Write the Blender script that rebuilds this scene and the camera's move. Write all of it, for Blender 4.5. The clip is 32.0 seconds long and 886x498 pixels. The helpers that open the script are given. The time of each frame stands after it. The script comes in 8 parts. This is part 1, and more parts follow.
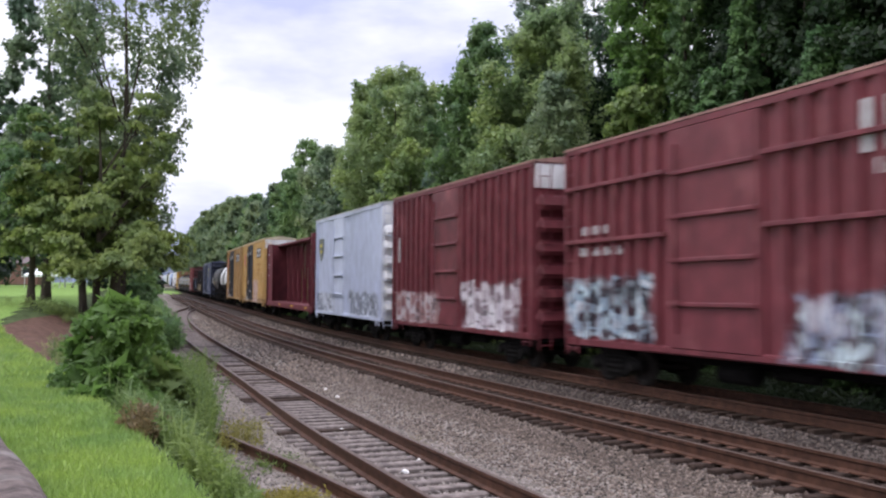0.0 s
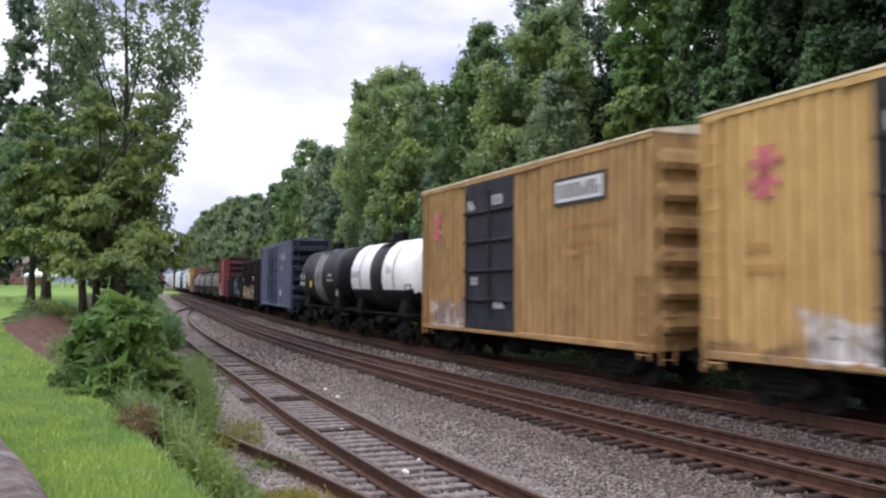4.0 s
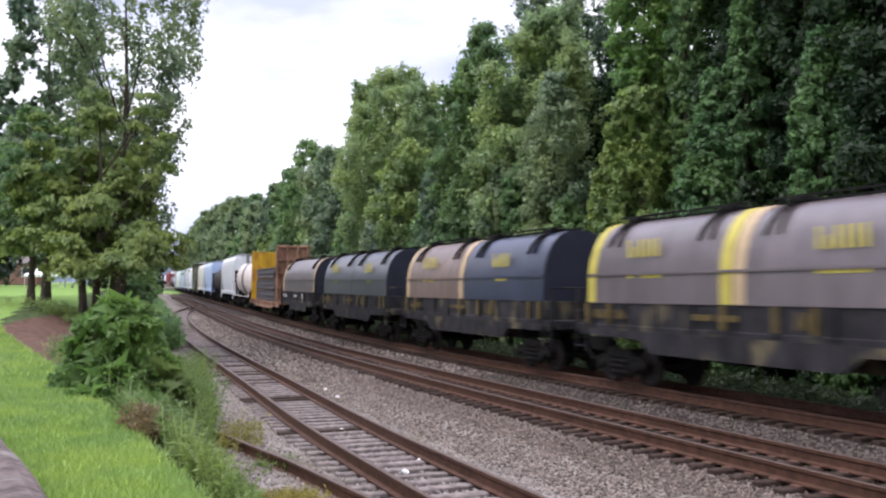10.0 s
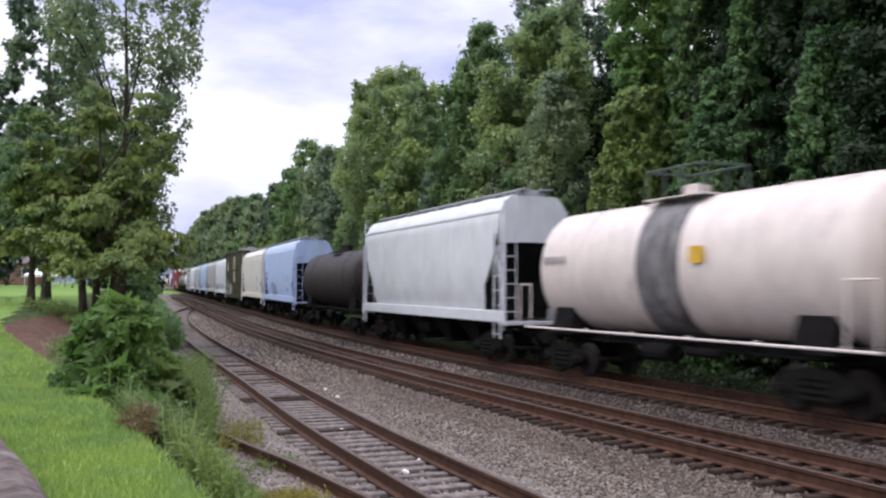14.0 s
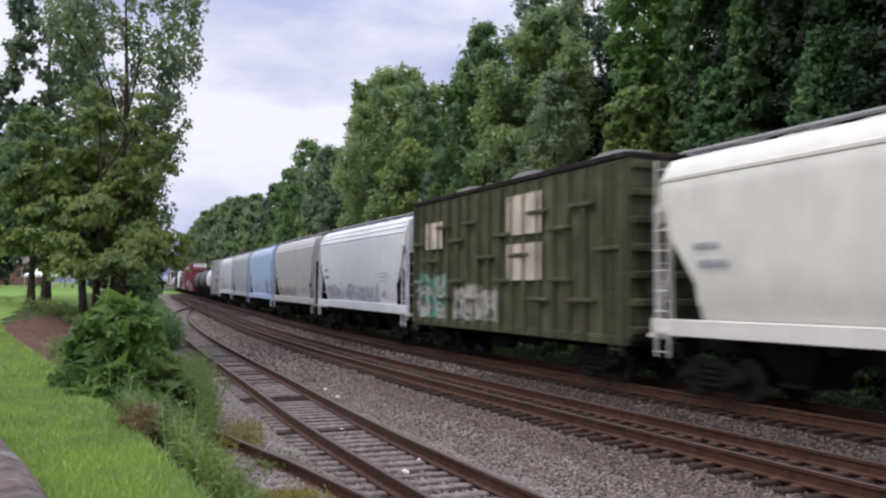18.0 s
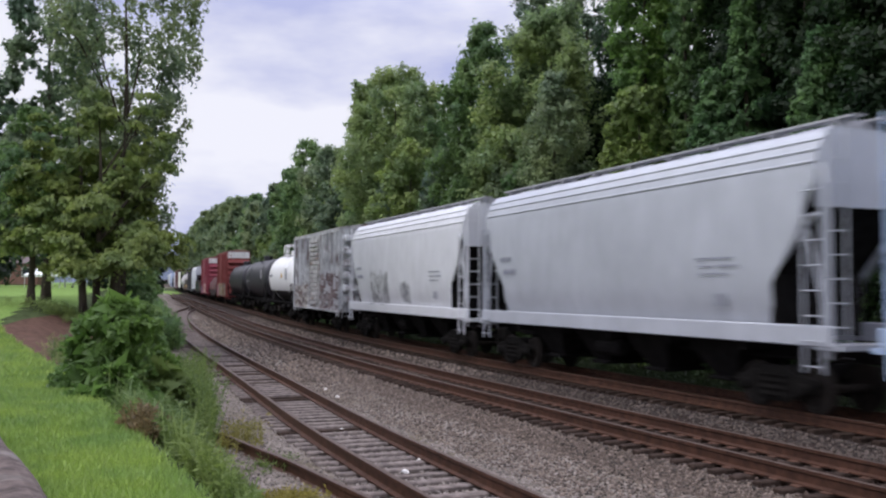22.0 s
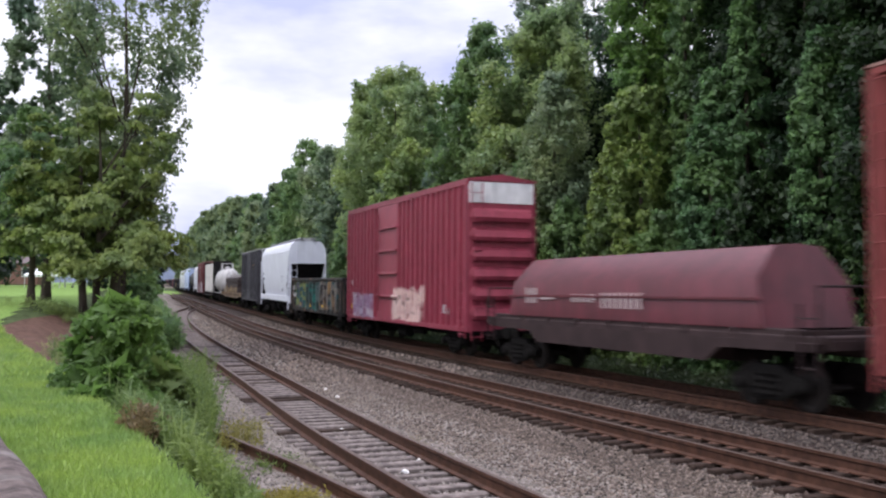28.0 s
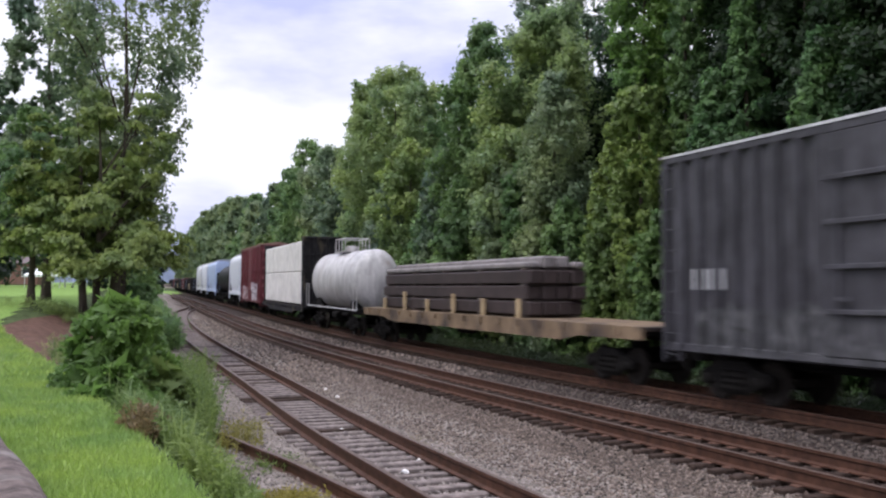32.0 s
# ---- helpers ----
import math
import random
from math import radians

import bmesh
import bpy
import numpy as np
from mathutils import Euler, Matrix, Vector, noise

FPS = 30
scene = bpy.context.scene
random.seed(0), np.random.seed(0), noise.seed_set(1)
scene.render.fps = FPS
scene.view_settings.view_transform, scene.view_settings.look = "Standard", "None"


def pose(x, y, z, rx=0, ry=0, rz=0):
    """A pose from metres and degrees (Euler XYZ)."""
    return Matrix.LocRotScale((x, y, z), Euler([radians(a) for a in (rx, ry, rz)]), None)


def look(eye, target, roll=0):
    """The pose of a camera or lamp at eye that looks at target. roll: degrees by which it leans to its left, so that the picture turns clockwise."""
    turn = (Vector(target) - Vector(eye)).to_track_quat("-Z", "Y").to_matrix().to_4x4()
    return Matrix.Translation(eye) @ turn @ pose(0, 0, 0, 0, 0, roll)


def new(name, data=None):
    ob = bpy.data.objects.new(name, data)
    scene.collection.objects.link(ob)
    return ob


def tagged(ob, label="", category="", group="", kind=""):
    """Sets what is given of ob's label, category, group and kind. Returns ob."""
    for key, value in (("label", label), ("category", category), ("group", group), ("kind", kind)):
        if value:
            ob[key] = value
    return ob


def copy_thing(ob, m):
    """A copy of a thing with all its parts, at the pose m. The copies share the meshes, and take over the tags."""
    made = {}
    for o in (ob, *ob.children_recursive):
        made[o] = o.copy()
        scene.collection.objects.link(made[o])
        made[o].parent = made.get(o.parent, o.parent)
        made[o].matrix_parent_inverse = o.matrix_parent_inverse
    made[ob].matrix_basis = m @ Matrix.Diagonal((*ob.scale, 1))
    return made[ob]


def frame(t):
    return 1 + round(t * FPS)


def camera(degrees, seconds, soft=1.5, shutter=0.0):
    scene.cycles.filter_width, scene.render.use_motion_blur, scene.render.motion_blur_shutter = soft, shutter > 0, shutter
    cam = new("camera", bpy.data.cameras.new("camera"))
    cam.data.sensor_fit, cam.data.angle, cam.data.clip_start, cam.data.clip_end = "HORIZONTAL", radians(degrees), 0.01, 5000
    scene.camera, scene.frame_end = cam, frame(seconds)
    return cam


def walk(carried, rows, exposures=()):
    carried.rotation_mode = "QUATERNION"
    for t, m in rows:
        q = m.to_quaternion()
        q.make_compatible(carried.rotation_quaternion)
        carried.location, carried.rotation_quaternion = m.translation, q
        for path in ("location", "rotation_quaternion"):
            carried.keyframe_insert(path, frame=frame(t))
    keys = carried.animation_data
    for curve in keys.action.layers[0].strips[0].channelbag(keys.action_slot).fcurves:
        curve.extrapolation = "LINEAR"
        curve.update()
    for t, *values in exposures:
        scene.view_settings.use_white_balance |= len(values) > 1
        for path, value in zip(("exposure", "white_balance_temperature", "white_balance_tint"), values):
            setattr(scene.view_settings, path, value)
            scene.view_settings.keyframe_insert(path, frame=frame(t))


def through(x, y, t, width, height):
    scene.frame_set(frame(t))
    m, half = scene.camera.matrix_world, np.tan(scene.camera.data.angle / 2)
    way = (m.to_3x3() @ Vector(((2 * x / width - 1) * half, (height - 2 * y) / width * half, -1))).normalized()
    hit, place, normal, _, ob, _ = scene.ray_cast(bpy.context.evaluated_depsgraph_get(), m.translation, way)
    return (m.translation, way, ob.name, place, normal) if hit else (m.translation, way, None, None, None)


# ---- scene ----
cam = camera(52.69, 32.0, soft=2.25, shutter=0.5)
EYE = 2.165
walk(cam, [(0.0, pose(0, 0, EYE, 93.24, 0, 0)), (32.0, pose(0, 0, EYE, 93.24, 0, 0))],
     # the camera's automatic exposure drifts as pale and dark cars pass
     [(0.0, 0.0), (3.5, 0.0), (6.0, 0.0), (7.0, 0.08), (8.0, 0.22), (10.0, 0.3), (12.0, 0.28), (13.0, 0.18), (14.0, -0.1), (14.5, -0.12), (17.0, -0.27), (20.0, -0.32),
      (22.0, -0.36), (24.0, -0.42), (25.5, -0.49), (27.5, 0.0), (29.0, 0.03), (32.0, -0.06)])

# ---- sky and sun ----
world = bpy.data.worlds.new("world")
scene.world = world
world.use_nodes = True
wt = world.node_tree
wt.nodes.clear()
w_out = wt.nodes.new("ShaderNodeOutputWorld")
w_bg = wt.nodes.new("ShaderNodeBackground")
w_sky = wt.nodes.new("ShaderNodeTexSky")
w_sky.sky_type = "NISHITA"
w_sky.sun_disc = False
w_sky.sun_elevation = radians(60)
w_sky.sun_rotation = radians(-120)
w_sky.dust_density = 2.0
w_co = wt.nodes.new("ShaderNodeTexCoord")
w_map = wt.nodes.new("ShaderNodeMapping")
w_map.inputs["Scale"].default_value = (1.7, 1.7, 4.6)
w_map.inputs["Location"].default_value = (0.35, 0.1, 0.25)
w_noise = wt.nodes.new("ShaderNodeTexNoise")
w_noise.inputs["Scale"].default_value = 1.5
w_noise.inputs["Detail"].default_value = 6.0
w_noise.inputs["Roughness"].default_value = 0.5
w_ramp = wt.nodes.new("ShaderNodeValToRGB")
w_ramp.color_ramp.elements[0].position = 0.37
w_ramp.color_ramp.elements[1].position = 0.52
w_ramp.color_ramp.elements[0].color = (6.7, 7.1, 10.9, 1)
w_ramp.color_ramp.elements[1].color = (12.3, 12.3, 13.7, 1)
w_mix = wt.nodes.new("ShaderNodeMix")
w_mix.data_type = "RGBA"
w_mix.inputs[0].default_value = 0.9
w_bg.inputs["Strength"].default_value = 0.1
# a clouded sky is brighter overhead than near the horizon
w_xyz = wt.nodes.new("ShaderNodeSeparateXYZ")
w_up = wt.nodes.new("ShaderNodeMapRange")
w_up.inputs["From Min"].default_value = 0.3
w_up.inputs["From Max"].default_value = 0.9
w_up.inputs["To Min"].default_value = 0.1
w_up.inputs["To Max"].default_value = 0.27
wt.links.new(w_co.outputs["Generated"], w_xyz.inputs[0])
wt.links.new(w_xyz.outputs["Z"], w_up.inputs["Value"])
wt.links.new(w_up.outputs[0], w_bg.inputs["Strength"])
wt.links.new(w_co.outputs["Generated"], w_map.inputs["Vector"])
wt.links.new(w_map.outputs["Vector"], w_noise.inputs["Vector"])
wt.links.new(w_noise.outputs["Fac"], w_ramp.inputs["Fac"])
wt.links.new(w_sky.outputs["Color"], w_mix.inputs[6])
wt.links.new(w_ramp.outputs["Color"], w_mix.inputs[7])
wt.links.new(w_mix.outputs[2], w_bg.inputs["Color"])
wt.links.new(w_bg.outputs["Background"], w_out.inputs["Surface"])

sun = new("sun", bpy.data.lights.new("sun", "SUN"))
sun.data.energy = 1.5
sun.data.angle = radians(26)
sun.data.color = (1.0, 0.96, 0.9)
sun.matrix_world = look((-22, -14, 45), (0, 0, 0))


# ---- materials ----
MATS = {}


def material(name, color, rough=0.8, metal=0.0, vary=0.25, grain=6.0, streak=0.0, stain=None, stain_amount=0.4,
             stain_scale=1.2, bump=0.2, bump_scale=40.0, squash=1.0, gloss=0.25):
    """A worn surface: base colour with mottling at two scales, optional upright streaks and stains of a second colour."""
    if name in MATS:
        return MATS[name]
    m = bpy.data.materials.new(name)
    MATS[name] = m
    m.use_nodes = True
    nt = m.node_tree
    b = nt.nodes["Principled BSDF"]
    b.inputs["Roughness"].default_value = rough
    b.inputs["Metallic"].default_value = metal
    b.inputs["Specular IOR Level"].default_value = gloss
    co = nt.nodes.new("ShaderNodeTexCoord")
    rnd = nt.nodes.new("ShaderNodeObjectInfo")
    shift = nt.nodes.new("ShaderNodeVectorMath")
    shift.operation = "ADD"
    mul = nt.nodes.new("ShaderNodeMath")
    mul.operation = "MULTIPLY"
    mul.inputs[1].default_value = 37.0
    nt.links.new(rnd.outputs["Random"], mul.inputs[0])
    nt.links.new(co.outputs["Object"], shift.inputs[0])
    nt.links.new(mul.outputs[0], shift.inputs[1])

    def noise_of(scale, detail, sx=1.0, sy=1.0, sz=1.0):
        mp = nt.nodes.new("ShaderNodeMapping")
        mp.inputs["Scale"].default_value = (sx, sy, sz)
        n = nt.nodes.new("ShaderNodeTexNoise")
        n.inputs["Scale"].default_value = scale
        n.inputs["Detail"].default_value = detail
        nt.links.new(shift.outputs[0], mp.inputs["Vector"])
        nt.links.new(mp.outputs["Vector"], n.inputs["Vector"])
        return n.outputs["Fac"]

    def ramp_of(fac, lo, hi, a, c):
        r = nt.nodes.new("ShaderNodeValToRGB")
        r.color_ramp.elements[0].position, r.color_ramp.elements[1].position = lo, hi
        r.color_ramp.elements[0].color, r.color_ramp.elements[1].color = (*a, 1), (*c, 1)
        nt.links.new(fac, r.inputs["Fac"])
        return r.outputs["Color"]

    def mixed(fac, a, c, mode="MIX"):
        mx = nt.nodes.new("ShaderNodeMix")
        mx.data_type, mx.blend_type = "RGBA", mode
        if isinstance(fac, float):
            mx.inputs[0].default_value = fac
        else:
            nt.links.new(fac, mx.inputs[0])
        nt.links.new(a, mx.inputs[6])
        nt.links.new(c, mx.inputs[7])
        return mx.outputs[2]

    dark = tuple(c * (1 - vary) for c in color)
    light = tuple(min(1.0, c * (1 + vary)) for c in color)
    col = ramp_of(noise_of(grain, 5.0, 1, 1, squash), 0.3, 0.7, dark, light)
    big = ramp_of(noise_of(grain * 0.13, 3.0), 0.3, 0.7, (1 - vary * 0.6,) * 3, (1, 1, 1))
    col = mixed(1.0, col, big, "MULTIPLY")
    if streak > 0:
        s = ramp_of(noise_of(1.0, 4.0, 9.0, 9.0, 0.35), 0.35, 0.65, (1 - streak,) * 3, (1, 1, 1))
        col = mixed(1.0, col, s, "MULTIPLY")
        fine = ramp_of(noise_of(1.0, 6.0, 30.0, 30.0, 0.9), 0.38, 0.62, (1 - 0.9 * streak,) * 3, (1, 1, 1))
        col = mixed(1.0, col, fine, "MULTIPLY")
        blot = ramp_of(noise_of(2.6, 8.0, 1, 1, 0.45), 0.4, 0.56, (1 - 1.1 * streak,) * 3, (1, 1, 1))
        col = mixed(1.0, col, blot, "MULTIPLY")
    if stain:
        f = ramp_of(noise_of(stain_scale, 6.0, 1, 1, 0.6), 0.66 - 0.32 * stain_amount, 0.78 - 0.22 * stain_amount, (0, 0, 0), (1, 1, 1))
        rgb = nt.nodes.new("ShaderNodeRGB")
        rgb.outputs[0].default_value = (*stain, 1)
        col = mixed(f, col, rgb.outputs[0])
    nt.links.new(col, b.inputs["Base Color"])
    if bump > 0:
        bp = nt.nodes.new("ShaderNodeBump")
        bp.inputs["Strength"].default_value = bump
        bp.inputs["Distance"].default_value = 0.02
        nt.links.new(noise_of(bump_scale, 4.0), bp.inputs["Height"])
        nt.links.new(bp.outputs["Normal"], b.inputs["Normal"])
    return m


def stone_material(name, dark, light):
    """Loose stones, each of its own shade."""
    m = bpy.data.materials.new(name)
    m.use_nodes = True
    nt = m.node_tree
    geo = nt.nodes.new("ShaderNodeNewGeometry")
    r = nt.nodes.new("ShaderNodeValToRGB")
    r.color_ramp.elements[0].color, r.color_ramp.elements[1].color = (*dark, 1), (*light, 1)
    nt.links.new(geo.outputs["Random Per Island"], r.inputs["Fac"])
    nt.links.new(r.outputs["Color"], nt.nodes["Principled BSDF"].inputs["Base Color"])
    nt.nodes["Principled BSDF"].inputs["Roughness"].default_value = 0.9
    return m


def leaf_material(name, color, vary=0.3, through=0.55, drift=0.45):
    if name in MATS:
        return MATS[name]
    m = bpy.data.materials.new(name)
    MATS[name] = m
    m.use_nodes = True
    nt = m.node_tree
    nt.nodes.clear()
    out = nt.nodes.new("ShaderNodeOutputMaterial")
    geo = nt.nodes.new("ShaderNodeNewGeometry")
    r = nt.nodes.new("ShaderNodeValToRGB")
    r.color_ramp.elements[0].color = (*[c * (1 - vary) for c in color], 1)
    r.color_ramp.elements[1].color = (color[0] * (1 + vary) * 1.06, color[1] * (1 + vary), color[2] * (1 + vary), 1)
    nt.links.new(geo.outputs["Random Per Island"], r.inputs["Fac"])
    # whole boughs lean to yellow-green or to blue-green
    n = nt.nodes.new("ShaderNodeTexNoise")
    n.inputs["Scale"].default_value = drift
    n.inputs["Detail"].default_value = 2.0
    nt.links.new(geo.outputs["Position"], n.inputs["Vector"])
    hue = nt.nodes.new("ShaderNodeValToRGB")
    hue.color_ramp.elements[0].position, hue.color_ramp.elements[1].position = 0.36, 0.64
    hue.color_ramp.elements[0].color, hue.color_ramp.elements[1].color = (0.8, 0.88, 0.95, 1), (1.16, 1.12, 0.9, 1)
    nt.links.new(n.outputs["Fac"], hue.inputs["Fac"])
    tint = nt.nodes.new("ShaderNodeMix")
    tint.data_type, tint.blend_type = "RGBA", "MULTIPLY"
    tint.inputs[0].default_value = 1.0
    nt.links.new(r.outputs["Color"], tint.inputs[6])
    nt.links.new(hue.outputs["Color"], tint.inputs[7])
    d = nt.nodes.new("ShaderNodeBsdfPrincipled")
    d.inputs["Roughness"].default_value = 0.48
    d.inputs["Specular IOR Level"].default_value = 0.42
    t = nt.nodes.new("ShaderNodeBsdfTranslucent")
    mx = nt.nodes.new("ShaderNodeMixShader")
    mx.inputs[0].default_value = through
    nt.links.new(tint.outputs[2], d.inputs["Base Color"])
    nt.links.new(tint.outputs[2], t.inputs["Color"])
    nt.links.new(d.outputs[0], mx.inputs[1])
    nt.links.new(t.outputs[0], mx.inputs[2])
    nt.links.new(mx.outputs[0], out.inputs["Surface"])
    return m


M_BALLAST = material("ballast", (0.1, 0.077, 0.064), gloss=0.08, rough=0.95, vary=0.5, grain=22, bump=1.0, bump_scale=30)
M_BALLAST_DARK = material("ballast_oily", (0.042, 0.031, 0.027), gloss=0.08, rough=0.95, vary=0.5, grain=18, bump=1.0, bump_scale=30)
M_GRAVEL = material("gravel_and_dirt", (0.215, 0.185, 0.165), gloss=0.08, rough=0.95, vary=0.45, grain=14, bump=0.9, bump_scale=26,
                    stain=(0.12, 0.10, 0.075), stain_amount=0.5, stain_scale=0.9)
M_DIRT = material("red_brown_dirt", (0.105, 0.062, 0.048), gloss=0.08, rough=0.95, vary=0.35, grain=5, bump=0.6, bump_scale=14)
M_LAWN = material("mown_lawn", (0.165, 0.26, 0.065), gloss=0.08, rough=0.9, vary=0.25, grain=9, bump=0.8, bump_scale=50)
M_FOREST = material("forest_floor", (0.055, 0.075, 0.03), gloss=0.08, rough=0.95, vary=0.5, grain=2.5, bump=0.8, bump_scale=9)
M_RAIL = material("rusty_rail", (0.08, 0.039, 0.026), 0.6, 0.25, vary=0.35, grain=7, bump=0.2)
M_RAIL_TOP = material("worn_rail_head", (0.088, 0.06, 0.048), 0.6, 0.2, vary=0.2, grain=10, bump=0.05)
M_TIE = material("creosoted_tie", (0.046, 0.032, 0.026), gloss=0.08, rough=0.9, vary=0.4, grain=9, bump=0.6, bump_scale=22, squash=1)
M_TIE_GREY = material("weathered_grey_tie", (0.185, 0.155, 0.145), gloss=0.08, rough=0.92, vary=0.4, grain=9, bump=0.6, bump_scale=22)
M_PLATE = material("rusty_tie_plate", (0.11, 0.056, 0.038), 0.75, 0.2, vary=0.35, grain=14)
M_BARK = material("grey_brown_bark", (0.065, 0.053, 0.043), gloss=0.08, rough=0.95, vary=0.4, grain=6, bump=1.0, bump_scale=16, squash=0.25)
M_TIMBER = material("weathered_timber", (0.15, 0.115, 0.105), 0.9, vary=0.5, grain=11, streak=0.2, stain=(0.17, 0.15, 0.14), stain_amount=0.35, stain_scale=3.0, bump=1.0, bump_scale=16)
# shade under the cars is put into these three dark steel colours
M_TRUCK = material("oily_shade_dark_steel", (0.011, 0.01, 0.0095), gloss=0.08, rough=0.85, metal=0.0, vary=0.4, grain=6)
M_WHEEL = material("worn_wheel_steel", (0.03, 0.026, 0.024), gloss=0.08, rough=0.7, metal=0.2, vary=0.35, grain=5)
M_UNDER = material("shade_dark_underframe", (0.011, 0.01, 0.01), gloss=0.08, rough=0.9, metal=0.0, vary=0.4, grain=4)
M_WHITE_MARK = material("white_stencil_paint", (0.5, 0.49, 0.5), 0.7, vary=0.15, grain=8, bump=0)
M_YELLOW_MARK = material("yellow_reflective_mark", (0.6, 0.36, 0.04), 0.6, vary=0.15, grain=8, bump=0)
M_LEMON = material("faded_lemon_paint", (0.45, 0.38, 0.07), 0.65, vary=0.25, grain=8, bump=0)
M_BLACK_MARK = material("black_stencil_paint", (0.03, 0.03, 0.03), 0.7, vary=0.15, grain=8, bump=0)


# ---- mesh building ----
class Shape:
    """Points and faces gathered piece by piece into one mesh."""

    def __init__(self):
        self.v, self.f, self.m = [], [], []

    def add(self, verts, faces, mat=0):
        k = len(self.v)
        self.v.extend(verts)
        self.f.extend([tuple(i + k for i in f) for f in faces])
        self.m.extend([mat] * len(faces))
        return self

    def box(self, x0, x1, y0, y1, z0, z1, b=0.0, mat=0):
        if b <= 0:
            return self.add([(x, y, z) for x in (x0, x1) for y in (y0, y1) for z in (z0, z1)],
                            [(0, 1, 3, 2), (4, 6, 7, 5), (0, 4, 5, 1), (2, 3, 7, 6), (0, 2, 6, 4), (1, 5, 7, 3)], mat)
        b = min(b, (x1 - x0) * 0.45, (y1 - y0) * 0.45, (z1 - z0) * 0.45)
        rings = []
        for z, i in ((z0, b), (z0 + b, 0), (z1 - b, 0), (z1, b)):
            rings.append([(x0 + b, y0 + i, z), (x1 - b, y0 + i, z), (x1 - i, y0 + b, z), (x1 - i, y1 - b, z),
                          (x1 - b, y1 - i, z), (x0 + b, y1 - i, z), (x0 + i, y1 - b, z), (x0 + i, y0 + b, z)])
        return self.loft(rings, True, mat)

    def loft(self, rings, caps=True, mat=0, closed=True):
        n = len(rings[0])
        verts = [p for r in rings for p in r]
        faces = []
        for j in range(len(rings) - 1):
            for i in range(n if closed else n - 1):
                k = (i + 1) % n
                faces.append((j * n + i, j * n + k, (j + 1) * n + k, (j + 1) * n + i))
        if caps:
            faces.append(tuple(range(n - 1, -1, -1)))
            faces.append(tuple(range((len(rings) - 1) * n, len(rings) * n)))
        return self.add(verts, faces, mat)

    def extrude_x(self, profile, x0, x1, mat=0, caps=True):
        """A (y, z) outline drawn out along x."""
        return self.loft([[(x0, y, z) for y, z in profile], [(x1, y, z) for y, z in profile]], caps, mat)

    def tube(self, a, b, r0, r1=None, n=8, caps=True, mat=0):
        r1 = r0 if r1 is None else r1
        a, b = Vector(a), Vector(b)
        d = (b - a).normalized()
        u = d.orthogonal().normalized()
        w = d.cross(u)
        ring = lambda c, r: [tuple(c + (u * math.cos(2 * math.pi * i / n) + w * math.sin(2 * math.pi * i / n)) * r) for i in range(n)]
        return self.loft([ring(a, r0), ring(b, r1)], caps, mat)

    def turned(self, sections, n=24, axis="x", centre=(0, 0, 0), mat=0, caps=True):
        """Rings of (position along the axis, radius)."""
        cx, cy, cz = centre
        rings = []
        for p, r in sections:
            ring = []
            for i in range(n):
                a = 2 * math.pi * i / n
                c, s = r * math.cos(a), r * math.sin(a)
                ring.append((cx + p, cy + c, cz + s) if axis == "x" else (cx + c, cy + p, cz + s) if axis == "y" else (cx + c, cy + s, cz + p))
            rings.append(ring)
        return self.loft(rings, caps, mat)

    def mesh(self, name, mats, smooth=False):
        me = bpy.data.meshes.new(name)
        me.from_pydata(self.v, [], self.f)
        for m in (mats if isinstance(mats, (list, tuple)) else [mats]):
            me.materials.append(m)
        if any(self.m):
            me.polygons.foreach_set("material_index", self.m)
        if smooth:
            me.polygons.foreach_set("use_smooth", [True] * len(self.f))
        me.update()
        bm = bmesh.new()
        bm.from_mesh(me)
        bmesh.ops.recalc_face_normals(bm, faces=bm.faces)
        bm.to_mesh(me)
        bm.free()
        if smooth:
            me.set_sharp_from_angle(angle=radians(40))
        return me


def part(name, shape, mats, parent=None, label="", smooth=False, at=None):
    """One mesh object, under a thing or a part."""
    data = shape.mesh(name, mats, smooth) if isinstance(shape, Shape) else shape
    ob = new(name, data)
    if parent is not None:
        ob.parent = parent
    if at is not None:
        ob.matrix_basis = at
    if label:
        ob["label"] = label
    return ob


def raw_mesh(name, verts, faces, mats, mat_index=None, smooth=False):
    """A big mesh from numpy arrays; faces is (n, 3) or (n, 4)."""
    me = bpy.data.meshes.new(name)
    n, k = faces.shape
    me.vertices.add(len(verts))
    me.vertices.foreach_set("co", np.ascontiguousarray(verts, dtype=np.float32).ravel())
    me.loops.add(n * k)
    me.loops.foreach_set("vertex_index", np.ascontiguousarray(faces, dtype=np.int32).ravel())
    me.polygons.add(n)
    me.polygons.foreach_set("loop_start", np.arange(0, n * k, k, dtype=np.int32))
    me.polygons.foreach_set("loop_total", np.full(n, k, dtype=np.int32))
    for m in (mats if isinstance(mats, (list, tuple)) else [mats]):
        me.materials.append(m)
    if mat_index is not None:
        me.polygons.foreach_set("material_index", np.ascontiguousarray(mat_index, dtype=np.int32))
    if smooth:
        me.polygons.foreach_set("use_smooth", np.ones(n, dtype=bool))
    me.update(calc_edges=True)
    me.validate()
    return me


# ---- the line of the tracks ----
SIZE = 0.8                       # all plan numbers of the line are multiplied by this
TRACK_GAP = 4.2389 * SIZE        # between the two main tracks
HALF = 0.7525 * SIZE             # half the distance between the rail heads
TRAIN_RISE = 0.13


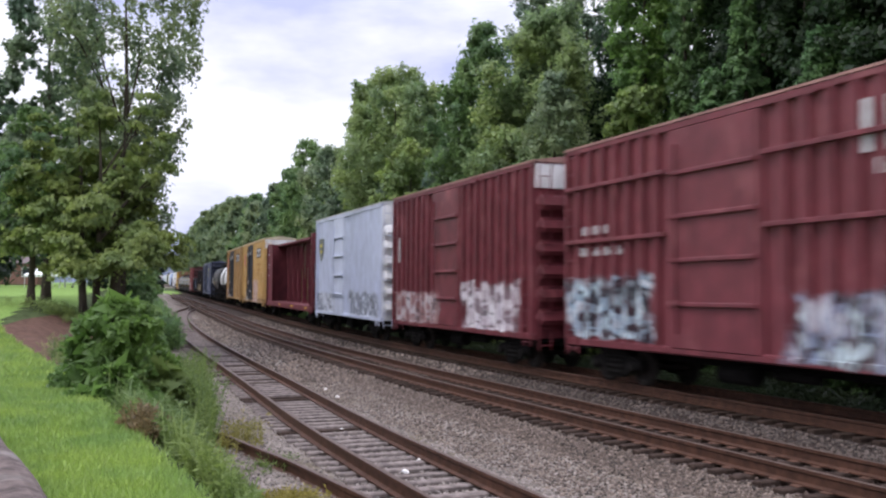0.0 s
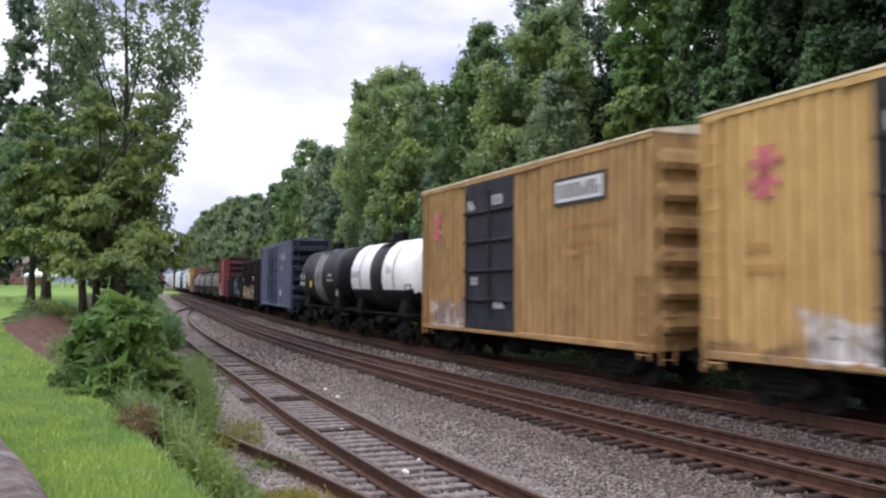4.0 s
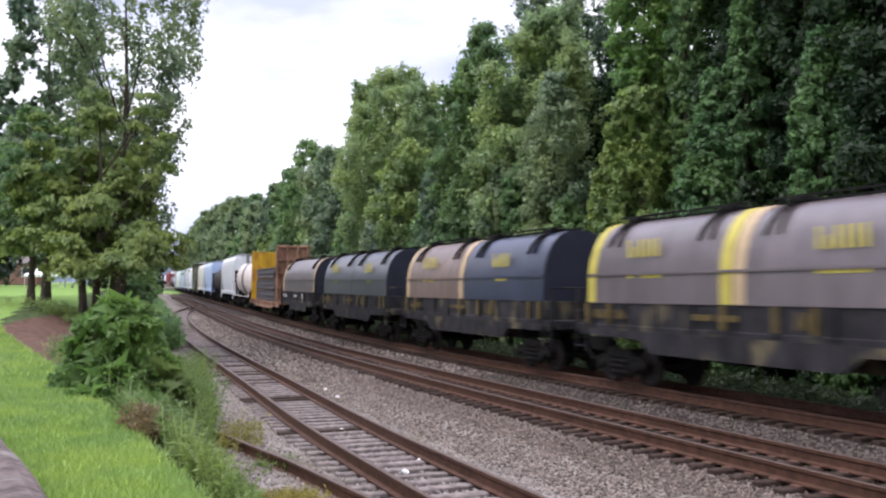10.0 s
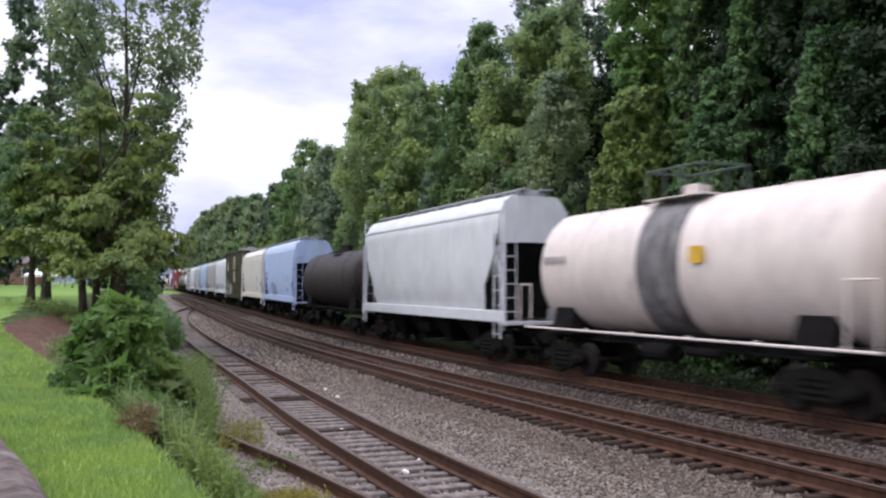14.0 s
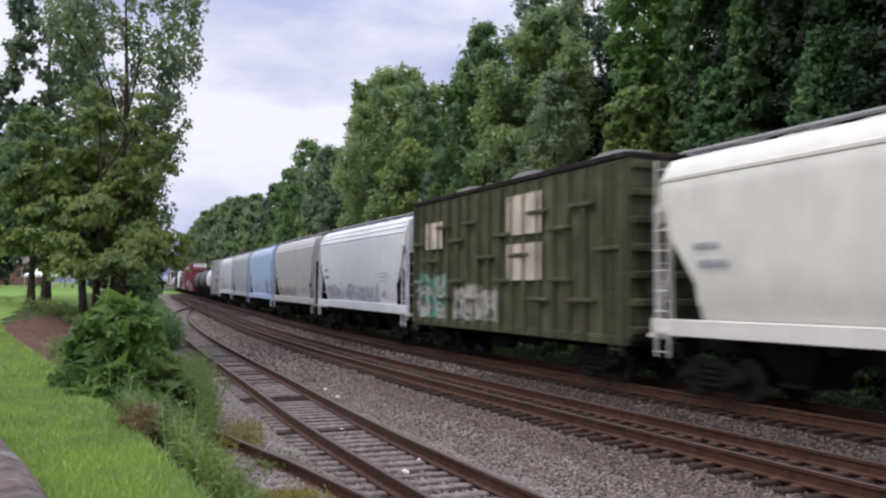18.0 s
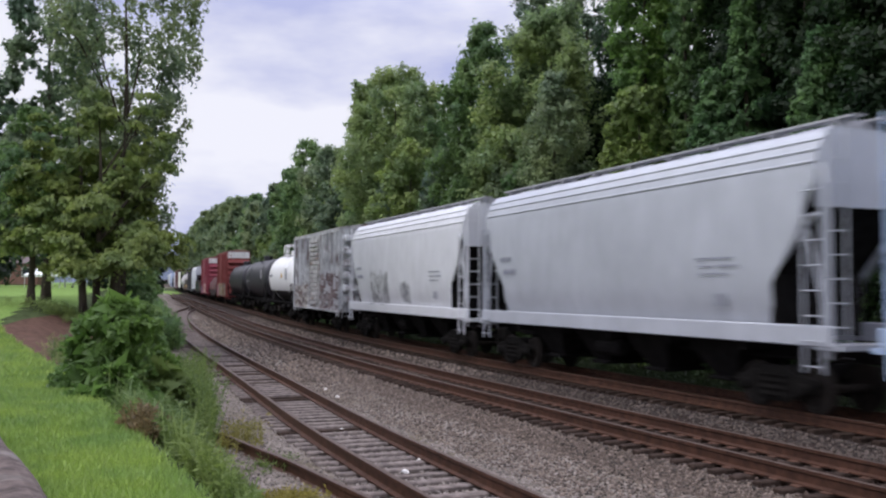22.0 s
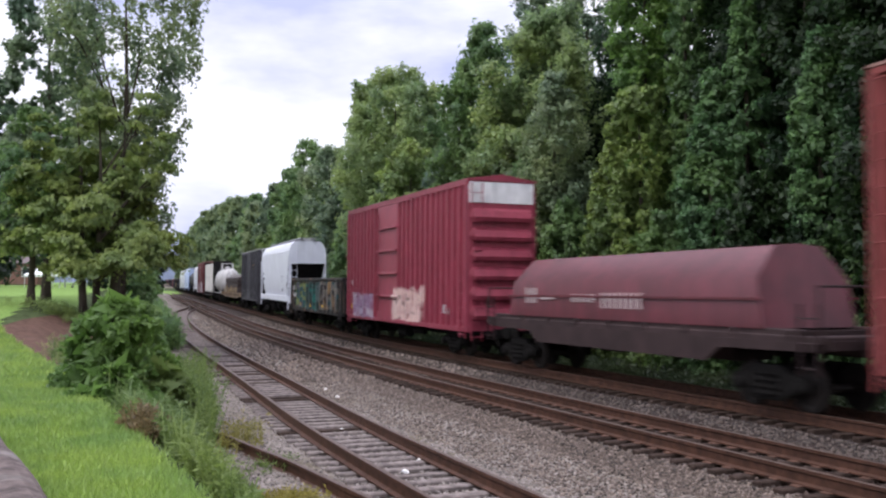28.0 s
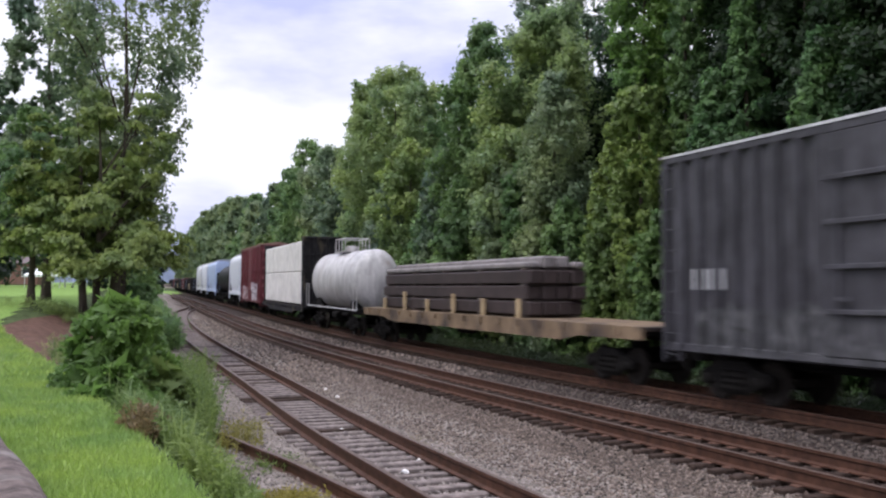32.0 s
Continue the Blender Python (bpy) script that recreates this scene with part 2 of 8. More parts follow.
def line_x(y):
    """Where the first main track's centre lies at depth y, and its slope."""
    y = np.asarray(y, dtype=float) / SIZE
    q = np.clip(y, 0.0, 75.0) / 50.0
    v = 20 * (0.6334 - 1.084 * q + 0.0216 * q ** 2 + 0.026 * q ** 3)
    d = 0.4 * (-1.084 + 0.0432 * q + 0.078 * q ** 2)
    return SIZE * (v + d * (y - q * 50.0)), d


def line_z(y):
    y = np.maximum(np.asarray(y, dtype=float) / SIZE, 0.0)
    q = np.minimum(y, 50.0) / 50.0
    return SIZE * (0.5 * q ** 2 + 0.02 * np.maximum(y - 50.0, 0.0))


TAB_Y = np.concatenate([np.linspace(-700, -1, 700), np.linspace(-0.9, 70, 1500), np.linspace(70.2, 1100, 2000)])


def line_table(off):
    """Points along a line that keeps the offset off from the first main track: length from y = 3.2, x, y, z."""
    cx, cs = line_x(TAB_Y)
    n = np.sqrt(1 + cs ** 2)
    x, y = cx + off * n, TAB_Y
    s = np.concatenate([[0], np.cumsum(np.hypot(np.diff(x), np.diff(y)))])
    s -= np.interp(3.2, y, s)
    return s, x, y, line_z(y)


def at_length(table, s):
    t, x, y, z = table
    return np.stack([np.interp(s, t, x), np.interp(s, t, y), np.interp(s, t, z)], -1)


def offset_of(x, y):
    """Offset of a ground point from the first main track's centre."""
    cx, cs = line_x(y)
    return (x - cx) / np.sqrt(1 + cs ** 2)


# ---- ground ----
# the lawn's edge: depth and offset from the first main track
LAWN_Y = [0, 5.25, 6.4, 7.7, 9, 11.2, 15.4, 20.2, 26.6, 40, 100]
LAWN_O = [-8.45, -8.52, -8.57, -8.65, -8.81, -9.02, -9.39, -10.08, -11.2, -9.5, -8.0]


def ground_z(x, y):
    """Height of the ground at any place of the plan."""
    x, y = np.asarray(x, dtype=float), np.asarray(y, dtype=float)
    off, base = offset_of(x, y), line_z(y)
    bank_foot = np.interp(y, [0, 11.3, 14.7, 18, 25, 44, 97, 200], [-7.5, -7.3, -6.9, -6.5, -5.8, -5.2, -4.4, -4.2])
    lawn_edge = np.interp(y, LAWN_Y, LAWN_O)
    left_z = np.interp(y, [-60, 0, 20, 25, 31, 60, 150, 900], [1.0, 1.0, 1.02, 1.25, 2.0, 2.7, 4.6, 19.5])
    t = np.clip((bank_foot - off) / (bank_foot - lawn_edge), 0, 1)
    t = t * t * (3 - 2 * t)
    left = (base - 0.385) * (1 - t) + left_z * t
    right = base + np.interp(off, [-5.6, -3.0, -1.75, -1.1, 0.9, 1.5, 2.2, 4.75, 5.9, 7.4, 10, 30, 400],
                             [-0.385, -0.385, -0.36, -0.285, -0.265, -0.22, -0.15, -0.14, -0.55, -0.6, -0.3, 1.5, 8])
    bump = 0.03 * np.sin(x * 1.7 + np.sin(y * 0.9)) * np.cos(y * 1.3) * np.where(np.abs(off) > 7.5, 1.0, 0.15)
    return np.where(off < bank_foot, left, right) + bump


SIDING_S = [3, 13, 16.5, 20, 25, 31, 38.5, 54, 62, 75, 85, 91, 100, 108]
SIDING_O = [-4.8, -4.72, -4.64, -4.45, -4.22, -4.06, -3.93, -3.7, -3.6, -3.1, -2.3, -1.3, -0.4, 0.0]


def smooth_table(ys, os_, y):
    o = np.interp(y, ys, os_)
    for _ in range(3):
        o = 0.25 * np.interp(y - 1.5, ys, os_) + 0.5 * o + 0.25 * np.interp(y + 1.5, ys, os_)
    return o


def build_ground():
    gx = np.concatenate([np.linspace(-900, -60, 22), np.linspace(-55, -16.5, 50), np.arange(-16, -6, 0.3), np.arange(-6, 4, 0.2), np.arange(4, 16, 0.3), np.linspace(16.5, 60, 40), np.linspace(70, 900, 20)])
    gy = np.concatenate([np.linspace(-80, -6, 22), np.arange(-5.5, 3, 0.35), np.arange(3, 14, 0.22), np.arange(14, 34, 0.35), np.linspace(34.5, 110, 110), np.linspace(112, 900, 90)])
    X, Y = np.meshgrid(gx, gy)
    Z = ground_z(X, Y)
    nx, ny = len(gx), len(gy)
    idx = np.arange(nx * ny).reshape(ny, nx)
    quads = np.stack([idx[:-1, :-1], idx[:-1, 1:], idx[1:, 1:], idx[1:, :-1]], -1).reshape(-1, 4)
    cx, cy = X.ravel()[quads].mean(1), Y.ravel()[quads].mean(1)
    off = offset_of(cx, cy)
    wob = 0.35 * np.sin(cy * 0.8) + 0.2 * np.sin(cy * 2.3 + cx)
    foot = np.interp(cy, [0, 11, 15, 24, 44, 97, 200], [-8.3, -7.9, -7.3, -6.0, -5.0, -4.2, -4.0])
    lawn = np.interp(cy, LAWN_Y, LAWN_O)
    m = np.full(len(quads), 3)                                   # forest floor
    m[(off > -1.9) & (off < 6.4 + wob * 0.5)] = 0               # ballast
    m[(off > -0.8) & (off < TRACK_GAP + 1.5)] = 5   # oily stone within the tracks
    m[(off <= -1.9) & (off > foot + wob * 0.4)] = 1             # gravel and dirt by the siding
    so = smooth_table(SIDING_S, SIDING_O, cy)
    m[(np.abs(off - so) < 0.75) & (cy < 105)] = 5                # darker ground between the siding's ties
    m[(off < lawn) & (cy < 26.5)] = 2                            # lawn
    m[(off < lawn) & (cy >= 26.5) & (cy < 33)] = 2
    m[(off < lawn + 2.4) & (off > lawn) & (cx > -12.9) & (cy >= 16) & (cy < 31)] = 4  # worn bank
    m[(off < -9) & (cy >= 33)] = 2
    ob = new("ground", raw_mesh("ground", np.stack([X, Y, Z], -1).reshape(-1, 3), quads,
                                [M_BALLAST, M_GRAVEL, M_LAWN, M_FOREST, M_DIRT, M_BALLAST_DARK], m, True))
    return tagged(ob, "grassy bank, gravel siding and stone ballast along the railway", "ground", kind="structure")


build_ground()

# ---- tracks ----
RAIL_OUTLINE = [(-0.036, 0.0), (0.036, 0.0), (0.036, -0.045), (0.012, -0.06), (0.012, -0.165), (0.075, -0.185),
                (0.075, -0.205), (-0.075, -0.205), (-0.075, -0.185), (-0.012, -0.165), (-0.012, -0.06), (-0.036, -0.045)]


def sweep_rail(name, pts, parent, label=""):
    """A rail of the usual section along points."""
    pts = np.asarray(pts)
    d = np.gradient(pts[:, :2], axis=0)
    d /= np.linalg.norm(d, axis=1)[:, None]
    sh = Shape()
    rings = []
    for (x, y, z), (dx, dy) in zip(pts, d):
        rings.append([(x + dy * a, y - dx * a, z + b) for a, b in RAIL_OUTLINE])
    sh.loft(rings, True)
    n = len(RAIL_OUTLINE)
    for k, f in enumerate(sh.f):
        if k < (len(rings) - 1) * n and k % n == 0:
            sh.m[k] = 1
    return part(name, sh, [M_RAIL, M_RAIL_TOP], parent, label)


def tie_mesh(name, length, width, height, mat, seed):
    r = random.Random(seed)
    sh = Shape()
    sh.box(-length / 2, length / 2, -width / 2, width / 2, -height, 0, 0.018)
    sh.v = [(x + r.uniform(-0.006, 0.006), y + r.uniform(-0.008, 0.008), z + r.uniform(-0.005, 0.005)) for x, y, z in sh.v]
    me = sh.mesh(name, [mat])
    return me


def offset_points(ys, offs, z):
    cx, cs = line_x(ys)
    n = np.sqrt(1 + cs ** 2)
    x, y = cx + offs * n, ys
    return np.stack([x, y, line_z(y) + z], -1)


def build_track(name, label, centre_off, rise, y0, y1, tie_gap, mats, tie_len, single, plates):
    """Two rails on ties; centre_off gives the track's offset at a depth. The ties nearest are parts of their own."""
    top = tagged(new(name), label, "railway track", kind="structure")
    ys = np.concatenate([np.arange(y0, min(60, y1), 0.5), np.arange(60, y1, 3.0)]) if y1 > 60 else np.arange(y0, y1, 0.4)
    o = centre_off(ys)
    for side in (-HALF, HALF):
        sweep_rail("rail", offset_points(ys, o + side, rise), top)
    rng = random.Random(len(name))
    meshes = [tie_mesh("tie", tie_len, 0.175, 0.15, mats[k % len(mats)], k) for k in range(6)]
    pl = Shape()
    for side in (-HALF, HALF):
        pl.box(side - 0.16, side + 0.16, -0.075, 0.075, 0.0, 0.012, 0.004)
    plate = pl.mesh("tie_plates", [M_PLATE]) if plates else None
    fine = np.arange(y0, y1, 0.02)
    c = offset_points(fine, centre_off(fine), rise)
    s = np.concatenate([[0], np.cumsum(np.linalg.norm(np.diff(c, axis=0), axis=1))])
    rest = Shape()
    count = 0
    for d in np.arange(0.2, min(s[-1], 170), tie_gap):
        d = d + rng.uniform(-0.03, 0.03)
        p = np.array([np.interp(d, s, c[:, i]) for i in range(3)])
        q = np.array([np.interp(d + 0.3, s, c[:, i]) for i in range(3)])
        ang = math.atan2(q[1] - p[1], q[0] - p[0]) - math.pi / 2 + rng.uniform(-0.025, 0.025)
        m = Matrix.Translation((p[0], p[1], p[2] - 0.205 + rng.uniform(-0.012, 0.004))) @ Matrix.Rotation(ang, 4, "Z") @ Matrix.Translation((rng.uniform(-0.04, 0.04), 0, 0))
        me = rng.choice(meshes)
        if count < single:
            part("tie", me, None, top, at=m)
            if plate and p[1] < 30:
                part("tie_plate", plate, None, top, at=m)
        else:
            rest.add([tuple(m @ v.co) for v in me.vertices], [tuple(f.vertices) for f in me.polygons])
        count += 1
    if rest.v:
        tagged(part("far_ties", rest, [mats[0]], top), kind="stuff")
    return top


build_track("main_track_near", "empty main track with rusty rails on dark wooden ties", lambda y: np.zeros_like(y), 0.0, 2.0, 420, 0.43, [M_TIE], 2.05, 190, True)
build_track("main_track_far", "main track carrying the freight train on dark ties", lambda y: np.full_like(y, TRACK_GAP), TRAIN_RISE, 2.0, 420, 0.415, [M_TIE], 2.05, 90, False)
build_track("siding_track", "little-used siding with worn rails on grey wooden ties", lambda y: smooth_table(SIDING_S, SIDING_O, y), -0.12, 3.0, 107, 0.45, [M_TIE_GREY, M_TIE_GREY, M_TIE_GREY, M_TIE_GREY, M_TIE_GREY, M_TIE], 1.95, 150, False)
spur = tagged(new("spur_track"), "overgrown spur rail leading into the weeds", "railway track", kind="structure")
sweep_rail("rail", offset_points(np.arange(5, 18, 0.4), np.interp(np.arange(5, 18, 0.4), [5, 13.2, 14.6, 15.6, 17.2, 18], [-5.1, -6.2, -6.5, -6.69, -6.97, -7.1]), -0.2), spur)
_r = random.Random(4)
_tm = tie_mesh("tie", 1.9, 0.19, 0.15, M_TIE_GREY, 11)
for yy in np.arange(6, 17.5, 0.5):
    oo = float(np.interp(yy, [5, 13.2, 14.6, 15.6, 17.2, 18], [-5.1, -6.2, -6.5, -6.69, -6.97, -7.1])) - HALF
    q = offset_points(np.array([yy]), np.array([oo]), -0.4)[0]
    part("tie", _tm, None, spur, at=Matrix.Translation(q + np.array([0, 0, _r.uniform(-0.02, 0.02)])) @ Matrix.Rotation(radians(31 + _r.uniform(-3, 3)), 4, "Z"))


# ---- rolling stock ----
# In a car's own space x points the way it travels, -y is the side that faces the lawn, z = 0 is the rail head.
HW = 1.12


def add_tags(m, tags):
    """Spray-painted pieces: overlapping ragged letters of colour within boxes (x0, x1, z0, z1) of the car's side."""
    nt = m.node_tree
    b = nt.nodes["Principled BSDF"]
    base = b.inputs["Base Color"].links[0].from_socket
    co = nt.nodes.new("ShaderNodeTexCoord")
    sep = nt.nodes.new("ShaderNodeSeparateXYZ")
    nt.links.new(co.outputs["Object"], sep.inputs[0])

    def op(kind, a, c=None):
        n = nt.nodes.new("ShaderNodeMath")
        n.operation = kind
        for i, v in enumerate((a, c)):
            if v is None:
                continue
            if isinstance(v, (int, float)):
                n.inputs[i].default_value = v
            else:
                nt.links.new(v, n.inputs[i])
        return n.outputs[0]

    def ramped(v, lo, hi, to0=0.0, to1=1.0):
        n = nt.nodes.new("ShaderNodeMapRange")
        n.inputs["From Min"].default_value, n.inputs["From Max"].default_value = lo, hi
        n.inputs["To Min"].default_value, n.inputs["To Max"].default_value = to0, to1
        nt.links.new(v, n.inputs["Value"])
        return n.outputs[0]

    def noise_at(scale, w, detail=2.0, sx=1.0, sz=1.0, twist=0.0):
        mp = nt.nodes.new("ShaderNodeMapping")
        mp.inputs["Scale"].default_value = (sx, 0.0, sz)
        n = nt.nodes.new("ShaderNodeTexNoise")
        n.noise_dimensions = "4D"
        n.inputs["Scale"].default_value = scale
        n.inputs["Detail"].default_value = detail
        n.inputs["Distortion"].default_value = twist
        n.inputs["W"].default_value = w
        nt.links.new(co.outputs["Object"], mp.inputs["Vector"])
        nt.links.new(mp.outputs[0], n.inputs["Vector"])
        return n.outputs["Fac"]

    for k, (x0, x1, z0, z1, cols) in enumerate(tags):
        w = k * 3.7 + x0
        fx = op("SUBTRACT", (x1 - x0) / 2, op("ABSOLUTE", op("SUBTRACT", sep.outputs["X"], (x0 + x1) / 2)))
        up = op("SUBTRACT", z1, sep.outputs["Z"])
        down = op("SUBTRACT", sep.outputs["Z"], z0)
        edge = op("MINIMUM", fx, op("MINIMUM", up, op("MULTIPLY", down, 3.0)))
        edge = op("ADD", edge, op("MULTIPLY", op("SUBTRACT", noise_at(1.5, w, 5.0, 1.3, 0.8), 0.5), 1.1))
        mask = ramped(edge, 0.0, 0.13)
        # strokes: bands of a twisted noise in the piece's colours
        body = noise_at(1.35, w + 1.0, 1.5, 1.7, 0.75, 1.6)
        r = nt.nodes.new("ShaderNodeValToRGB")
        r.color_ramp.elements[0].position = 0.36
        r.color_ramp.elements[0].color = (*cols[0], 1)
        r.color_ramp.elements[1].position = 0.64
        r.color_ramp.elements[1].color = (*cols[-1], 1)
        mids = cols[1:-1]
        for j, c in enumerate(mids):
            p = 0.44 + 0.14 * (j + 0.5) / len(mids)
            for q in (p - 0.035, p + 0.035):
                e = r.color_ramp.elements.new(q)
                e.color = (*c, 1)
        nt.links.new(body, r.inputs["Fac"])
        # outlines along the level lines of the strokes
        line = op("LESS_THAN", op("ABSOLUTE", op("SUBTRACT", noise_at(1.1, w + 2.0, 1.0, 1.9, 0.7, 1.2), 0.5)), 0.018)
        dim = nt.nodes.new("ShaderNodeMix")
        dim.data_type = "RGBA"
        nt.links.new(op("MULTIPLY", line, 0.7), dim.inputs[0])
        nt.links.new(r.outputs["Color"], dim.inputs[6])
        dim.inputs[7].default_value = (*[q * 0.16 + 0.02 for q in cols[0]], 1)
        wear = op("MULTIPLY", mask, ramped(noise_at(5.0, w + 3.0, 5.0, 1.5, 0.5), 0.3, 0.55, 0.45, 0.97))
        mx = nt.nodes.new("ShaderNodeMix")
        mx.data_type = "RGBA"
        nt.links.new(wear, mx.inputs[0])
        nt.links.new(base, mx.inputs[6])
        nt.links.new(dim.outputs[2], mx.inputs[7])
        base = mx.outputs[2]
    nt.links.new(base, b.inputs["Base Color"])
    return m


def wheelset_mesh():
    sh = Shape()
    sh.tube((0, -0.72, 0), (0, 0.72, 0), 0.075, n=10)
    for s in (-1, 1):
        sh.turned([(s * 0.57, 0.12), (s * 0.555, 0.30), (s * 0.54, 0.44), (s * 0.565, 0.44), (s * 0.57, 0.41), (s * 0.645, 0.405), (s * 0.65, 0.34), (s * 0.62, 0.30), (s * 0.63, 0.13), (s * 0.70, 0.11)], 13, "y")
    return sh.mesh("wheelset", [M_WHEEL], True)


def side_frame_mesh():
    """Cast side frame of a freight truck, in the plane y = 0, drawn 0.14 thick."""
    sh = Shape()
    t = 0.07
    outline = [(-0.98, 0.52), (-0.90, 0.60), (-0.55, 0.66), (-0.32, 0.80), (0.32, 0.80), (0.55, 0.66), (0.90, 0.60), (0.98, 0.52),
               (0.90, 0.34), (0.80, 0.44), (0.62, 0.44), (0.50, 0.30), (0.30, 0.17), (-0.30, 0.17), (-0.50, 0.30), (-0.62, 0.44), (-0.80, 0.44), (-0.90, 0.34)]
    sh.loft([[(x, -t, z) for x, z in outline], [(x, t, z) for x, z in outline]])
    for s in (-1, 1):
        sh.turned([(-0.13, 0.05), (-0.12, 0.10), (0.0, 0.115)], 12, "y", (s * 0.71, -t, 0.42))
        sh.box(s * 0.42 - 0.05, s * 0.42 + 0.05, -t - 0.03, t, 0.36, 0.70, 0.01)
    return sh.mesh("side_frame", [M_TRUCK])


def spring_mesh():
    sh = Shape()
    sh.turned([(0.22 + 0.06 * k, 0.085 if k % 2 else 0.058) for k in range(8)], 6, "z", (0, -0.085, 0))
    return sh.mesh("spring", [M_TRUCK])


def bolster_mesh():
    sh = Shape()
    sh.box(-0.2, 0.2, -0.8, 0.8, 0.48, 0.78, 0.04)
    sh.turned([(0.78, 0.26), (0.95, 0.26)], 12, "z")
    return sh.mesh("bolster", [M_UNDER])


def brake_beam_mesh():
    sh = Shape()
    for s in (-1, 1):
        sh.box(s * 0.25 - 0.03, s * 0.25 + 0.03, -0.6, 0.6, 0.3, 0.36)
    return sh.mesh("brake_beams", [M_UNDER])


WHEELSET, SIDE_FRAME, SPRINGS, BOLSTER, BRAKES = wheelset_mesh(), side_frame_mesh(), spring_mesh(), bolster_mesh(), brake_beam_mesh()
WHEELS = []                     # (wheelset, car) pairs, to be turned by motions()


def coupler_mesh():
    sh = Shape()
    sh.box(-0.1, 0.62, -0.08, 0.08, 0.72, 0.92, 0.02)
    sh.loft([[(0.5, -0.2, z), (0.72, -0.22, z), (0.86, -0.1, z), (0.76, -0.02, z), (0.84, 0.1, z), (0.7, 0.2, z), (0.5, 0.16, z)] for z in (0.66, 0.98)])
    sh.tube((0.1, -0.3, 0.78), (0.6, -0.36, 0.42), 0.025, n=6)
    return sh.mesh("coupler", [M_TRUCK])


COUPLER = coupler_mesh()


def ladder(parent, x, y, z0, z1, width, mat, step=0.42, along="x"):
    """A ladder of grab irons on a side (along x) or an end (along y)."""
    sh = Shape()
    for e in (-width / 2, width / 2):
        if along == "x":
            sh.box(x + e - 0.01, x + e + 0.01, y - 0.04, y + 0.01, z0, z1)
        else:
            sh.box(x - 0.01, x + 0.035, y + e - 0.01, y + e + 0.01, z0, z1)
    lad = part("ladder", sh, [mat], parent)
    z = z0 + 0.12
    while z < z1:
        r = Shape()
        if along == "x":
            r.tube((x - width / 2, y - 0.06, z), (x + width / 2, y - 0.05, z), 0.013, n=6)
        else:
            r.tube((x + 0.06, y - width / 2, z), (x + 0.06, y + width / 2, z), 0.013, n=6)
        part("rung", r, [mat], lad)
        z += step
    return lad


def car_frame(name, label, category, L, sill_z=0.9, truck_inset=1.75, sill_mat=None, deep=False):
    """The Empty of a car with its trucks, underframe and couplers."""
    car = tagged(new(name), label, category, "cars of the freight train")
    car["half"] = L / 2 - truck_inset
    for s in (1, -1):
        tr = part("truck", BOLSTER, None, car, "cast steel freight truck", at=pose(s * (L / 2 - truck_inset), 0, 0))
        for y, rz in ((-0.83, 0), (0.83, 180)):
            part("side_frame", SIDE_FRAME, None, tr, at=pose(0, y, 0, 0, 0, rz))
            for x in (-0.2, 0.0, 0.2):
                part("spring", SPRINGS, None, tr, at=pose(x, y, 0, 0, 0, rz))
        part("brake_beams", BRAKES, None, tr)
        for x in (-0.71, 0.71):
            WHEELS.append((part("wheelset", WHEELSET, None, tr, at=pose(x, 0, 0.405)), car))
        part("coupler", COUPLER, None, car, at=pose(s * L / 2, 0, 0, 0, 0, 0 if s > 0 else 180))
    sh = Shape()
    z = sill_z
    sh.box(-L / 2, L / 2, -0.22, 0.22, z - 0.3, z, 0.02)
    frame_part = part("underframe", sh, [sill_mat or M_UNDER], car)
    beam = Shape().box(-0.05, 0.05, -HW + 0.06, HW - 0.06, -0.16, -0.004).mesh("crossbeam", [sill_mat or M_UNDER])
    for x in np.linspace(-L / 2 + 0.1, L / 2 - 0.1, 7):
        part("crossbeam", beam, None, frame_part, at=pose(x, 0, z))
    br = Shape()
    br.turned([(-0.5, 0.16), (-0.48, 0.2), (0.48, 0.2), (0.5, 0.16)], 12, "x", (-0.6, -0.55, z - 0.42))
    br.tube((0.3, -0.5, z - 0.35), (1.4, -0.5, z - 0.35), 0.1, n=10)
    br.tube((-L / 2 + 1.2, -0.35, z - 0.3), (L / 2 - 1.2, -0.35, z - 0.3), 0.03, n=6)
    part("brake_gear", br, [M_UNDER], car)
    return car


def stencil(car, items, mat, y=-HW - 0.065, name="stencil_lettering"):
    """Rows of upright bars in place of lettering: (x0, x1, z, height, count)."""
    r = random.Random(len(items) * 7 + int(items[0][0] * 10))
    for x0, x1, z, h, n in items:
        sh = Shape()
        w = (x1 - x0) / n
        for k in range(n):
            if n > 4 and r.random() < 0.12:
                continue
            a, b = x0 + k * w + 0.1 * w, x0 + (k + 1) * w - 0.16 * w
            if n == 1 or h < 0.13:
                sh.box(a, b, y - 0.004, y + 0.004, z - h / 2, z + h / 2)
                continue
            # two upright strokes
            t = (b - a) * 0.3
            sh.box(a, a + t, y - 0.004, y + 0.004, z - h / 2, z + h / 2)
            sh.box(b - t, b, y - 0.004, y + 0.004, z - h / 2, z + h / 2 * r.choice((1.0, 1.0, 0.2)))
        ob = part(name, sh, [mat], car)
        if n > 1:
            tagged(ob, kind="stuff")
    return ob


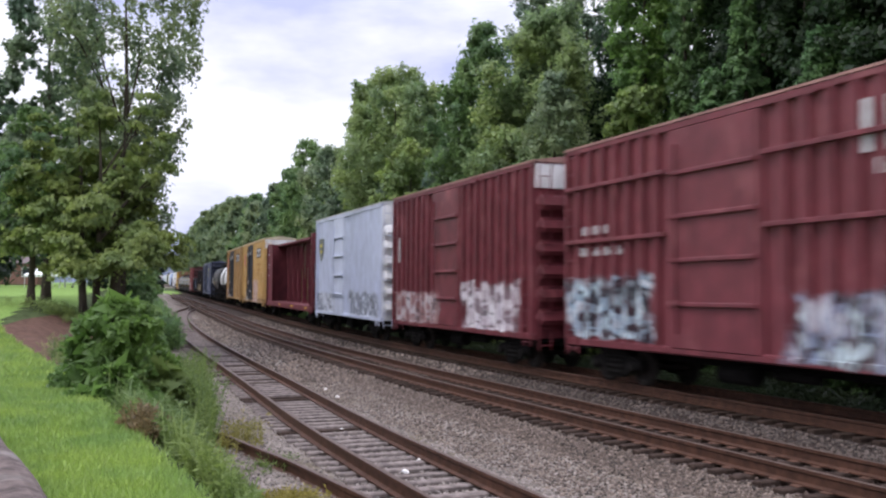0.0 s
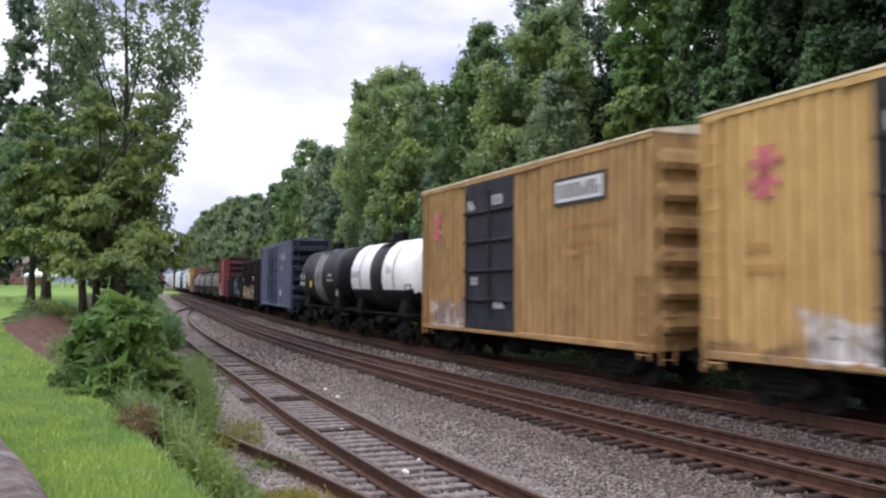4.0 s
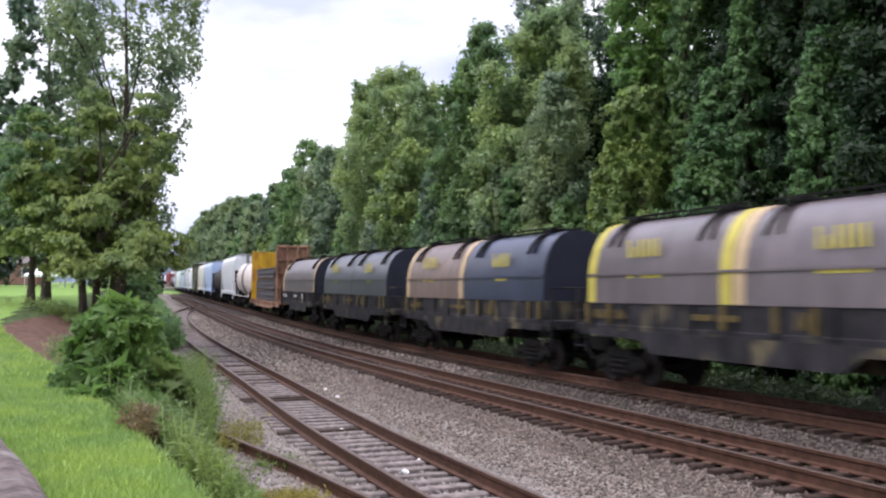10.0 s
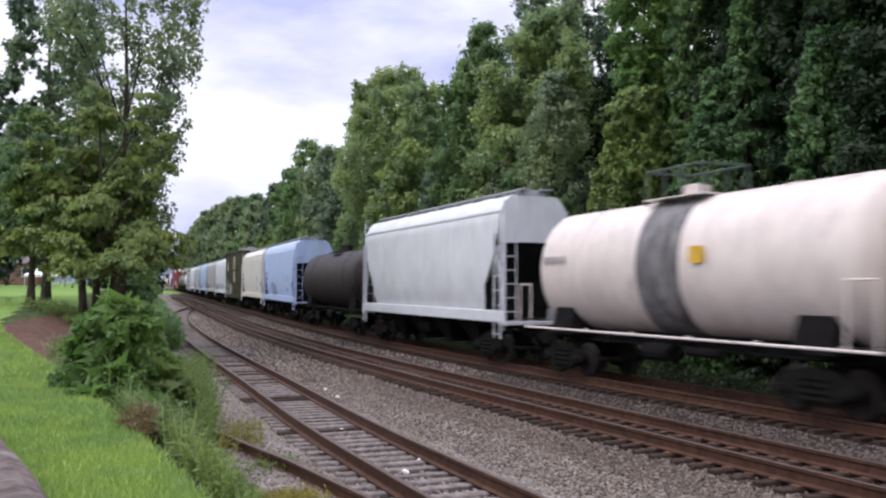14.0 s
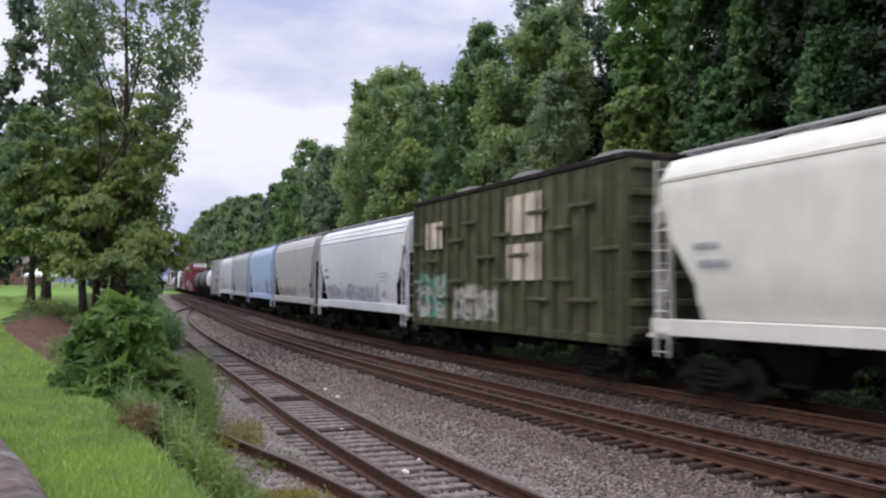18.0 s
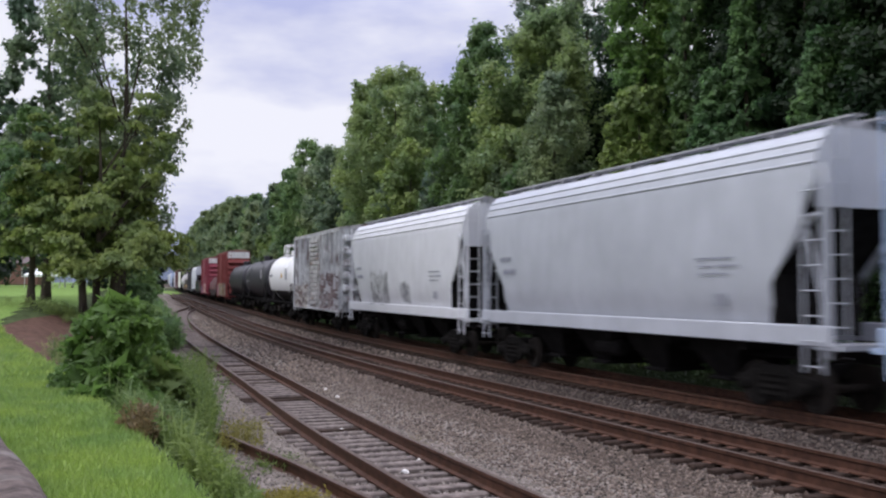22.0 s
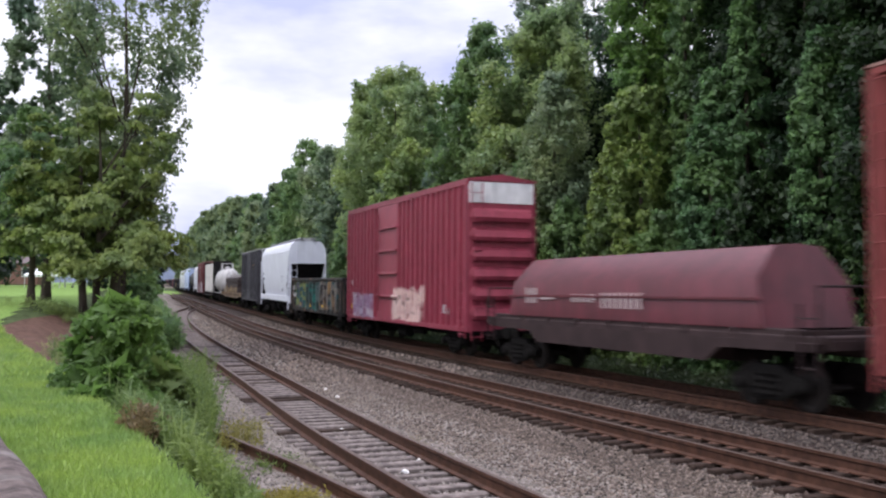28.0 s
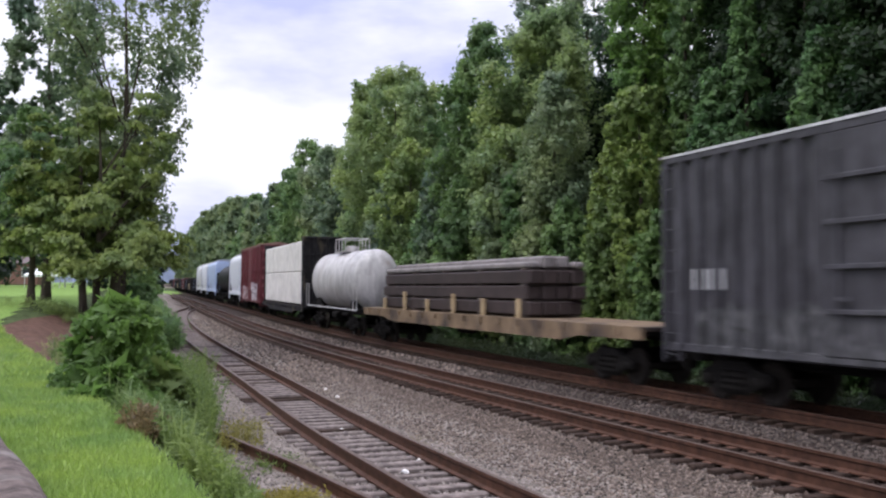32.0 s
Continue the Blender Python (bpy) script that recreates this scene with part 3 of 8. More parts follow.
def boxcar(L, H, paint, label, roof=None, ribs="posts", door=None, door_w=2.4, door_x=0.0, double=False, end_top=None, floor=0.86, end_mat=None, door_ribs=5, belts=()):
    car = car_frame("boxcar", label, "boxcar", L, floor + 0.06)
    z0, z1 = floor, H
    x0, x1 = -L / 2, L / 2
    sh = Shape()
    sh.box(x0 + 0.04, x1 - 0.04, -HW, HW, z0, z1, 0.02)
    d0, d1 = door_x - door_w / 2, door_x + door_w / 2
    gap = 0.5 if ribs == "posts" else 0.36
    wid, dep = (0.07, 0.11) if ribs == "posts" else (0.085, 0.06)
    n = int((L - 0.2) / gap)
    spots = []
    for k in range(n + 1):
        x = x0 + 0.1 + k * (L - 0.2) / n
        if d0 - 0.1 < x < d1 + 0.1:
            continue
        spots.append(x)
    body = part("body", sh, [paint], car)
    for s in (-1, 1):
        y = s * HW
        for x in spots:
            rb = Shape()
            rb.loft([[(x - wid, y, z), (x - wid * 0.8, y + s * dep, z), (x + wid * 0.8, y + s * dep, z), (x + wid, y, z)] for z in (z0 + 0.12, z1 - 0.14)])
            part("side_post", rb, [paint], body)
    for s in (-1, 1):
        part("top_plate", Shape().box(x0, x1, s * HW - 0.075, s * HW + 0.075, z1 - 0.15, z1 - 0.01, 0.02), [paint], car)
        part("side_sill", Shape().box(x0, x1, s * HW - 0.07, s * HW + 0.07, z0 - 0.04, z0 + 0.13, 0.02), [paint], car)
    for zb in belts:
        for s in (-1, 1):
            for a, b in ((x0 + 0.1, d0 - 0.1), (d1 + 0.1, x1 - 0.1)):
                q = Shape()
                q.box(a, b, s * (HW + 0.1) - 0.06, s * (HW + 0.1) + 0.06, zb - 0.05, zb + 0.04, 0.01)
                part("belt_rail", q, [paint], car)
    # roof
    sh = Shape()
    rise = 0.17
    sh.extrude_x([(-HW - 0.09, z1 - 0.02), (-HW - 0.09, z1 + 0.03), (0, z1 + rise), (HW + 0.09, z1 + 0.03), (HW + 0.09, z1 - 0.02)], x0 - 0.03, x1 + 0.03)
    for k in range(int(L / 1.0) + 1):
        x = x0 + 0.02 + k * (L - 0.04) / int(L / 1.0)
        sh.extrude_x([(-HW - 0.085, z1 + 0.03), (0, z1 + rise + 0.035), (HW + 0.085, z1 + 0.03), (0, z1 + rise - 0.02)], x - 0.05, x + 0.05)
    part("roof", sh, [roof or paint], car, "galvanized roof" if roof else "")
    # ends with deep horizontal corrugations
    for s in (1, -1):
        sh = Shape()
        x = s * (L / 2 - 0.04)
        sh.box(min(x, x + s * 0.03), max(x, x + s * 0.03), -HW + 0.02, HW - 0.02, z0, z1 - 0.02)
        top = z1 - (0.75 if end_top else 0.2)
        k = 6
        corr = []
        for i in range(k):
            zc = z0 + 0.25 + (i + 0.5) * (top - z0 - 0.3) / k
            hz = (top - z0) / k * 0.37
            rings = []
            for y, q in ((-HW + 0.03, 0.35), (-HW + 0.14, 1.0), (HW - 0.14, 1.0), (HW - 0.03, 0.35)):
                rings.append([(x, y, zc - hz * 0.7 * q), (x + s * 0.19 * q, y, zc - hz * 0.8 * q), (x + s * 0.24 * q, y, zc - hz * 0.3 * q), (x + s * 0.17 * q, y, zc + hz * 0.5 * q), (x, y, zc + hz * q)])
            corr.append(Shape().loft(rings))
        e = part("end_wall", sh, [end_mat or paint], car)
        for q in corr:
            part("end_rib", q, [end_mat or paint], e)
        if end_top:
            t = Shape()
            t.box(min(x, x + s * 0.05), max(x, x + s * 0.05), -HW, HW, z1 - 0.72, z1 - 0.06, 0.01)
            part("end_panel", t, [end_top], e, "white upper end panel")
        for y in (-HW + 0.22,):
            ladder(car, x + s * 0.14 if s > 0 else x - 0.2, y, z0 - 0.3, z1 - 0.1, 0.36, paint, 0.45, "y")
    # doors
    doors = [(d0, d1)] if not double else [(d0, door_x), (door_x, d1)]
    for a, b in doors:
        for s in (-1, 1):
            sh = Shape()
            y = s * (HW + 0.06)
            sh.box(a + 0.02, b - 0.02, min(y, y + s * 0.05), max(y, y + s * 0.05), z0 + 0.1, z1 - 0.18, 0.015)
            dr = part("door", sh, [door or paint], car)
            m = door_ribs
            hb = 0.045 if m < 8 else 0.08
            for i in range(1, m):
                zc = z0 + 0.1 + (z1 - z0 - 0.3) * i / m
                r = Shape()
                r.box(a + 0.05, b - 0.05, min(y + s * 0.045, y + s * 0.13), max(y + s * 0.045, y + s * 0.13), zc - hb, zc + hb, 0.015)
                part("door_stiffener", r, [door or paint], dr)
            if s < 0:
                h = Shape()
                xx = a + 0.3
                h.box(xx - 0.02, xx + 0.02, y - 0.16, y - 0.10, z0 + 0.4, z1 - 0.5)
                h.box(xx - 0.04, xx + 0.25, y - 0.17, y - 0.12, z0 + 1.0, z0 + 1.07)
                part("lock_bar", h, [door or paint], dr)
    for s in (-1, 1):
        y = s * (HW + 0.06)
        part("door_track", Shape().box(d0 - 1.0, d1 + 1.4, y - 0.05, y + 0.05, z0 + 0.0, z0 + 0.09), [paint], car)
        part("door_track", Shape().box(d0 - 0.6, d1 + 1.4, y - 0.05, y + 0.05, z1 - 0.17, z1 - 0.08), [paint], car)
        for xx in (d0 - 0.02, d1 + 0.02):
            part("door_post", Shape().box(xx - 0.06, xx + 0.06, s * (HW + 0.03) - 0.05, s * (HW + 0.03) + 0.05, z0 + 0.05, z1 - 0.1, 0.01), [paint], car)
    for x in (x0 + 0.35, x1 - 0.35):
        ladder(car, x, -HW - 0.06, z0 - 0.22, z0 + 1.6 if x > 0 else z1 - 0.1, 0.4, paint)
    return car


def tank_car(L, rz, zc, paint, label, band=None, band_w=1.5, lower=None, dome="cover", frame_mat=None, mark=None, half_white=None):
    """Tank on an underframe; its section is an upright oval."""
    car = car_frame("tank_car", label, "tank car", L, 1.2, 1.7)
    ry = 1.08
    a = L / 2 - 0.35
    head = 0.62

    def ring(x, k, n=32):
        return [(x, ry * k * math.cos(2 * math.pi * i / n), zc + rz * k * math.sin(2 * math.pi * i / n)) for i in range(n)]

    def head_rings(sgn):
        out = []
        for t in np.linspace(0, 1, 7):
            ang = t * math.pi / 2
            out.append(ring(sgn * (a - head + head * math.sin(ang)), max(math.cos(ang), 0.02) if t > 0 else 1.0))
        return out

    xs = np.linspace(-(a - head), a - head, 15)
    sh = Shape()
    left, right = head_rings(-1)[::-1], head_rings(1)
    rings = left[:-1] + [ring(x, 1.0) for x in xs] + right[1:]
    sh.loft(rings)
    mats = [paint]
    if lower:
        mats.append(lower)
        for k, f in enumerate(sh.f):
            z = sum(sh.v[i][2] for i in f) / len(f)
            if z < zc - rz * 0.62:
                sh.m[k] = len(mats) - 1
    if half_white:
        mats.append(half_white)
        for k, f in enumerate(sh.f):
            x = sum(sh.v[i][0] for i in f) / len(f)
            z = sum(sh.v[i][2] for i in f) / len(f)
            if z > zc - rz * 0.42:
                sh.m[k] = len(mats) - 1
    part("tank", sh, mats, car, smooth=True)
    if band:
        b = Shape()
        b.loft([ring(x, k) for x, k in ((-band_w / 2, 1.0), (-band_w / 2 + 0.03, 1.012), (band_w / 2 - 0.03, 1.012), (band_w / 2, 1.0))], False)
        part("band", b, [band], car, "painted band round the middle", smooth=True)
    for x in (-(a - head) * 0.62, (a - head) * 0.62):
        s = Shape()
        s.loft([ring(x - 0.03, 1.004), ring(x - 0.03, 1.014), ring(x + 0.03, 1.014), ring(x + 0.03, 1.004)], False)
        part("seam", s, [paint], car)
    # saddles and frame
    for s in (1, -1):
        sh = Shape()
        x = s * (L / 2 - 1.7)
        sh.loft([[(x - 0.5, -0.95, 1.05), (x + 0.5, -0.95, 1.05), (x + 0.5, 0.95, 1.05), (x - 0.5, 0.95, 1.05)],
                 [(x - 0.4, -0.8, zc - rz * 0.55), (x + 0.4, -0.8, zc - rz * 0.55), (x + 0.4, 0.8, zc - rz * 0.55), (x - 0.4, 0.8, zc - rz * 0.55)]])
        sh.box(s * (L / 2 - 0.55) - 0.5, s * (L / 2 - 0.55) + 0.5, -HW, HW, 1.12, 1.2)
        part("saddle", sh, [M_UNDER], car)
    for y in (-HW, HW):
        r = Shape()
        r.tube((-L / 2 + 0.1, y, 1.16), (L / 2 - 0.1, y, 1.16), 0.03, n=6)
        for x in np.linspace(-L / 2 + 1.0, L / 2 - 1.0, 6):
            r.tube((x, y, 1.16), (x, y * 0.85, 1.16 + 0.05), 0.02, n=5)
        part("running_rail", r, [frame_mat or M_UNDER], car)
        for s in (1, -1):
            g = Shape()
            x = s * (L / 2 - 0.3)
            g.tube((x - 0.5, y, 1.2), (x - 0.5, y, 2.3), 0.022, n=6)
            g.tube((x + 0.1, y, 1.2), (x + 0.1, y, 2.3), 0.022, n=6)
            g.tube((x - 0.5, y, 2.3), (x + 0.1, y, 2.3), 0.022, n=6)
            part("end_railing", g, [frame_mat or M_UNDER], car)
    # fittings on top
    zt = zc + rz
    if dome == "cover":
        d = Shape()
        d.turned([(zt - 0.15, 0.34), (zt + 0.28, 0.34), (zt + 0.32, 0.38), (zt + 0.36, 0.36), (zt + 0.38, 0.05)], 18, "z")
        part("valve_cover", d, [frame_mat or paint], car)
        w = Shape()
        w.box(-0.9, 0.9, -0.7, -0.42, zt - 0.06, zt - 0.03)
        w.box(-0.9, 0.9, 0.42, 0.7, zt - 0.06, zt - 0.03)
        part("walkway", w, [frame_mat or M_UNDER], car)
    else:
        w = Shape()
        ring = [(-0.95, -0.6), (0.95, -0.6), (0.95, 0.6), (-0.95, 0.6)]
        for a, b in zip(ring, ring[1:] + ring[:1]):
            w.tube((*a, zt + 0.62), (*b, zt + 0.62), 0.028, n=6)
        m = P_DARK_RAIL if dome == "dark_rail" else paint
        top_rail = part("platform_railing", w, [m], car)
        for y in (-0.6, 0.6):
            for x in (-0.95, -0.3, 0.3, 0.95):
                part("railing_post", Shape().tube((x, y, zt - 0.15), (x, y, zt + 0.64), 0.028, n=6), [m], top_rail)
        d = Shape()
        d.turned([(zt - 0.15, 0.3), (zt + 0.25, 0.3), (zt + 0.3, 0.1)], 16, "z")
        d.box(-1.0, 1.0, -0.65, 0.65, zt - 0.03, zt + 0.0)
        part("manway", d, [paint], car)
    if mark:
        stencil(car, mark[0], mark[1], -ry - 0.03)
    return car


P_GRATING = material("grey_steel_grating", (0.33, 0.33, 0.35), 0.7, vary=0.2, grain=6, bump=0)
P_DARK_RAIL = material("dark_green_grey_railing", (0.06, 0.075, 0.068), 0.7, vary=0.2, grain=4, bump=0)


def hopper_side(z0, z1, n=14):
    """Half outline of a covered hopper's bowed side, from the sill to the roof hatch."""
    zs = z0 + 0.76 * (z1 - z0)
    pts = [(HW - 0.16, z0), (HW - 0.06, z0 + 0.35), (HW - 0.01, z0 + 0.75), (HW + 0.02, z0 + 0.45 * (z1 - z0))]
    for t in np.linspace(0, 1, n):
        a = t * math.pi / 2
        pts.append((0.74 + (HW - 0.72) * math.cos(a) ** 0.8, zs + (z1 - zs) * (0.75 * t + 0.25 * math.sin(a))))
    pts.append((0.0, z1 + 0.02))
    return pts


def hopper_car(L, H, paint, label, sill=None, walk_mat=None, straps=True, end_dark=None):
    """Covered hopper: bowed tank, open triangular ends, sill, discharge bays, roof walk."""
    car = car_frame("covered_hopper", label, "hopper car", L, 1.2, 1.7)
    sill = sill or paint
    z0, z1 = 1.5, H - 0.1
    half = hopper_side(z0, z1)
    prof = [(-y, z) for y, z in half] + [(y, z) for y, z in half[::-1][1:]]
    a = L / 2 - 0.42
    slope = 1.1
    sh = Shape()
    # the ends of the shell: upright above, cut back along the slope sheet below
    zk = z0 + (z1 - z0) * 0.60
    cut = lambda z: slope * min(1.0, max(0.0, (zk - z) / (0.55 * (zk - z0))))
    sh.loft([[(-(a - cut(z)), y, z) for y, z in prof], [(a - cut(z), y, z) for y, z in prof]], False)
    part("shell", sh, [paint], car, smooth=True)
    up = [(y, z) for y, z in prof if z > zk]
    ww = max(y for y, z in prof) - 0.02
    up = [(-ww, zk)] + up + [(ww, zk)]
    for s in (1, -1):
        q = Shape()
        q.loft([[(s * (a - 0.03), y, z) for y, z in up], [(s * (a - 0.005), y, z) for y, z in up]])
        part("end_sheet", q, [paint], car)
    if straps:
        for k in (0.4, 0.55, 0.7):
            i = int(k * len(half))
            ya, za = half[i]
            for s in (-1, 1):
                part("roof_strap", Shape().tube((-a, s * (ya + 0.006), za), (a, s * (ya + 0.006), za), 0.026, n=6), [paint], car)
    else:
        st = Shape()
        i = int(0.5 * len(half))
        for s in (-1, 1):
            st.box(-a, a, s * half[i][0] - 0.04, s * half[i][0] + 0.05, half[i][1] - 0.05, half[i][1] + 0.05, 0.015)
        part("roof_ledge", st, [walk_mat or paint], car)
    # side sill
    for s in (-1, 1):
        b = Shape()
        b.box(-L / 2 + 0.12, L / 2 - 0.12, s * (HW - 0.02) - 0.06, s * (HW - 0.02) + 0.06, 1.2, 1.55, 0.02)
        part("side_sill", b, [sill], car)
    # ends: posts, slope sheet, ladder, platform
    for s in (1, -1):
        e = Shape()
        x = s * (L / 2 - 0.25)
        for y in (-HW + 0.06, HW - 0.06):
            e.box(x - 0.04, x + 0.04, y - 0.035, y + 0.035, 1.2, zk + 0.35)
            e.tube((x, y, zk + 0.3), (s * (a - 0.1), y * 0.92, zk + 0.9), 0.035, n=6)
            e.tube((s * (a - 0.1), y, zk - 0.1), (s * (a - slope), y, zk - 0.55 * (zk - z0)), 0.04, n=6)
            e.tube((x, y, 1.5), (s * (a - 0.35), y, zk - 0.2), 0.03, n=6)
        e.box(x - 0.3, x + 0.3, -HW, HW, 1.15, 1.24)
        end = part("end_frame", e, [sill], car)
        # the shade under the hopper's end is put into this sheet's dark material
        d = Shape()
        y = HW - 0.06
        d.loft([[(s * (a - 0.12), -y, zk - 0.02), (s * (a - 0.12), y, zk - 0.02), (s * (a - 0.08), y, zk + 0.02), (s * (a - 0.08), -y, zk + 0.02)],
                [(s * (a - slope - 0.04), -y, zk - 0.55 * (zk - z0)), (s * (a - slope - 0.04), y, zk - 0.55 * (zk - z0)), (s * (a - slope), y, zk - 0.55 * (zk - z0)), (s * (a - slope), -y, zk - 0.55 * (zk - z0))],
                [(s * (a - slope - 0.04), -y, 1.3), (s * (a - slope - 0.04), y, 1.3), (s * (a - slope), y, 1.3), (s * (a - slope), -y, 1.3)]])
        part("slope_sheet", d, [end_dark or M_UNDER], end, "slope sheet under the end, coloured dark for shade")
        ladder(car, x - (0.0 if s > 0 else 0.05), -HW + 0.25, 1.0, H - 0.1, 0.4, sill, 0.4, "y")
        ladder(car, s * (L / 2 - 0.5), -HW - 0.02, 0.75, zk + 0.4, 0.42, sill, 0.42)
    # roof walk and hatches
    w = Shape()
    for y in (-0.34, 0.34):
        w.box(-L / 2 + 0.25, L / 2 - 0.25, y - 0.13, y + 0.13, H + 0.08, H + 0.12)
    for x in np.linspace(-a + 0.2, a - 0.2, 9):
        w.box(x - 0.03, x + 0.03, -0.47, 0.47, H - 0.1, H + 0.1)
    part("roof_walk", w, [walk_mat or P_GRATING], car, "steel grating roof walk")
    for x in np.linspace(-a + 0.9, a - 0.9, 7):
        hch = Shape()
        hch.box(x - 0.5, x + 0.5, -0.2, 0.2, H - 0.1, H + 0.06, 0.03)
        part("roof_hatch", hch, [paint], car)
    # discharge bays
    for x in np.linspace(-L / 2 + 3.5, L / 2 - 3.5, 4 if L > 13 else 3):
        b = Shape()
        b.loft([[(x - 0.95, -0.9, 1.35), (x + 0.95, -0.9, 1.35), (x + 0.95, 0.9, 1.35), (x - 0.95, 0.9, 1.35)],
                [(x - 0.3, -0.45, 0.42), (x + 0.3, -0.45, 0.42), (x + 0.3, 0.45, 0.42), (x - 0.3, 0.45, 0.42)]])
        b.box(x - 0.36, x + 0.36, -0.6, 0.6, 0.36, 0.44, 0.02)
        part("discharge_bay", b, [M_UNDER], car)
    return car


def gondola(L, H, paint, label, floor=1.0, posts=14, category="gondola", chord=None):
    car = car_frame("gondola", label, category, L, floor)
    sh = Shape()
    t = 0.08
    x0, x1 = -L / 2 + 0.05, L / 2 - 0.05
    for s in (-1, 1):
        sh.box(x0, x1, s * HW - t / 2, s * HW + t / 2, floor, H, 0.015)
    sh.box(x0, x1, -HW, HW, floor - 0.04, floor + 0.04)
    body = part("body", sh, [paint], car)
    for s in (-1, 1):
        y = s * (HW + t / 2)
        for k in range(posts):
            x = x0 + 0.12 + k * (x1 - x0 - 0.24) / (posts - 1)
            part("side_post", Shape().loft([[(x - 0.09, y, z), (x - 0.07, y + s * 0.11, z), (x + 0.07, y + s * 0.11, z), (x + 0.09, y, z)] for z in (floor - 0.05, H - 0.1)]), [paint], body)
    for s in (1, -1):
        e = Shape()
        x = s * (L / 2 - 0.05)
        e.box(x - t / 2, x + t / 2, -HW, HW, floor, H, 0.015)
        k = max(3, int((H - floor) / 0.55))
        ribs = []
        for i in range(k):
            z = floor + 0.2 + i * (H - floor - 0.4) / (k - 1)
            ribs.append(Shape().box(min(x, x + s * 0.16), max(x, x + s * 0.16), -HW + 0.05, HW - 0.05, z - 0.09, z + 0.09, 0.03))
        end = part("end_wall", e, [paint], car)
        for q in ribs:
            part("end_rib", q, [paint], end)
        ladder(car, s * (L / 2 - 0.35), -HW - 0.1, floor - 0.35, H - 0.1, 0.4, paint)
    r = Shape()
    for s in (-1, 1):
        r.box(x0 - 0.02, x1 + 0.02, s * HW - 0.1, s * HW + 0.1, H - 0.04, H + 0.1, 0.02)
    for x in (x0, x1):
        r.box(x - 0.08, x + 0.08, -HW, HW, H - 0.035, H + 0.095, 0.02)
    part("top_chord", r, [chord or paint], car)
    for s in (-1, 1):
        part("side_sill", Shape().box(x0, x1, s * HW - 0.09, s * HW + 0.09, floor - 0.14, floor + 0.08, 0.02), [paint], car)
    return car


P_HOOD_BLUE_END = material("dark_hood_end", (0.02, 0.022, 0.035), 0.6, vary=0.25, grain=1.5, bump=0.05)


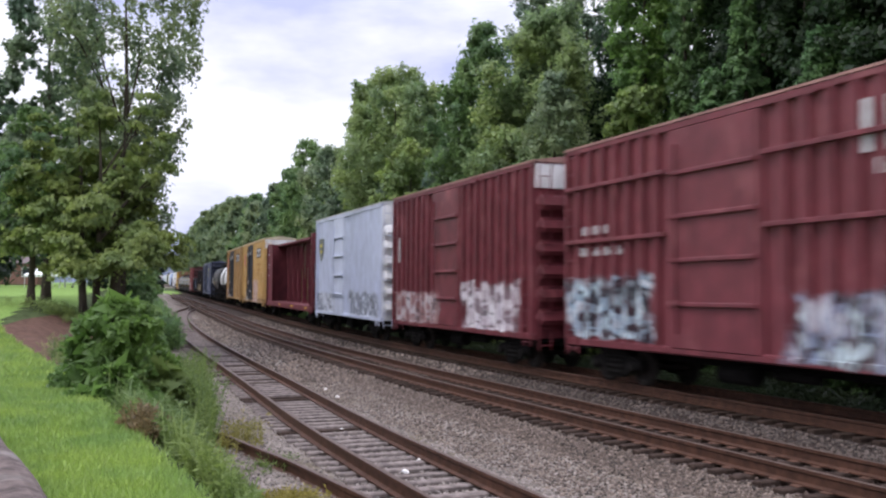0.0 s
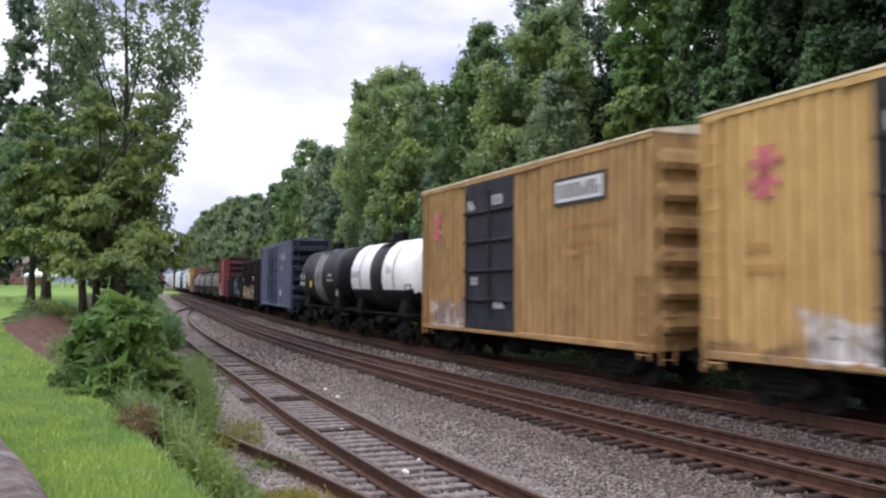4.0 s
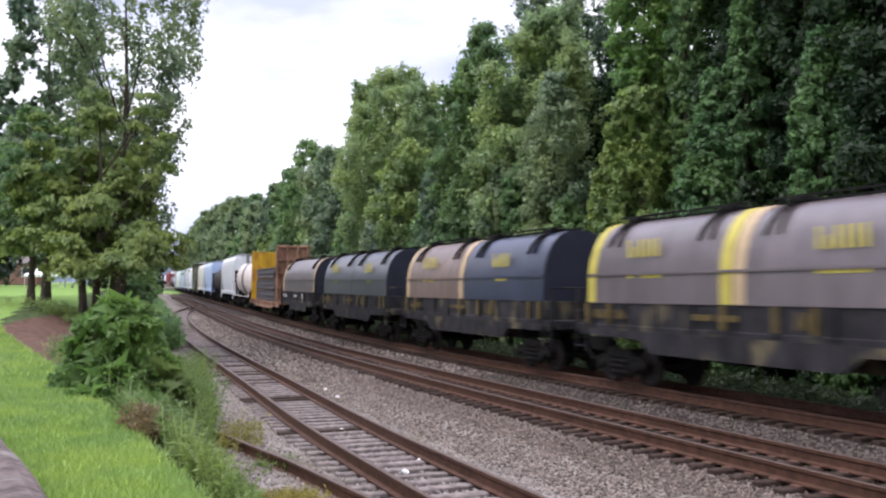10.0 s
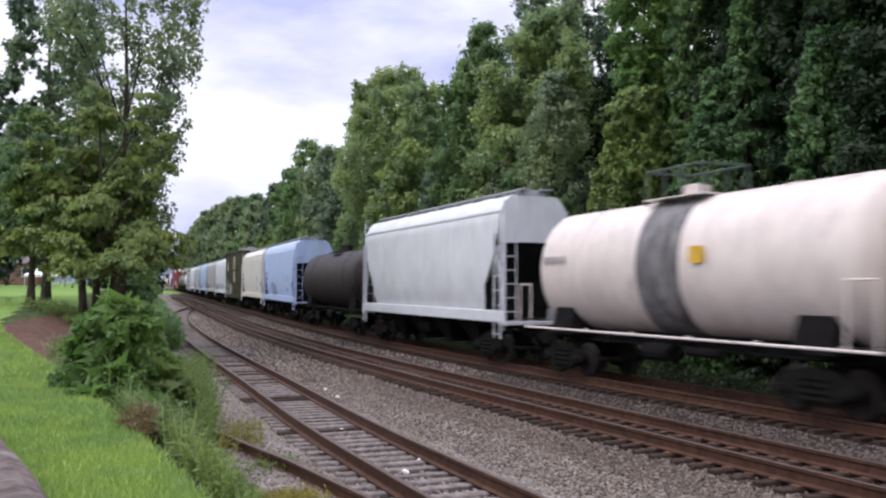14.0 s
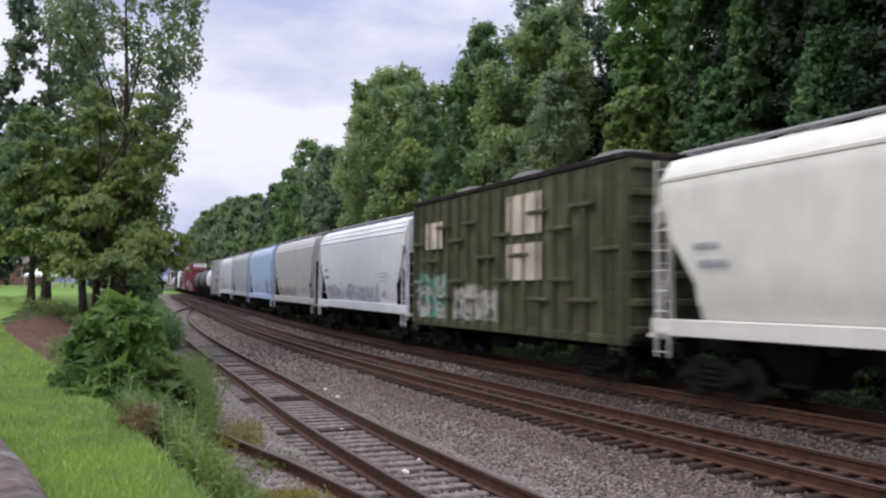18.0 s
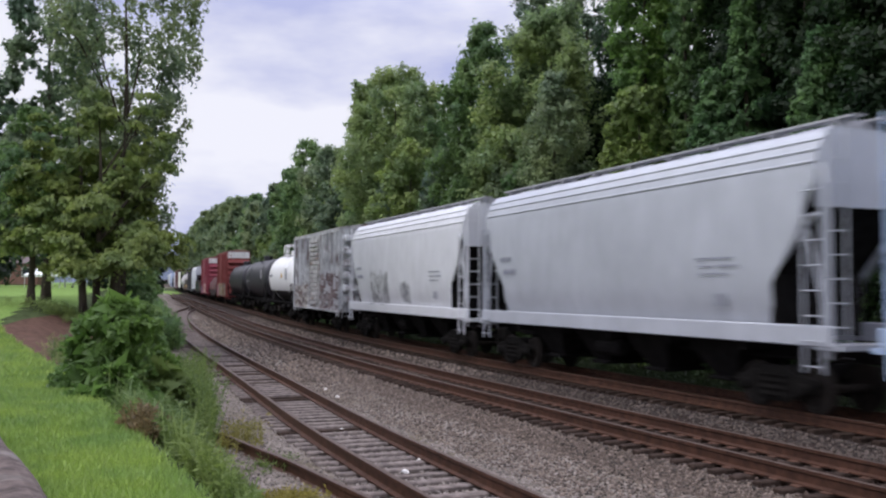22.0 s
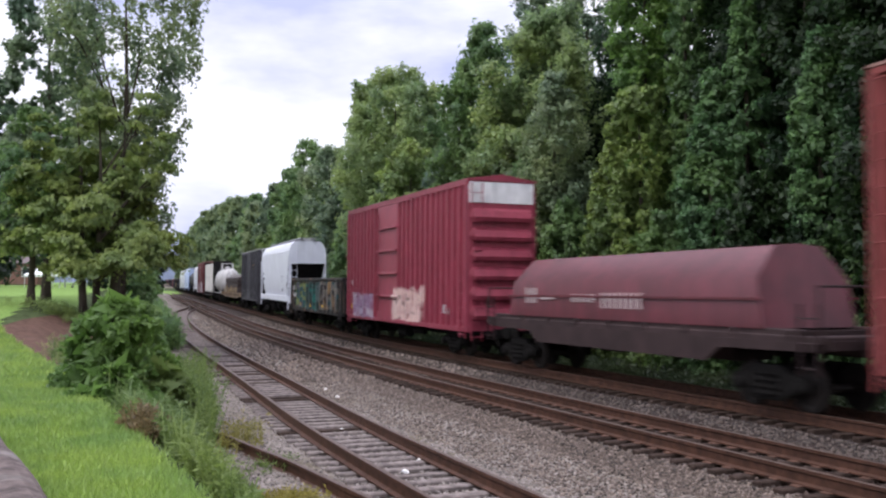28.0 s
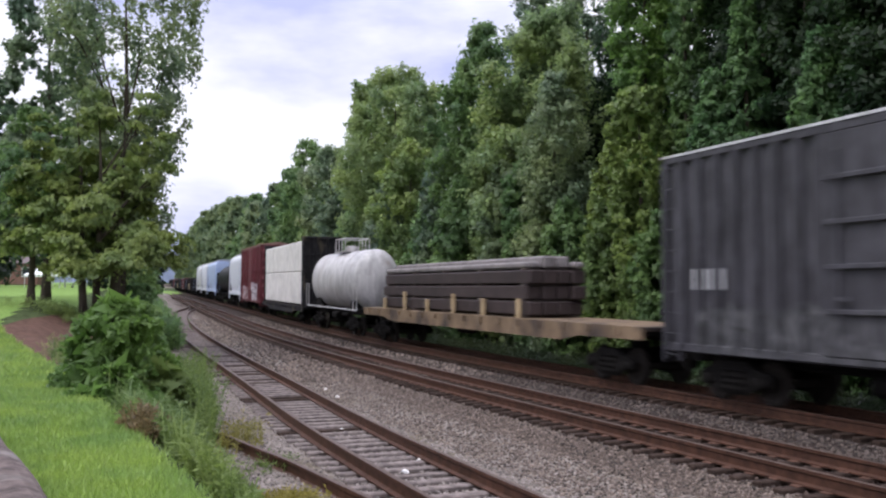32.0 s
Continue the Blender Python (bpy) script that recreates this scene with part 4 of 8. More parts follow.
def coil_car(L, H, label, frame_mat, hoods, hood_w=None, rails=True, sloped=False, z_hood=1.85, bare=1.3):
    """Coil car: a trough with one or two arched hoods. hoods: material and trim material of each, front last."""
    car = car_frame("coil_car", label, "coil car", L, 1.3, 1.65, frame_mat)
    d = Shape()
    d.box(-L / 2 + 0.1, L / 2 - 0.1, -HW, HW, 1.22, 1.36, 0.02)
    for s in (-1, 1):
        d.box(-L / 2 + 0.6, L / 2 - 0.6, s * HW * 0.93 - 0.05, s * HW * 0.93 + 0.05, 1.3, z_hood + 0.02, 0.02)
        for k in range(9):
            x = -L / 2 + 0.9 + k * (L - 1.8) / 8
            d.box(x - 0.05, x + 0.05, s * (HW * 0.93 + 0.07) - 0.04, s * (HW * 0.93 + 0.07) + 0.04, 1.3, z_hood, 0.01)
    d.loft([[(x, -0.7, 1.3), (x, 0.7, 1.3), (x, 0.45, 0.75), (x, -0.45, 0.75)] for x in (-L / 2 + 3.0, L / 2 - 3.0)])
    for x in (-L / 2 + 0.6, L / 2 - 0.6):
        d.box(x - 0.03, x + 0.03, -HW * 0.9, HW * 0.9, 1.34, z_hood, 0.01)
    part("trough", d, [frame_mat], car)
    for s in (-1, 1):
        prof = [(-L / 2 + 0.3, 1.24), (L / 2 - 0.3, 1.24), (L / 2 - 0.3, 1.1), (L / 2 - 2.7, 1.06), (L / 2 - 3.1, 0.78), (-L / 2 + 3.1, 0.78), (-L / 2 + 2.7, 1.06), (-L / 2 + 0.3, 1.1)]
        part("side_sill", Shape().loft([[(x, s * HW * 0.97 - 0.04, z) for x, z in prof], [(x, s * HW * 0.97 + 0.04, z) for x, z in prof]]), [frame_mat], car)
    n = len(hoods)
    span = L - bare
    for k, (m, trim) in enumerate(hoods):
        a = -span / 2 + k * span / n + 0.02
        b = -span / 2 + (k + 1) * span / n - 0.02
        if sloped:
            prof = [(-HW, z_hood), (-HW * 0.98, z_hood + 0.9), (-HW * 0.5, H - 0.05), (0, H), (HW * 0.5, H - 0.05), (HW * 0.98, z_hood + 0.9), (HW, z_hood)]
        else:
            prof = [(-HW, z_hood)] + [(-HW * math.cos(t) ** 0.75, z_hood + 0.45 + (H - z_hood - 0.45) * math.sin(t)) for t in np.linspace(0, math.pi / 2, 9)]
            prof = prof + [(-y, z) for y, z in prof[::-1][1:]]
        sh = Shape()
        if sloped:
            rings = [[(a + (0.0 if z < z_hood + 0.4 else 0.45 * (z - z_hood) / (H - z_hood)), y, z) for y, z in prof], [(b - (0.0 if z < z_hood + 0.4 else 0.3 * (z - z_hood) / (H - z_hood)), y, z) for y, z in prof]]
            sh.loft(rings)
        else:
            sh.extrude_x(prof, a, b)
        hd = part("hood", sh, [m], car, smooth=True)
        if trim:
            for xa in (a, b - 0.32):
                t = Shape()
                t.loft([[(x, y * 1.008, z + 0.012) for y, z in prof] for x in (xa, xa + 0.32)], True)
                part("hood_trim", t, [trim], hd, smooth=True)
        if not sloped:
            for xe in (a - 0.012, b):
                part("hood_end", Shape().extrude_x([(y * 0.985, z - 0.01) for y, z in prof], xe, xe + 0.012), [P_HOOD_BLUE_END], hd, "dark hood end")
        s = Shape()
        zz = z_hood + (H - z_hood) * 0.34
        for sg in (-1, 1):
            s.box(a, b, sg * (HW + 0.01) - 0.02, sg * (HW + 0.01) + 0.025, zz - 0.025, zz + 0.025)
        part("hood_seam", s, [m], hd)
        if rails:
            q = Shape()
            for x in (a + 0.9, b - 0.9):
                for e in (-0.16, 0.16):
                    pts = [(y * 1.03, z + 0.03) for y, z in prof if y < -0.2 and z > H - 0.85]
                    for (ya, za), (yb, zb) in zip(pts, pts[1:]):
                        q.tube((x + e * (1.4 - 0.9 * (za - H + 0.85)), ya, za), (x + e * (1.4 - 0.9 * (zb - H + 0.85)), yb, zb), 0.035, n=6)
                q.box(x - 0.2, x + 0.2, -0.5, 0.5, H - 0.01, H + 0.08, 0.01)
            q.box(a + 0.3, b - 0.3, -0.4, -0.34, H + 0.08, H + 0.12)
            q.box(a + 0.3, b - 0.3, 0.34, 0.4, H + 0.08, H + 0.12)
            part("lifting_bracket", q, [M_UNDER], hd)
    for s in (1, -1):
        g = Shape()
        x = s * (L / 2 - 0.2)
        for y in (-HW, HW):
            g.tube((x, y, 1.3), (x, y, 2.2), 0.022, n=6)
        g.tube((x, -HW, 2.2), (x, HW, 2.2), 0.022, n=6)
        part("end_railing", g, [frame_mat], car)
        ladder(car, s * (L / 2 - 0.4), -HW - 0.02, 0.7, 1.9, 0.4, frame_mat)
    return car


def bulkhead_flat(L, H, label, deck_mat, front_mat, rear_mat, deck_z=1.05, front_in=0.55):
    car = car_frame("bulkhead_flatcar", label, "flatcar", L, deck_z - 0.04, 1.7)
    d = Shape()
    d.box(-L / 2, L / 2, -HW, HW, deck_z - 0.1, deck_z, 0.015)
    for s in (-1, 1):
        prof = [(-L / 2, deck_z), (L / 2, deck_z), (L / 2, deck_z - 0.28), (L / 2 - 2.6, deck_z - 0.3), (L / 2 - 3.6, deck_z - 0.45), (-L / 2 + 3.6, deck_z - 0.45), (-L / 2 + 2.6, deck_z - 0.3), (-L / 2, deck_z - 0.28)]
        d.loft([[(x, s * HW - 0.05, z) for x, z in prof], [(x, s * HW + 0.05, z) for x, z in prof]])
        for k in range(16):
            x = -L / 2 + 0.9 + k * (L - 1.8) / 15
            d.box(x - 0.05, x + 0.05, s * (HW + 0.08) - 0.04, s * (HW + 0.08) + 0.04, deck_z - 0.2, deck_z - 0.03)
    part("deck", d, [deck_mat], car)
    for s, m in ((1, front_mat), (-1, rear_mat)):
        if m is None:
            continue
        b = Shape()
        x = s * (L / 2 - (front_in if s > 0 else 0.55))
        b.box(x - 0.06, x + 0.06, -HW, HW, deck_z, H, 0.02)
        o = s * 0.13
        bk = part("bulkhead", b, [m], car)
        for y in (-HW + 0.08, -0.35, 0.35, HW - 0.08):
            part("bulkhead_post", Shape().box(min(x, x + o * 1.6), max(x, x + o * 1.6), y - 0.07, y + 0.07, deck_z, H, 0.02), [m], bk)
        for z in np.linspace(deck_z + 0.1, H - 0.08, 5):
            part("bulkhead_beam", Shape().box(min(x, x + o * 1.3), max(x, x + o * 1.3), -HW + 0.01, HW - 0.01, z - 0.07, z + 0.07, 0.02), [m], bk)
        for y in (-HW + 0.1, HW - 0.1):
            part("brace", Shape().tube((x + o, y, deck_z + (H - deck_z) * 0.55), (x + s * 0.5, y, deck_z), 0.05, n=6), [m], bk)
        ladder(car, x + s * 0.2 if s > 0 else x - 0.27, -HW + 0.22, deck_z, H - 0.1, 0.38, m, 0.45, "y")
    return car


def centerbeam(L, H, paint, label):
    car = car_frame("centerbeam_flatcar", label, "flatcar", L, 1.0, 1.75)
    z0 = 1.1
    d = Shape()
    d.box(-L / 2, L / 2, -HW, HW, z0 - 0.12, z0, 0.015)
    part("deck", d, [paint], car)
    for s in (-1, 1):
        part("side_sill", Shape().box(-L / 2, L / 2, s * HW - 0.05, s * HW + 0.06, z0 - 0.3, z0 + 0.02, 0.02), [paint], car)
    t = Shape()
    t.box(-L / 2 + 0.3, L / 2 - 0.3, -0.42, 0.42, H - 0.16, H, 0.03)
    part("top_beam", t, [paint], car)
    n = 14
    xs = np.linspace(-L / 2 + 2.4, L / 2 - 2.4, n)
    for i, x in enumerate(xs):
        p = Shape()
        p.loft([[(x - 0.03, -0.06, z0), (x + 0.03, -0.06, z0), (x + 0.03, 0.06, z0), (x - 0.03, 0.06, z0)],
                [(x - 0.03, -0.07, H - 0.16), (x + 0.03, -0.07, H - 0.16), (x + 0.03, 0.07, H - 0.16), (x - 0.03, 0.07, H - 0.16)]])
        part("post", p, [paint], car)
        if i < n - 1:
            b = xs[i + 1]
            lo, hi = ((x, b) if i % 2 else (b, x))
            for yy in (-0.12, 0.12):
                q = Shape()
                q.tube((lo, yy, z0), (hi, yy, H - 0.2), 0.03, n=6)
                part("brace", q, [paint], car)
                lo, hi = hi, lo
    for s in (1, -1):
        e = Shape()
        x = s * (L / 2 - 0.25)
        e.box(x - 0.12, x + 0.12, -HW, HW, z0, H, 0.03)
        bulk = part("bulkhead", e, [paint], car)
        for k in range(6):
            z = z0 + 0.35 + k * (H - z0 - 0.6) / 5
            part("bulkhead_rib", Shape().box(min(x, x + s * 0.25), max(x, x + s * 0.25), -HW + 0.04, HW - 0.04, z - 0.1, z + 0.1, 0.04), [paint], bulk)
        w = 0.5 if s > 0 else 2.1
        part("side_panel", Shape().box(min(x, x - s * w), max(x, x - s * w), -HW, -HW + 0.05, z0, H - 0.04, 0.015), [paint], bulk)
        part("side_panel", Shape().box(min(x, x - s * 0.5), max(x, x - s * 0.5), HW - 0.05, HW, z0, H - 0.04, 0.015), [paint], bulk)
        ladder(car, s * (L / 2 - 0.5), -HW - 0.03, 0.7, H - 0.2, 0.4, paint)
    return car


# ---- the train ----
# Paints
P_RED_A = add_tags(material("oxide_red_paint_a", (0.165, 0.036, 0.046), 0.5, vary=0.16, grain=2, streak=0.16, stain=(0.2, 0.062, 0.068), stain_amount=0.25, bump=0.1, gloss=0.35),
                   [(-6.0, -2.6, 1.0, 2.5, [(0.55, 0.68, 0.74), (0.03, 0.03, 0.04), (0.3, 0.4, 0.48), (0.62, 0.66, 0.7)]), (1.3, 6.0, 0.85, 2.2, [(0.6, 0.72, 0.76), (0.03, 0.03, 0.04), (0.25, 0.3, 0.4), (0.5, 0.5, 0.55)])])
P_RED_B = add_tags(material("oxide_red_paint_b", (0.165, 0.034, 0.044), 0.5, vary=0.2, grain=2, streak=0.2, stain=(0.2, 0.062, 0.068), stain_amount=0.25, bump=0.1, gloss=0.35),
                   [(-5.5, -0.9, 0.95, 2.1, [(0.5, 0.45, 0.46), (0.3, 0.18, 0.18), (0.55, 0.52, 0.55)]), (1.0, 4.8, 0.95, 2.4, [(0.72, 0.7, 0.72), (0.6, 0.56, 0.6), (0.25, 0.2, 0.22), (0.75, 0.72, 0.75)])])
P_WHITE_BOX = add_tags(material("pale_blue_white_paint", (0.56, 0.60, 0.73), 0.55, vary=0.06, grain=2, streak=0.1, bump=0.08),
                       [(-5.4, -1.5, 0.95, 1.9, [(0.6, 0.62, 0.68), (0.18, 0.19, 0.22), (0.5, 0.52, 0.58), (0.65, 0.68, 0.74)]), (0.9, 5.5, 0.95, 2.0, [(0.62, 0.66, 0.74), (0.2, 0.21, 0.24), (0.6, 0.63, 0.7)])])
P_CENTER = material("dark_red_flatcar_paint", (0.14, 0.026, 0.036), 0.65, vary=0.2, grain=2, streak=0.15, bump=0.1)
P_YELLOW_A = add_tags(material("buff_yellow_paint_a", (0.55, 0.35, 0.135), 0.6, vary=0.1, grain=2, streak=0.14, bump=0.1),
                      [(-7.2, 7.2, 0.8, 1.25, [(0.16, 0.1, 0.06), (0.3, 0.18, 0.08), (0.12, 0.08, 0.05)]), (-4.6, -2.4, 0.9, 1.8, [(0.62, 0.6, 0.58), (0.35, 0.33, 0.32), (0.66, 0.64, 0.62)]), (0.5, 3.5, 0.85, 2.6, [(0.5, 0.36, 0.35), (0.46, 0.34, 0.32), (0.58, 0.46, 0.42)])])
P_YELLOW_B = add_tags(material("buff_yellow_paint_b", (0.42, 0.255, 0.105), 0.6, vary=0.14, grain=2, streak=0.2, stain=(0.28, 0.16, 0.08), stain_amount=0.3, bump=0.1),
                      [(-6.0, -3.0, 0.9, 1.8, [(0.4, 0.3, 0.25), (0.2, 0.15, 0.15), (0.55, 0.5, 0.45)])])
P_BLACK_DOOR = material("black_door_paint", gloss=0.12, color=(0.035, 0.036, 0.045), rough=0.6, vary=0.3, grain=2, streak=0.15, bump=0.1)
P_TANK_WHITE = material("white_tank_paint", (0.88, 0.88, 0.88), 0.3, vary=0.05, grain=2, streak=0.05, bump=0.03, gloss=0.5)
P_TANK_DULL = material("dull_white_tank_paint", (0.6, 0.58, 0.58), 0.4, vary=0.12, grain=1.2, streak=0.2, stain=(0.3, 0.26, 0.24), stain_amount=0.25, bump=0.04, gloss=0.4)
P_TANK_BLACK = material("black_tank_paint", color=(0.008, 0.008, 0.01), rough=0.5, vary=0.3, grain=1.5, streak=0.2, bump=0.05, gloss=0.2)
P_TANK_DARK = material("sooty_dark_tank_paint", color=(0.04, 0.038, 0.048), rough=0.42, vary=0.3, grain=1.5, streak=0.25, bump=0.05, gloss=0.4)
P_TANK_BROWN = material("brown_black_tank_paint", color=(0.042, 0.033, 0.031), rough=0.55, vary=0.3, grain=1.5, streak=0.3, bump=0.05, gloss=0.22)
P_TANK_CREAM = material("cream_tank_paint", (0.7, 0.61, 0.57), 0.35, vary=0.07, grain=1.2, streak=0.08, stain=(0.36, 0.31, 0.3), stain_amount=0.08, bump=0.04, gloss=0.45)
P_GREY_BAND = material("grey_dirty_band", (0.27, 0.255, 0.26), 0.65, vary=0.25, grain=2, streak=0.35, stain=(0.06, 0.05, 0.05), stain_amount=0.25, bump=0.05)
P_BLACK_BAND = material("black_band_paint", gloss=0.12, color=(0.03, 0.028, 0.03), rough=0.5, vary=0.3, grain=2, streak=0.3, bump=0.05)
P_BLUE_BOX = material("dull_blue_paint", (0.135, 0.15, 0.23), 0.45, vary=0.16, grain=2, streak=0.25, stain=(0.13, 0.135, 0.17), stain_amount=0.3, bump=0.1, gloss=0.4)
P_BLUE_DOOR = material("dark_blue_door_paint", gloss=0.12, color=(0.05, 0.058, 0.1), rough=0.6, vary=0.25, grain=2, streak=0.25, bump=0.1)
P_COAL = add_tags(material("sooty_gondola_paint", gloss=0.12, color=(0.032, 0.026, 0.026), rough=0.8, vary=0.4, grain=2, streak=0.35, stain=(0.065, 0.042, 0.038), stain_amount=0.35, bump=0.15),
                  [(-4.6, 2.6, 1.05, 2.1, [(0.48, 0.4, 0.25), (0.12, 0.09, 0.07), (0.42, 0.35, 0.22), (0.05, 0.04, 0.04), (0.55, 0.48, 0.33)])])
P_BLACK_GON = add_tags(material("black_gondola_paint", gloss=0.12, color=(0.024, 0.026, 0.032), rough=0.8, vary=0.35, grain=2, streak=0.3, stain=(0.09, 0.07, 0.06), stain_amount=0.3, bump=0.15),
                       [(-0.5, 3.0, 1.3, 2.7, [(0.035, 0.04, 0.048), (0.2, 0.25, 0.34), (0.04, 0.04, 0.05), (0.05, 0.05, 0.06)])])
P_RED_L = add_tags(material("old_red_boxcar_paint", (0.19, 0.042, 0.048), 0.6, vary=0.2, grain=2, streak=0.22, stain=(0.27, 0.1, 0.1), stain_amount=0.3, bump=0.1),
                   [(-5.2, -1.0, 0.9, 2.3, [(0.55, 0.5, 0.55), (0.3, 0.2, 0.22), (0.62, 0.6, 0.64)])])
P_RED_DOOR = material("faded_pink_red_door", (0.30, 0.10, 0.095), 0.65, vary=0.12, grain=2, streak=0.1, bump=0.1)
P_COIL_FRAME = material("sooty_coil_car_frame", gloss=0.12, color=(0.034, 0.032, 0.035), rough=0.8, vary=0.35, grain=2, streak=0.2, stain=(0.12, 0.1, 0.06), stain_amount=0.3, bump=0.1)
P_HOOD_GREY = material("grey_mauve_hood", (0.125, 0.1, 0.108), 0.36, vary=0.14, grain=1, streak=0.15, bump=0.03, gloss=0.55)
P_HOOD_BLUE = material("blue_black_hood", (0.028, 0.034, 0.065), 0.34, vary=0.2, grain=1, streak=0.12, bump=0.03, gloss=0.55)
P_HOOD_BROWN = material("brown_grey_hood", (0.165, 0.112, 0.096), 0.36, vary=0.14, grain=1, streak=0.15, bump=0.03, gloss=0.5)
P_HOOD_DARK = material("slate_hood", (0.058, 0.06, 0.075), 0.34, vary=0.18, grain=1, streak=0.12, bump=0.03, gloss=0.6)
P_TRIM_YELLOW = material("yellow_hood_trim", (0.4, 0.34, 0.07), 0.55, vary=0.15, grain=3, bump=0.05)
P_TRIM_CREAM = material("cream_hood_trim", (0.38, 0.28, 0.17), 0.55, vary=0.15, grain=3, bump=0.05)
P_POST_YELLOW = material("sooty_yellow_paint", (0.1, 0.072, 0.025), 0.75, vary=0.3, grain=5, bump=0)
P_FLAT_ORANGE = material("rusty_orange_flatcar", (0.36, 0.2, 0.13), 0.75, vary=0.2, grain=2, streak=0.25, stain=(0.11, 0.055, 0.038), stain_amount=0.5, bump=0.15)
P_BULK_YELLOW = material("yellow_bulkhead_paint", (0.62, 0.35, 0.025), 0.6, vary=0.14, grain=2, streak=0.2, stain=(0.28, 0.1, 0.035), stain_amount=0.4, bump=0.1)
P_BEAM = material("dark_steel_beams", (0.092, 0.084, 0.092), 0.6, 0.2, vary=0.25, grain=2, bump=0.1)
P_HOP_WHITE = add_tags(material("white_hopper_paint", (0.74, 0.75, 0.78), 0.34, vary=0.06, grain=1, streak=0.045, bump=0.03, gloss=0.5),
                       [(-6.2, 3.4, 1.55, 2.3, [(0.55, 0.57, 0.62), (0.2, 0.23, 0.33), (0.5, 0.52, 0.58), (0.6, 0.61, 0.65)])])
P_HOP_WHITE2 = material("pale_grey_hopper_paint", (0.64, 0.65, 0.68), 0.38, vary=0.08, grain=1, streak=0.045, bump=0.03, gloss=0.45)
P_HOP_BLUE = add_tags(material("light_blue_hopper_paint", (0.44, 0.54, 0.77), 0.34, vary=0.06, grain=1, streak=0.045, bump=0.03, gloss=0.5),
                      [(-3.2, -0.9, 1.5, 2.4, [(0.43, 0.54, 0.76), (0.14, 0.16, 0.25), (0.1, 0.12, 0.2), (0.4, 0.5, 0.7)])])
P_HOP_BLUE2 = add_tags(material("sky_blue_hopper_paint", (0.42, 0.53, 0.73), 0.34, vary=0.07, grain=1, streak=0.045, bump=0.03, gloss=0.5),
                       [(3.0, 4.6, 1.5, 2.5, [(0.06, 0.09, 0.14), (0.05, 0.08, 0.12), (0.3, 0.4, 0.6), (0.1, 0.14, 0.2)]), (-3.2, -1.5, 1.7, 2.2, [(0.3, 0.4, 0.6), (0.5, 0.25, 0.15), (0.3, 0.4, 0.6)])])
P_HOP_CREAM = material("cream_hopper_paint", (0.68, 0.65, 0.585), 0.36, vary=0.07, grain=1, streak=0.045, bump=0.03, gloss=0.45)
P_HOP_GREY = add_tags(material("warm_grey_hopper_paint", (0.48, 0.455, 0.45), 0.32, vary=0.08, grain=1, streak=0.045, bump=0.03, gloss=0.55),
                      [(-6.0, 1.0, 1.55, 2.1, [(0.3, 0.29, 0.28), (0.12, 0.11, 0.12), (0.32, 0.3, 0.29), (0.36, 0.34, 0.33)])])
P_HOP_STEEL = material("cool_grey_hopper_paint", (0.44, 0.46, 0.51), 0.3, vary=0.07, grain=1, streak=0.045, bump=0.03, gloss=0.55)
P_HOP_SILVER = add_tags(material("silver_white_hopper_paint", (0.68, 0.69, 0.73), 0.32, vary=0.07, grain=1, streak=0.045, bump=0.03, gloss=0.55),
                        [(-3.6, -1.2, 1.5, 2.9, [(0.55, 0.56, 0.6), (0.08, 0.08, 0.09), (0.5, 0.5, 0.52), (0.56, 0.58, 0.6)]), (0.2, 1.4, 1.6, 2.4, [(0.55, 0.56, 0.6), (0.12, 0.12, 0.14), (0.5, 0.5, 0.52)])])
P_GREEN_GON = add_tags(material("olive_green_paint", (0.118, 0.122, 0.066), 0.65, vary=0.2, grain=2, streak=0.35, stain=(0.07, 0.06, 0.04), stain_amount=0.45, bump=0.15),
                       [(-6.3, -3.6, 1.15, 2.6, [(0.5, 0.5, 0.48), (0.2, 0.2, 0.16), (0.04, 0.3, 0.19), (0.55, 0.55, 0.54)]), (-3.2, 0.2, 1.2, 2.3, [(0.2, 0.2, 0.15), (0.42, 0.4, 0.36), (0.15, 0.15, 0.1)])])
P_GREEN_PATCH = material("pale_patch_panel", (0.66, 0.55, 0.47), 0.7, vary=0.15, grain=2, streak=0.2, bump=0.05)
P_WEATHERED = add_tags(material("weathered_silver_boxcar", (0.76, 0.78, 0.85), 0.55, vary=0.25, grain=1.5, streak=0.3, stain=(0.13, 0.085, 0.085), stain_amount=0.4, stain_scale=1.6, bump=0.15),
                       [(-5.2, -1.4, 1.0, 2.3, [(0.6, 0.6, 0.62), (0.2, 0.15, 0.13), (0.5, 0.48, 0.45), (0.12, 0.08, 0.08)]), (1.2, 5.4, 1.0, 2.9, [(0.12, 0.07, 0.075), (0.55, 0.55, 0.58), (0.16, 0.1, 0.1), (0.3, 0.25, 0.25)])])
P_WEATHERED_DOOR = material("weathered_white_door", (0.74, 0.73, 0.74), 0.55, vary=0.2, grain=2, streak=0.35, stain=(0.2, 0.12, 0.09), stain_amount=0.3, bump=0.1)
P_RED_G = add_tags(material("red_oxide_paint_g", (0.25, 0.06, 0.058), 0.65, vary=0.15, grain=2, streak=0.16, bump=0.1),
                   [(-5.2, -2.4, 0.9, 2.2, [(0.36, 0.2, 0.22), (0.4, 0.3, 0.33), (0.3, 0.12, 0.13)]), (-2.4, 5.4, 0.9, 2.3, [(0.42, 0.42, 0.36), (0.16, 0.17, 0.16), (0.36, 0.26, 0.09), (0.24, 0.28, 0.3)])])
